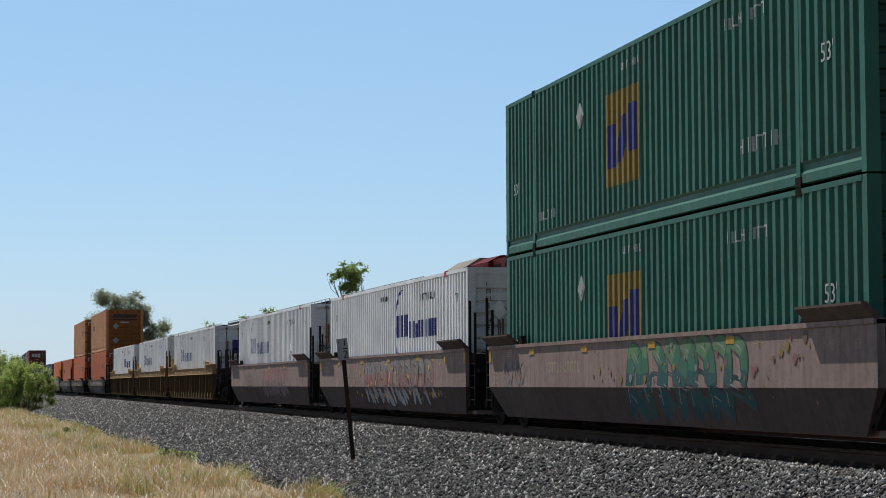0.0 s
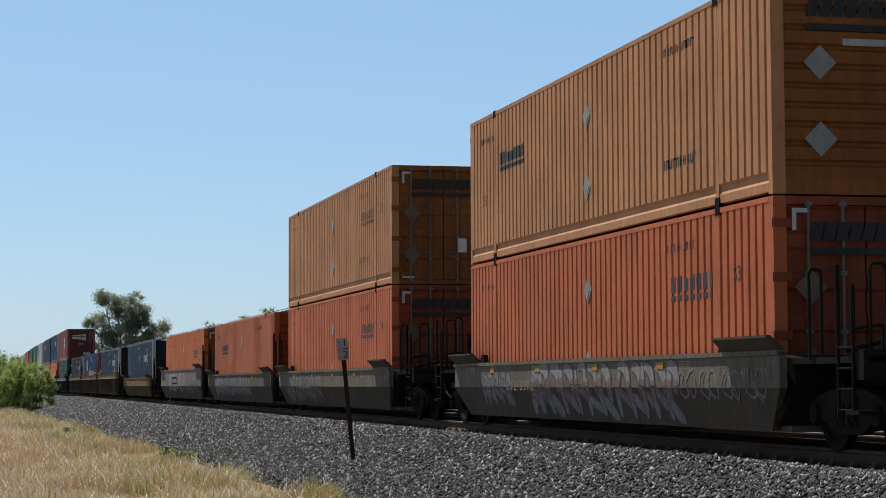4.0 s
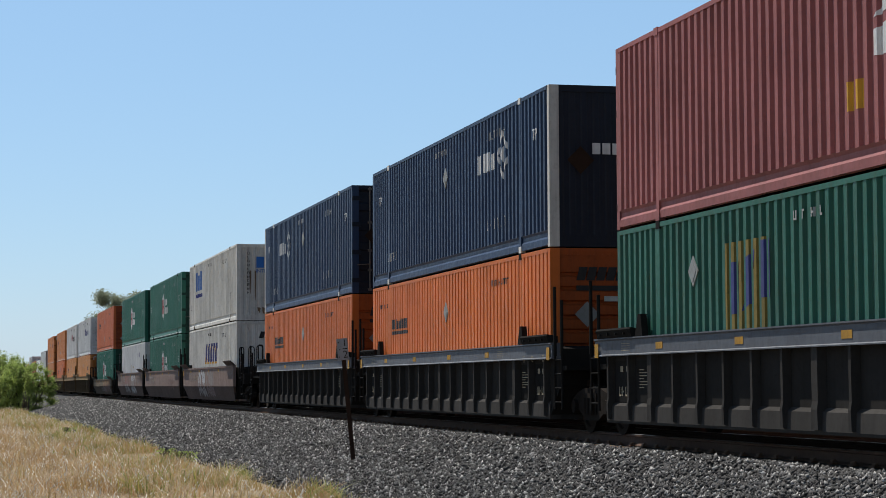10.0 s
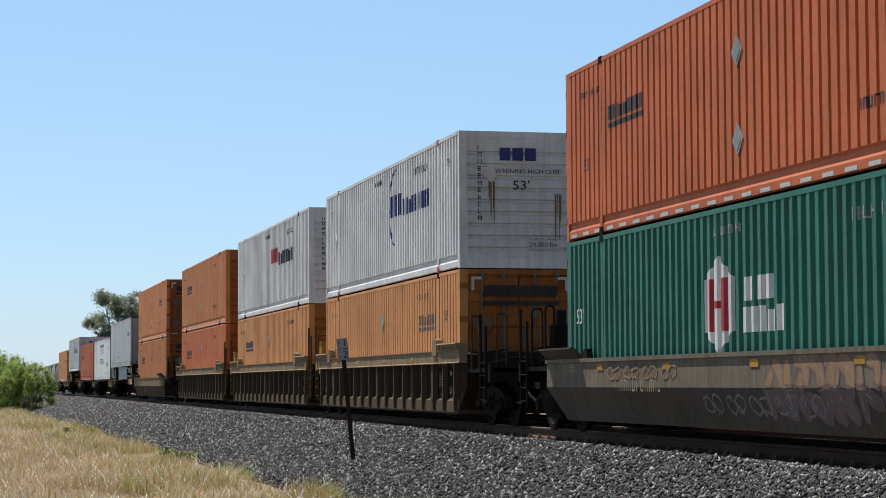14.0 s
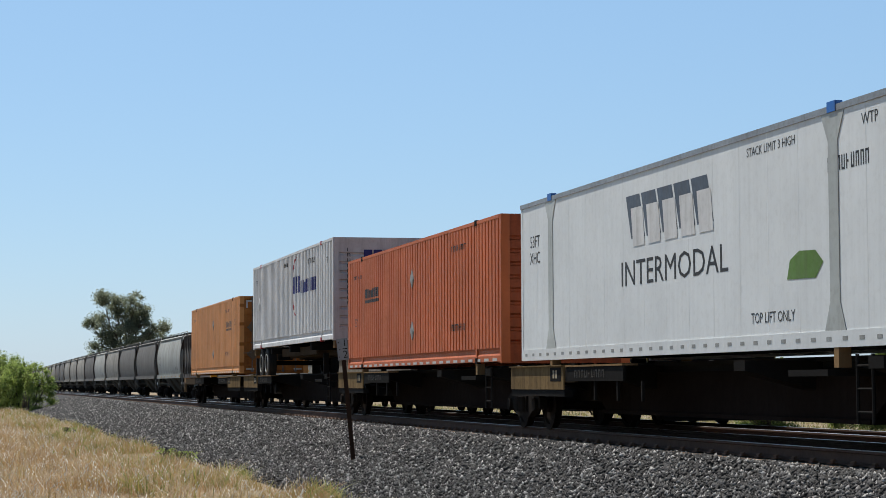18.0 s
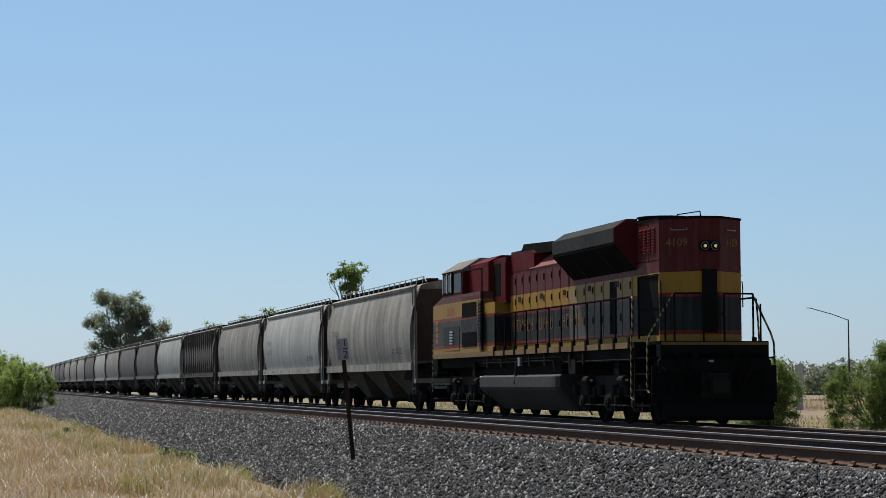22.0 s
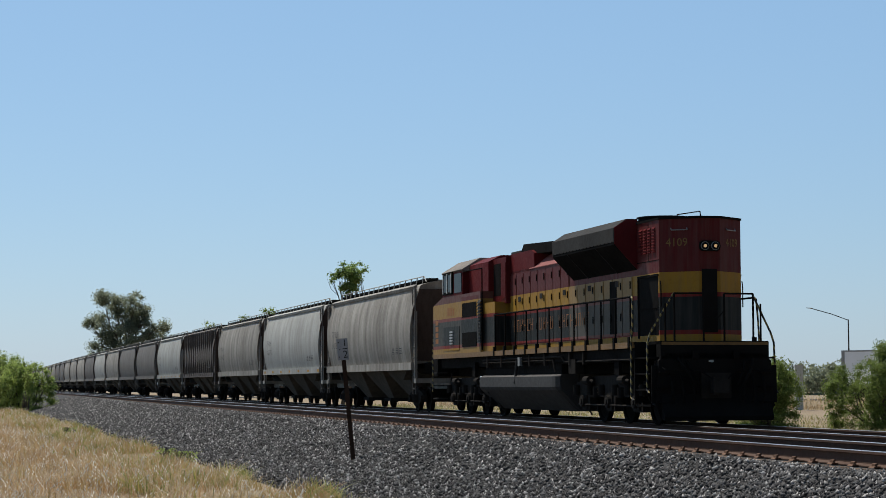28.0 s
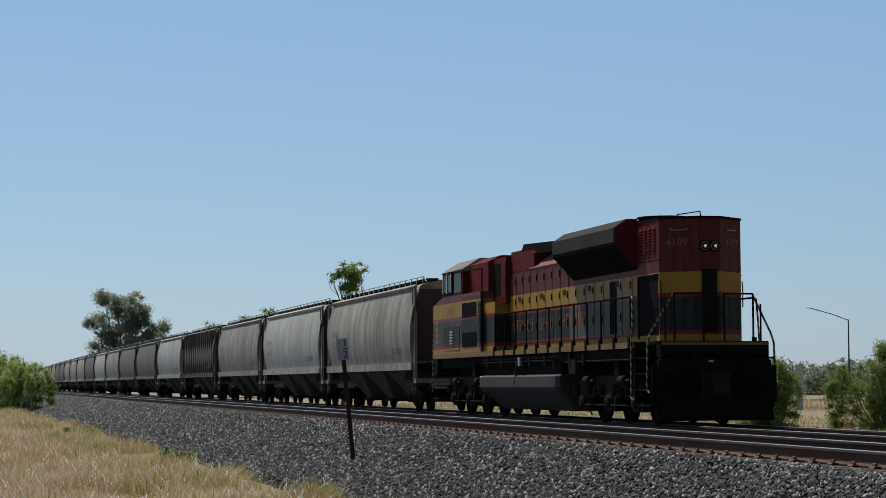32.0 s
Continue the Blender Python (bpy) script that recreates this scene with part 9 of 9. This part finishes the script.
GRAFFITI = {0: ((-0.3, 4.6, 0.23, 1.5, TEAL, "block"), (-1.9, 7.0, 0.5, 1.48, ("emblem_yellow", "spray_white", "spray_faint", "spray_pink"), "dots"), (-7.6, -6.0, 0.7, 1.3, ("spray_white",), "tag")),
            1: ((-2.0, 5.0, 0.3, 1.46, ("spray_pale", "spray_pink", "spray_white"), "block", "spray_dark"), (-4.5, 7.0, 0.4, 1.4, ("spray_white", "yellow"), "dots")), 2: ((-0.5, 4.6, 0.4, 1.4, ("spray_faint", "spray_pink"), "block", "spray_white"), (-5.0, -1.0, 0.6, 1.3, ("spray_white",), "tag")),
            6: ((-6.4, -4.6, 0.4, 1.05, ("spray_grey",), "block"), (-3.0, 4.6, 0.24, 1.2, ("spray_grey", "spray_faint", "spray_white"), "block"), (5.0, 7.6, 0.5, 1.1, ("spray_white",), "tag")), 7: ((-7.2, -1.0, 0.3, 1.12, ("spray_faint", "spray_grey"), "block"),), 8: ((-6.5, 3.0, 0.4, 1.1, ("spray_grey",), "block"),), 9: ((-4.9, 2.6, 0.5, 1.45, ("spray_white", "spray_pale"), "stripes"), (-6.6, -5.2, 0.8, 1.3, ("spray_sky",), "tag"), (2.8, 7.0, 0.4, 1.3, ("spray_faint", "spray_white"), "block")),
            17: ((-2.9, -0.9, 0.28, 1.46, ("spray_white", "spray_pale"), "block"), (0.2, 2.2, 0.25, 1.4, ("spray_faint", "spray_white"), "block", "spray_white"), (-6.0, -3.6, 0.9, 1.4, ("spray_white",), "tag")),
            18: ((-6.6, -3.6, 0.8, 1.35, ("spray_white",), "tag"), (4.0, 6.0, 0.5, 1.2, ("spray_faint",), "tag")),
            19: ((-6.4, -5.2, 0.7, 1.15, ("spray_white",), "tag"), (-4.4, -3.4, 1.0, 1.36, ("spray_faint",), "block", "spray_white"), (-2.9, -0.4, 0.3, 1.44, ("spray_white", "spray_pink"), "block", "spray_grey"), (1.2, 3.9, 0.26, 1.44, ("spray_pale", "spray_white", "spray_pale"), "block"), (5.4, 6.6, 0.8, 1.4, ("spray_grey",), "tag")),
            20: ((1.4, 7.4, 0.3, 1.18, ("spray_faint", "spray_peach"), "block", "spray_faint"), (-5.2, -2.6, 0.85, 1.12, ("spray_peach",), "tag"), (-1.0, 3.0, 0.35, 0.72, ("spray_white",), "tag")), 24: ((-7.8, -4.8, 0.4, 1.1, ("spray_faint",), "tag"), (-2.6, -1.2, 0.4, 0.72, ("spray_white",), "tag")), 12: ((2.0, 5.0, 1.24, 1.46, ("black",), "tag"),)}
M["spray_teal_dark"] = paint("dark teal spray paint", (0.035, 0.085, 0.09), 0.7, amount=0.6, spec=0.1)
M["spray_sky"] = paint("pale blue spray paint", (0.16, 0.24, 0.3), 0.7, amount=0.5, spec=0.1)
M["spray_pale"] = paint("silvery spray paint", (0.36, 0.36, 0.37), 0.6, dirt=(0.14, 0.12, 0.11), amount=0.5, streak=0.5, spec=0.2)
M["spray_white"] = paint("worn white spray paint", (0.27, 0.25, 0.245), 0.7, dirt=(0.09, 0.07, 0.06), amount=0.6, streak=0.6, spec=0.1)
M["spray_grey"] = paint("worn grey spray paint", (0.2, 0.2, 0.2), 0.7, dirt=(0.07, 0.06, 0.05), amount=0.6, streak=0.5, spec=0.1)
M["spray_teal"] = paint("teal spray paint", (0.045, 0.12, 0.12), 0.7, amount=0.6, spec=0.1)
M["spray_teal2"] = paint("green-teal spray paint", (0.06, 0.16, 0.11), 0.7, amount=0.6, spec=0.1)
M["spray_faint"] = paint("faded sprayed haze", (0.19, 0.13, 0.125), 0.7, amount=0.6, streak=0.5, spec=0.1)
M["spray_lime"] = paint("lime spray paint", (0.11, 0.2, 0.11), 0.7, amount=0.6, spec=0.1)
M["spray_pink"] = paint("pink spray paint", (0.26, 0.14, 0.13), 0.7, amount=0.6, spec=0.1)
M["spray_peach"] = paint("peach spray paint", (0.28, 0.18, 0.11), 0.7, amount=0.6, spec=0.1)
for k, (rear, style, pk, left, right, loads) in enumerate(TRAIN):
    mid = rear + HL
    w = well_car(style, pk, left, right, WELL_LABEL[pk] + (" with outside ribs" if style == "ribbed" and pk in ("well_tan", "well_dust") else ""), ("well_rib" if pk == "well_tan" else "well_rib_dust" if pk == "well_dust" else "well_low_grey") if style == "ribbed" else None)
    for g in GRAFFITI.get(k, ()):
        graffiti(w, 30 + k + int(g[0] * 10), *g, y=1.5015 if style == "smooth" else 1.4765)
    if k == 9:
        plate = part("number_panel", Build().add(*side_flat([rect(-3.2, -1.0, 0.86, 1.2)], -1, 1.509)), M["black"], w, "black number panel")
        tagged(part("number_bar", Build().add(*side_flat(bars(-3.1, -2.3, 0.93, 1.13, 4, 0.4, 4) + bars(-2.1, -1.1, 0.93, 1.13, 6, 0.4, 5), -1, 1.511)), M["ink_faint"], plate, "pale block numerals"), kind="stuff")
    if k == 24:
        part("number_panel", Build().add(*side_flat([rect(-3.9, -1.95, 0.8, 1.2)], -1, 1.5045)), M["emblem_yellow"], w, "yellow panel")
        tagged(part("number_bar", Build().add(*side_flat(strokes(-3.8, -3.15, 0.9, 1.1, 3, 4) + strokes(-3.0, -2.05, 0.9, 1.1, 5, 5), -1, 1.509)), M["ink_black"], w, "dark block numerals"), kind="stuff")
    riders.append((w, mid, 0.0, 0))
    for i, (kind, turned) in enumerate(loads):
        c = place_container(kind, Matrix(), turned)
        riders.append((c, mid, BASE + i * (CH + 0.025), turned))

SPINE = [-541.15, -558.08, -575.71, -594.15, -613.97]
mids = [s + HL for s in SPINE]
joints = [(a + b) / 2 for a, b in zip(mids[:-1], mids[1:])]
for k, mid in enumerate(mids):
    front = (joints[k - 1] - mid) if k else 9.6
    rear = (mid - joints[k]) if k < 4 else 9.9
    w = spine_car("black and tan spine car of an articulated set", front, rear, k == 0, k == 4, (0.0, 1.24, 1.22, 0.0, 1.24)[k])
    riders.append((w, mid, 0.0, 0))
SEEN["side"] = "A"
riders.append((trailer(), mids[0], 0.0, 0))
riders.append((smooth_container(), mids[1], 1.24, 0))
riders.append((place_container("orange_red", Matrix()), mids[2], 1.22, 0))
riders.append((chassis(), mids[3], 0.0, 0))
riders.append((place_container("stg_red", Matrix(), 0), mids[3], 2.06, 0))
riders.append((place_container("orange_pale", Matrix(), 1), mids[4], 1.24, 1))


def motions():
    """The freight train passes at a steady speed, every car and load keyed along the line."""
    for ob, mid, z, turned in riders:
        rows = []
        for t in range(0, 33, 2):
            rows.append((float(t), on_line(mid + SPEED * t, 0.0, z, 180.0 if turned else 0.0)))
        ob.rotation_mode = "QUATERNION"
        ob.rotation_quaternion = rows[0][1].to_quaternion()
        walk(ob, rows)
    way = [(0.0, -88.3), (26.0, -88.3)] + [(float(t), (t - 30.903) * 18.0) for t in (27, 28, 29, 30, 31, 32)]
    walk(truck, [(t, on_road(d, 2.0)) for t, d in way])
    way = [(0.0, -89.4), (23.0, -89.4)] + [(float(t), (t - 27.56) * 19.6) for t in (24, 25, 26, 27, 28, 29, 30, 31, 32)]
    walk(plain_truck, [(t, on_road(d, 2.0)) for t, d in way])
    way = [(0.0, -90.8), (24.0, -90.8)] + [(float(t), (t - 28.5) * 24.0) for t in (25, 26, 27, 28, 29, 30, 31, 32)]
    walk(small_car, [(t, on_road(d, 2.0)) for t, d in way])


motions()
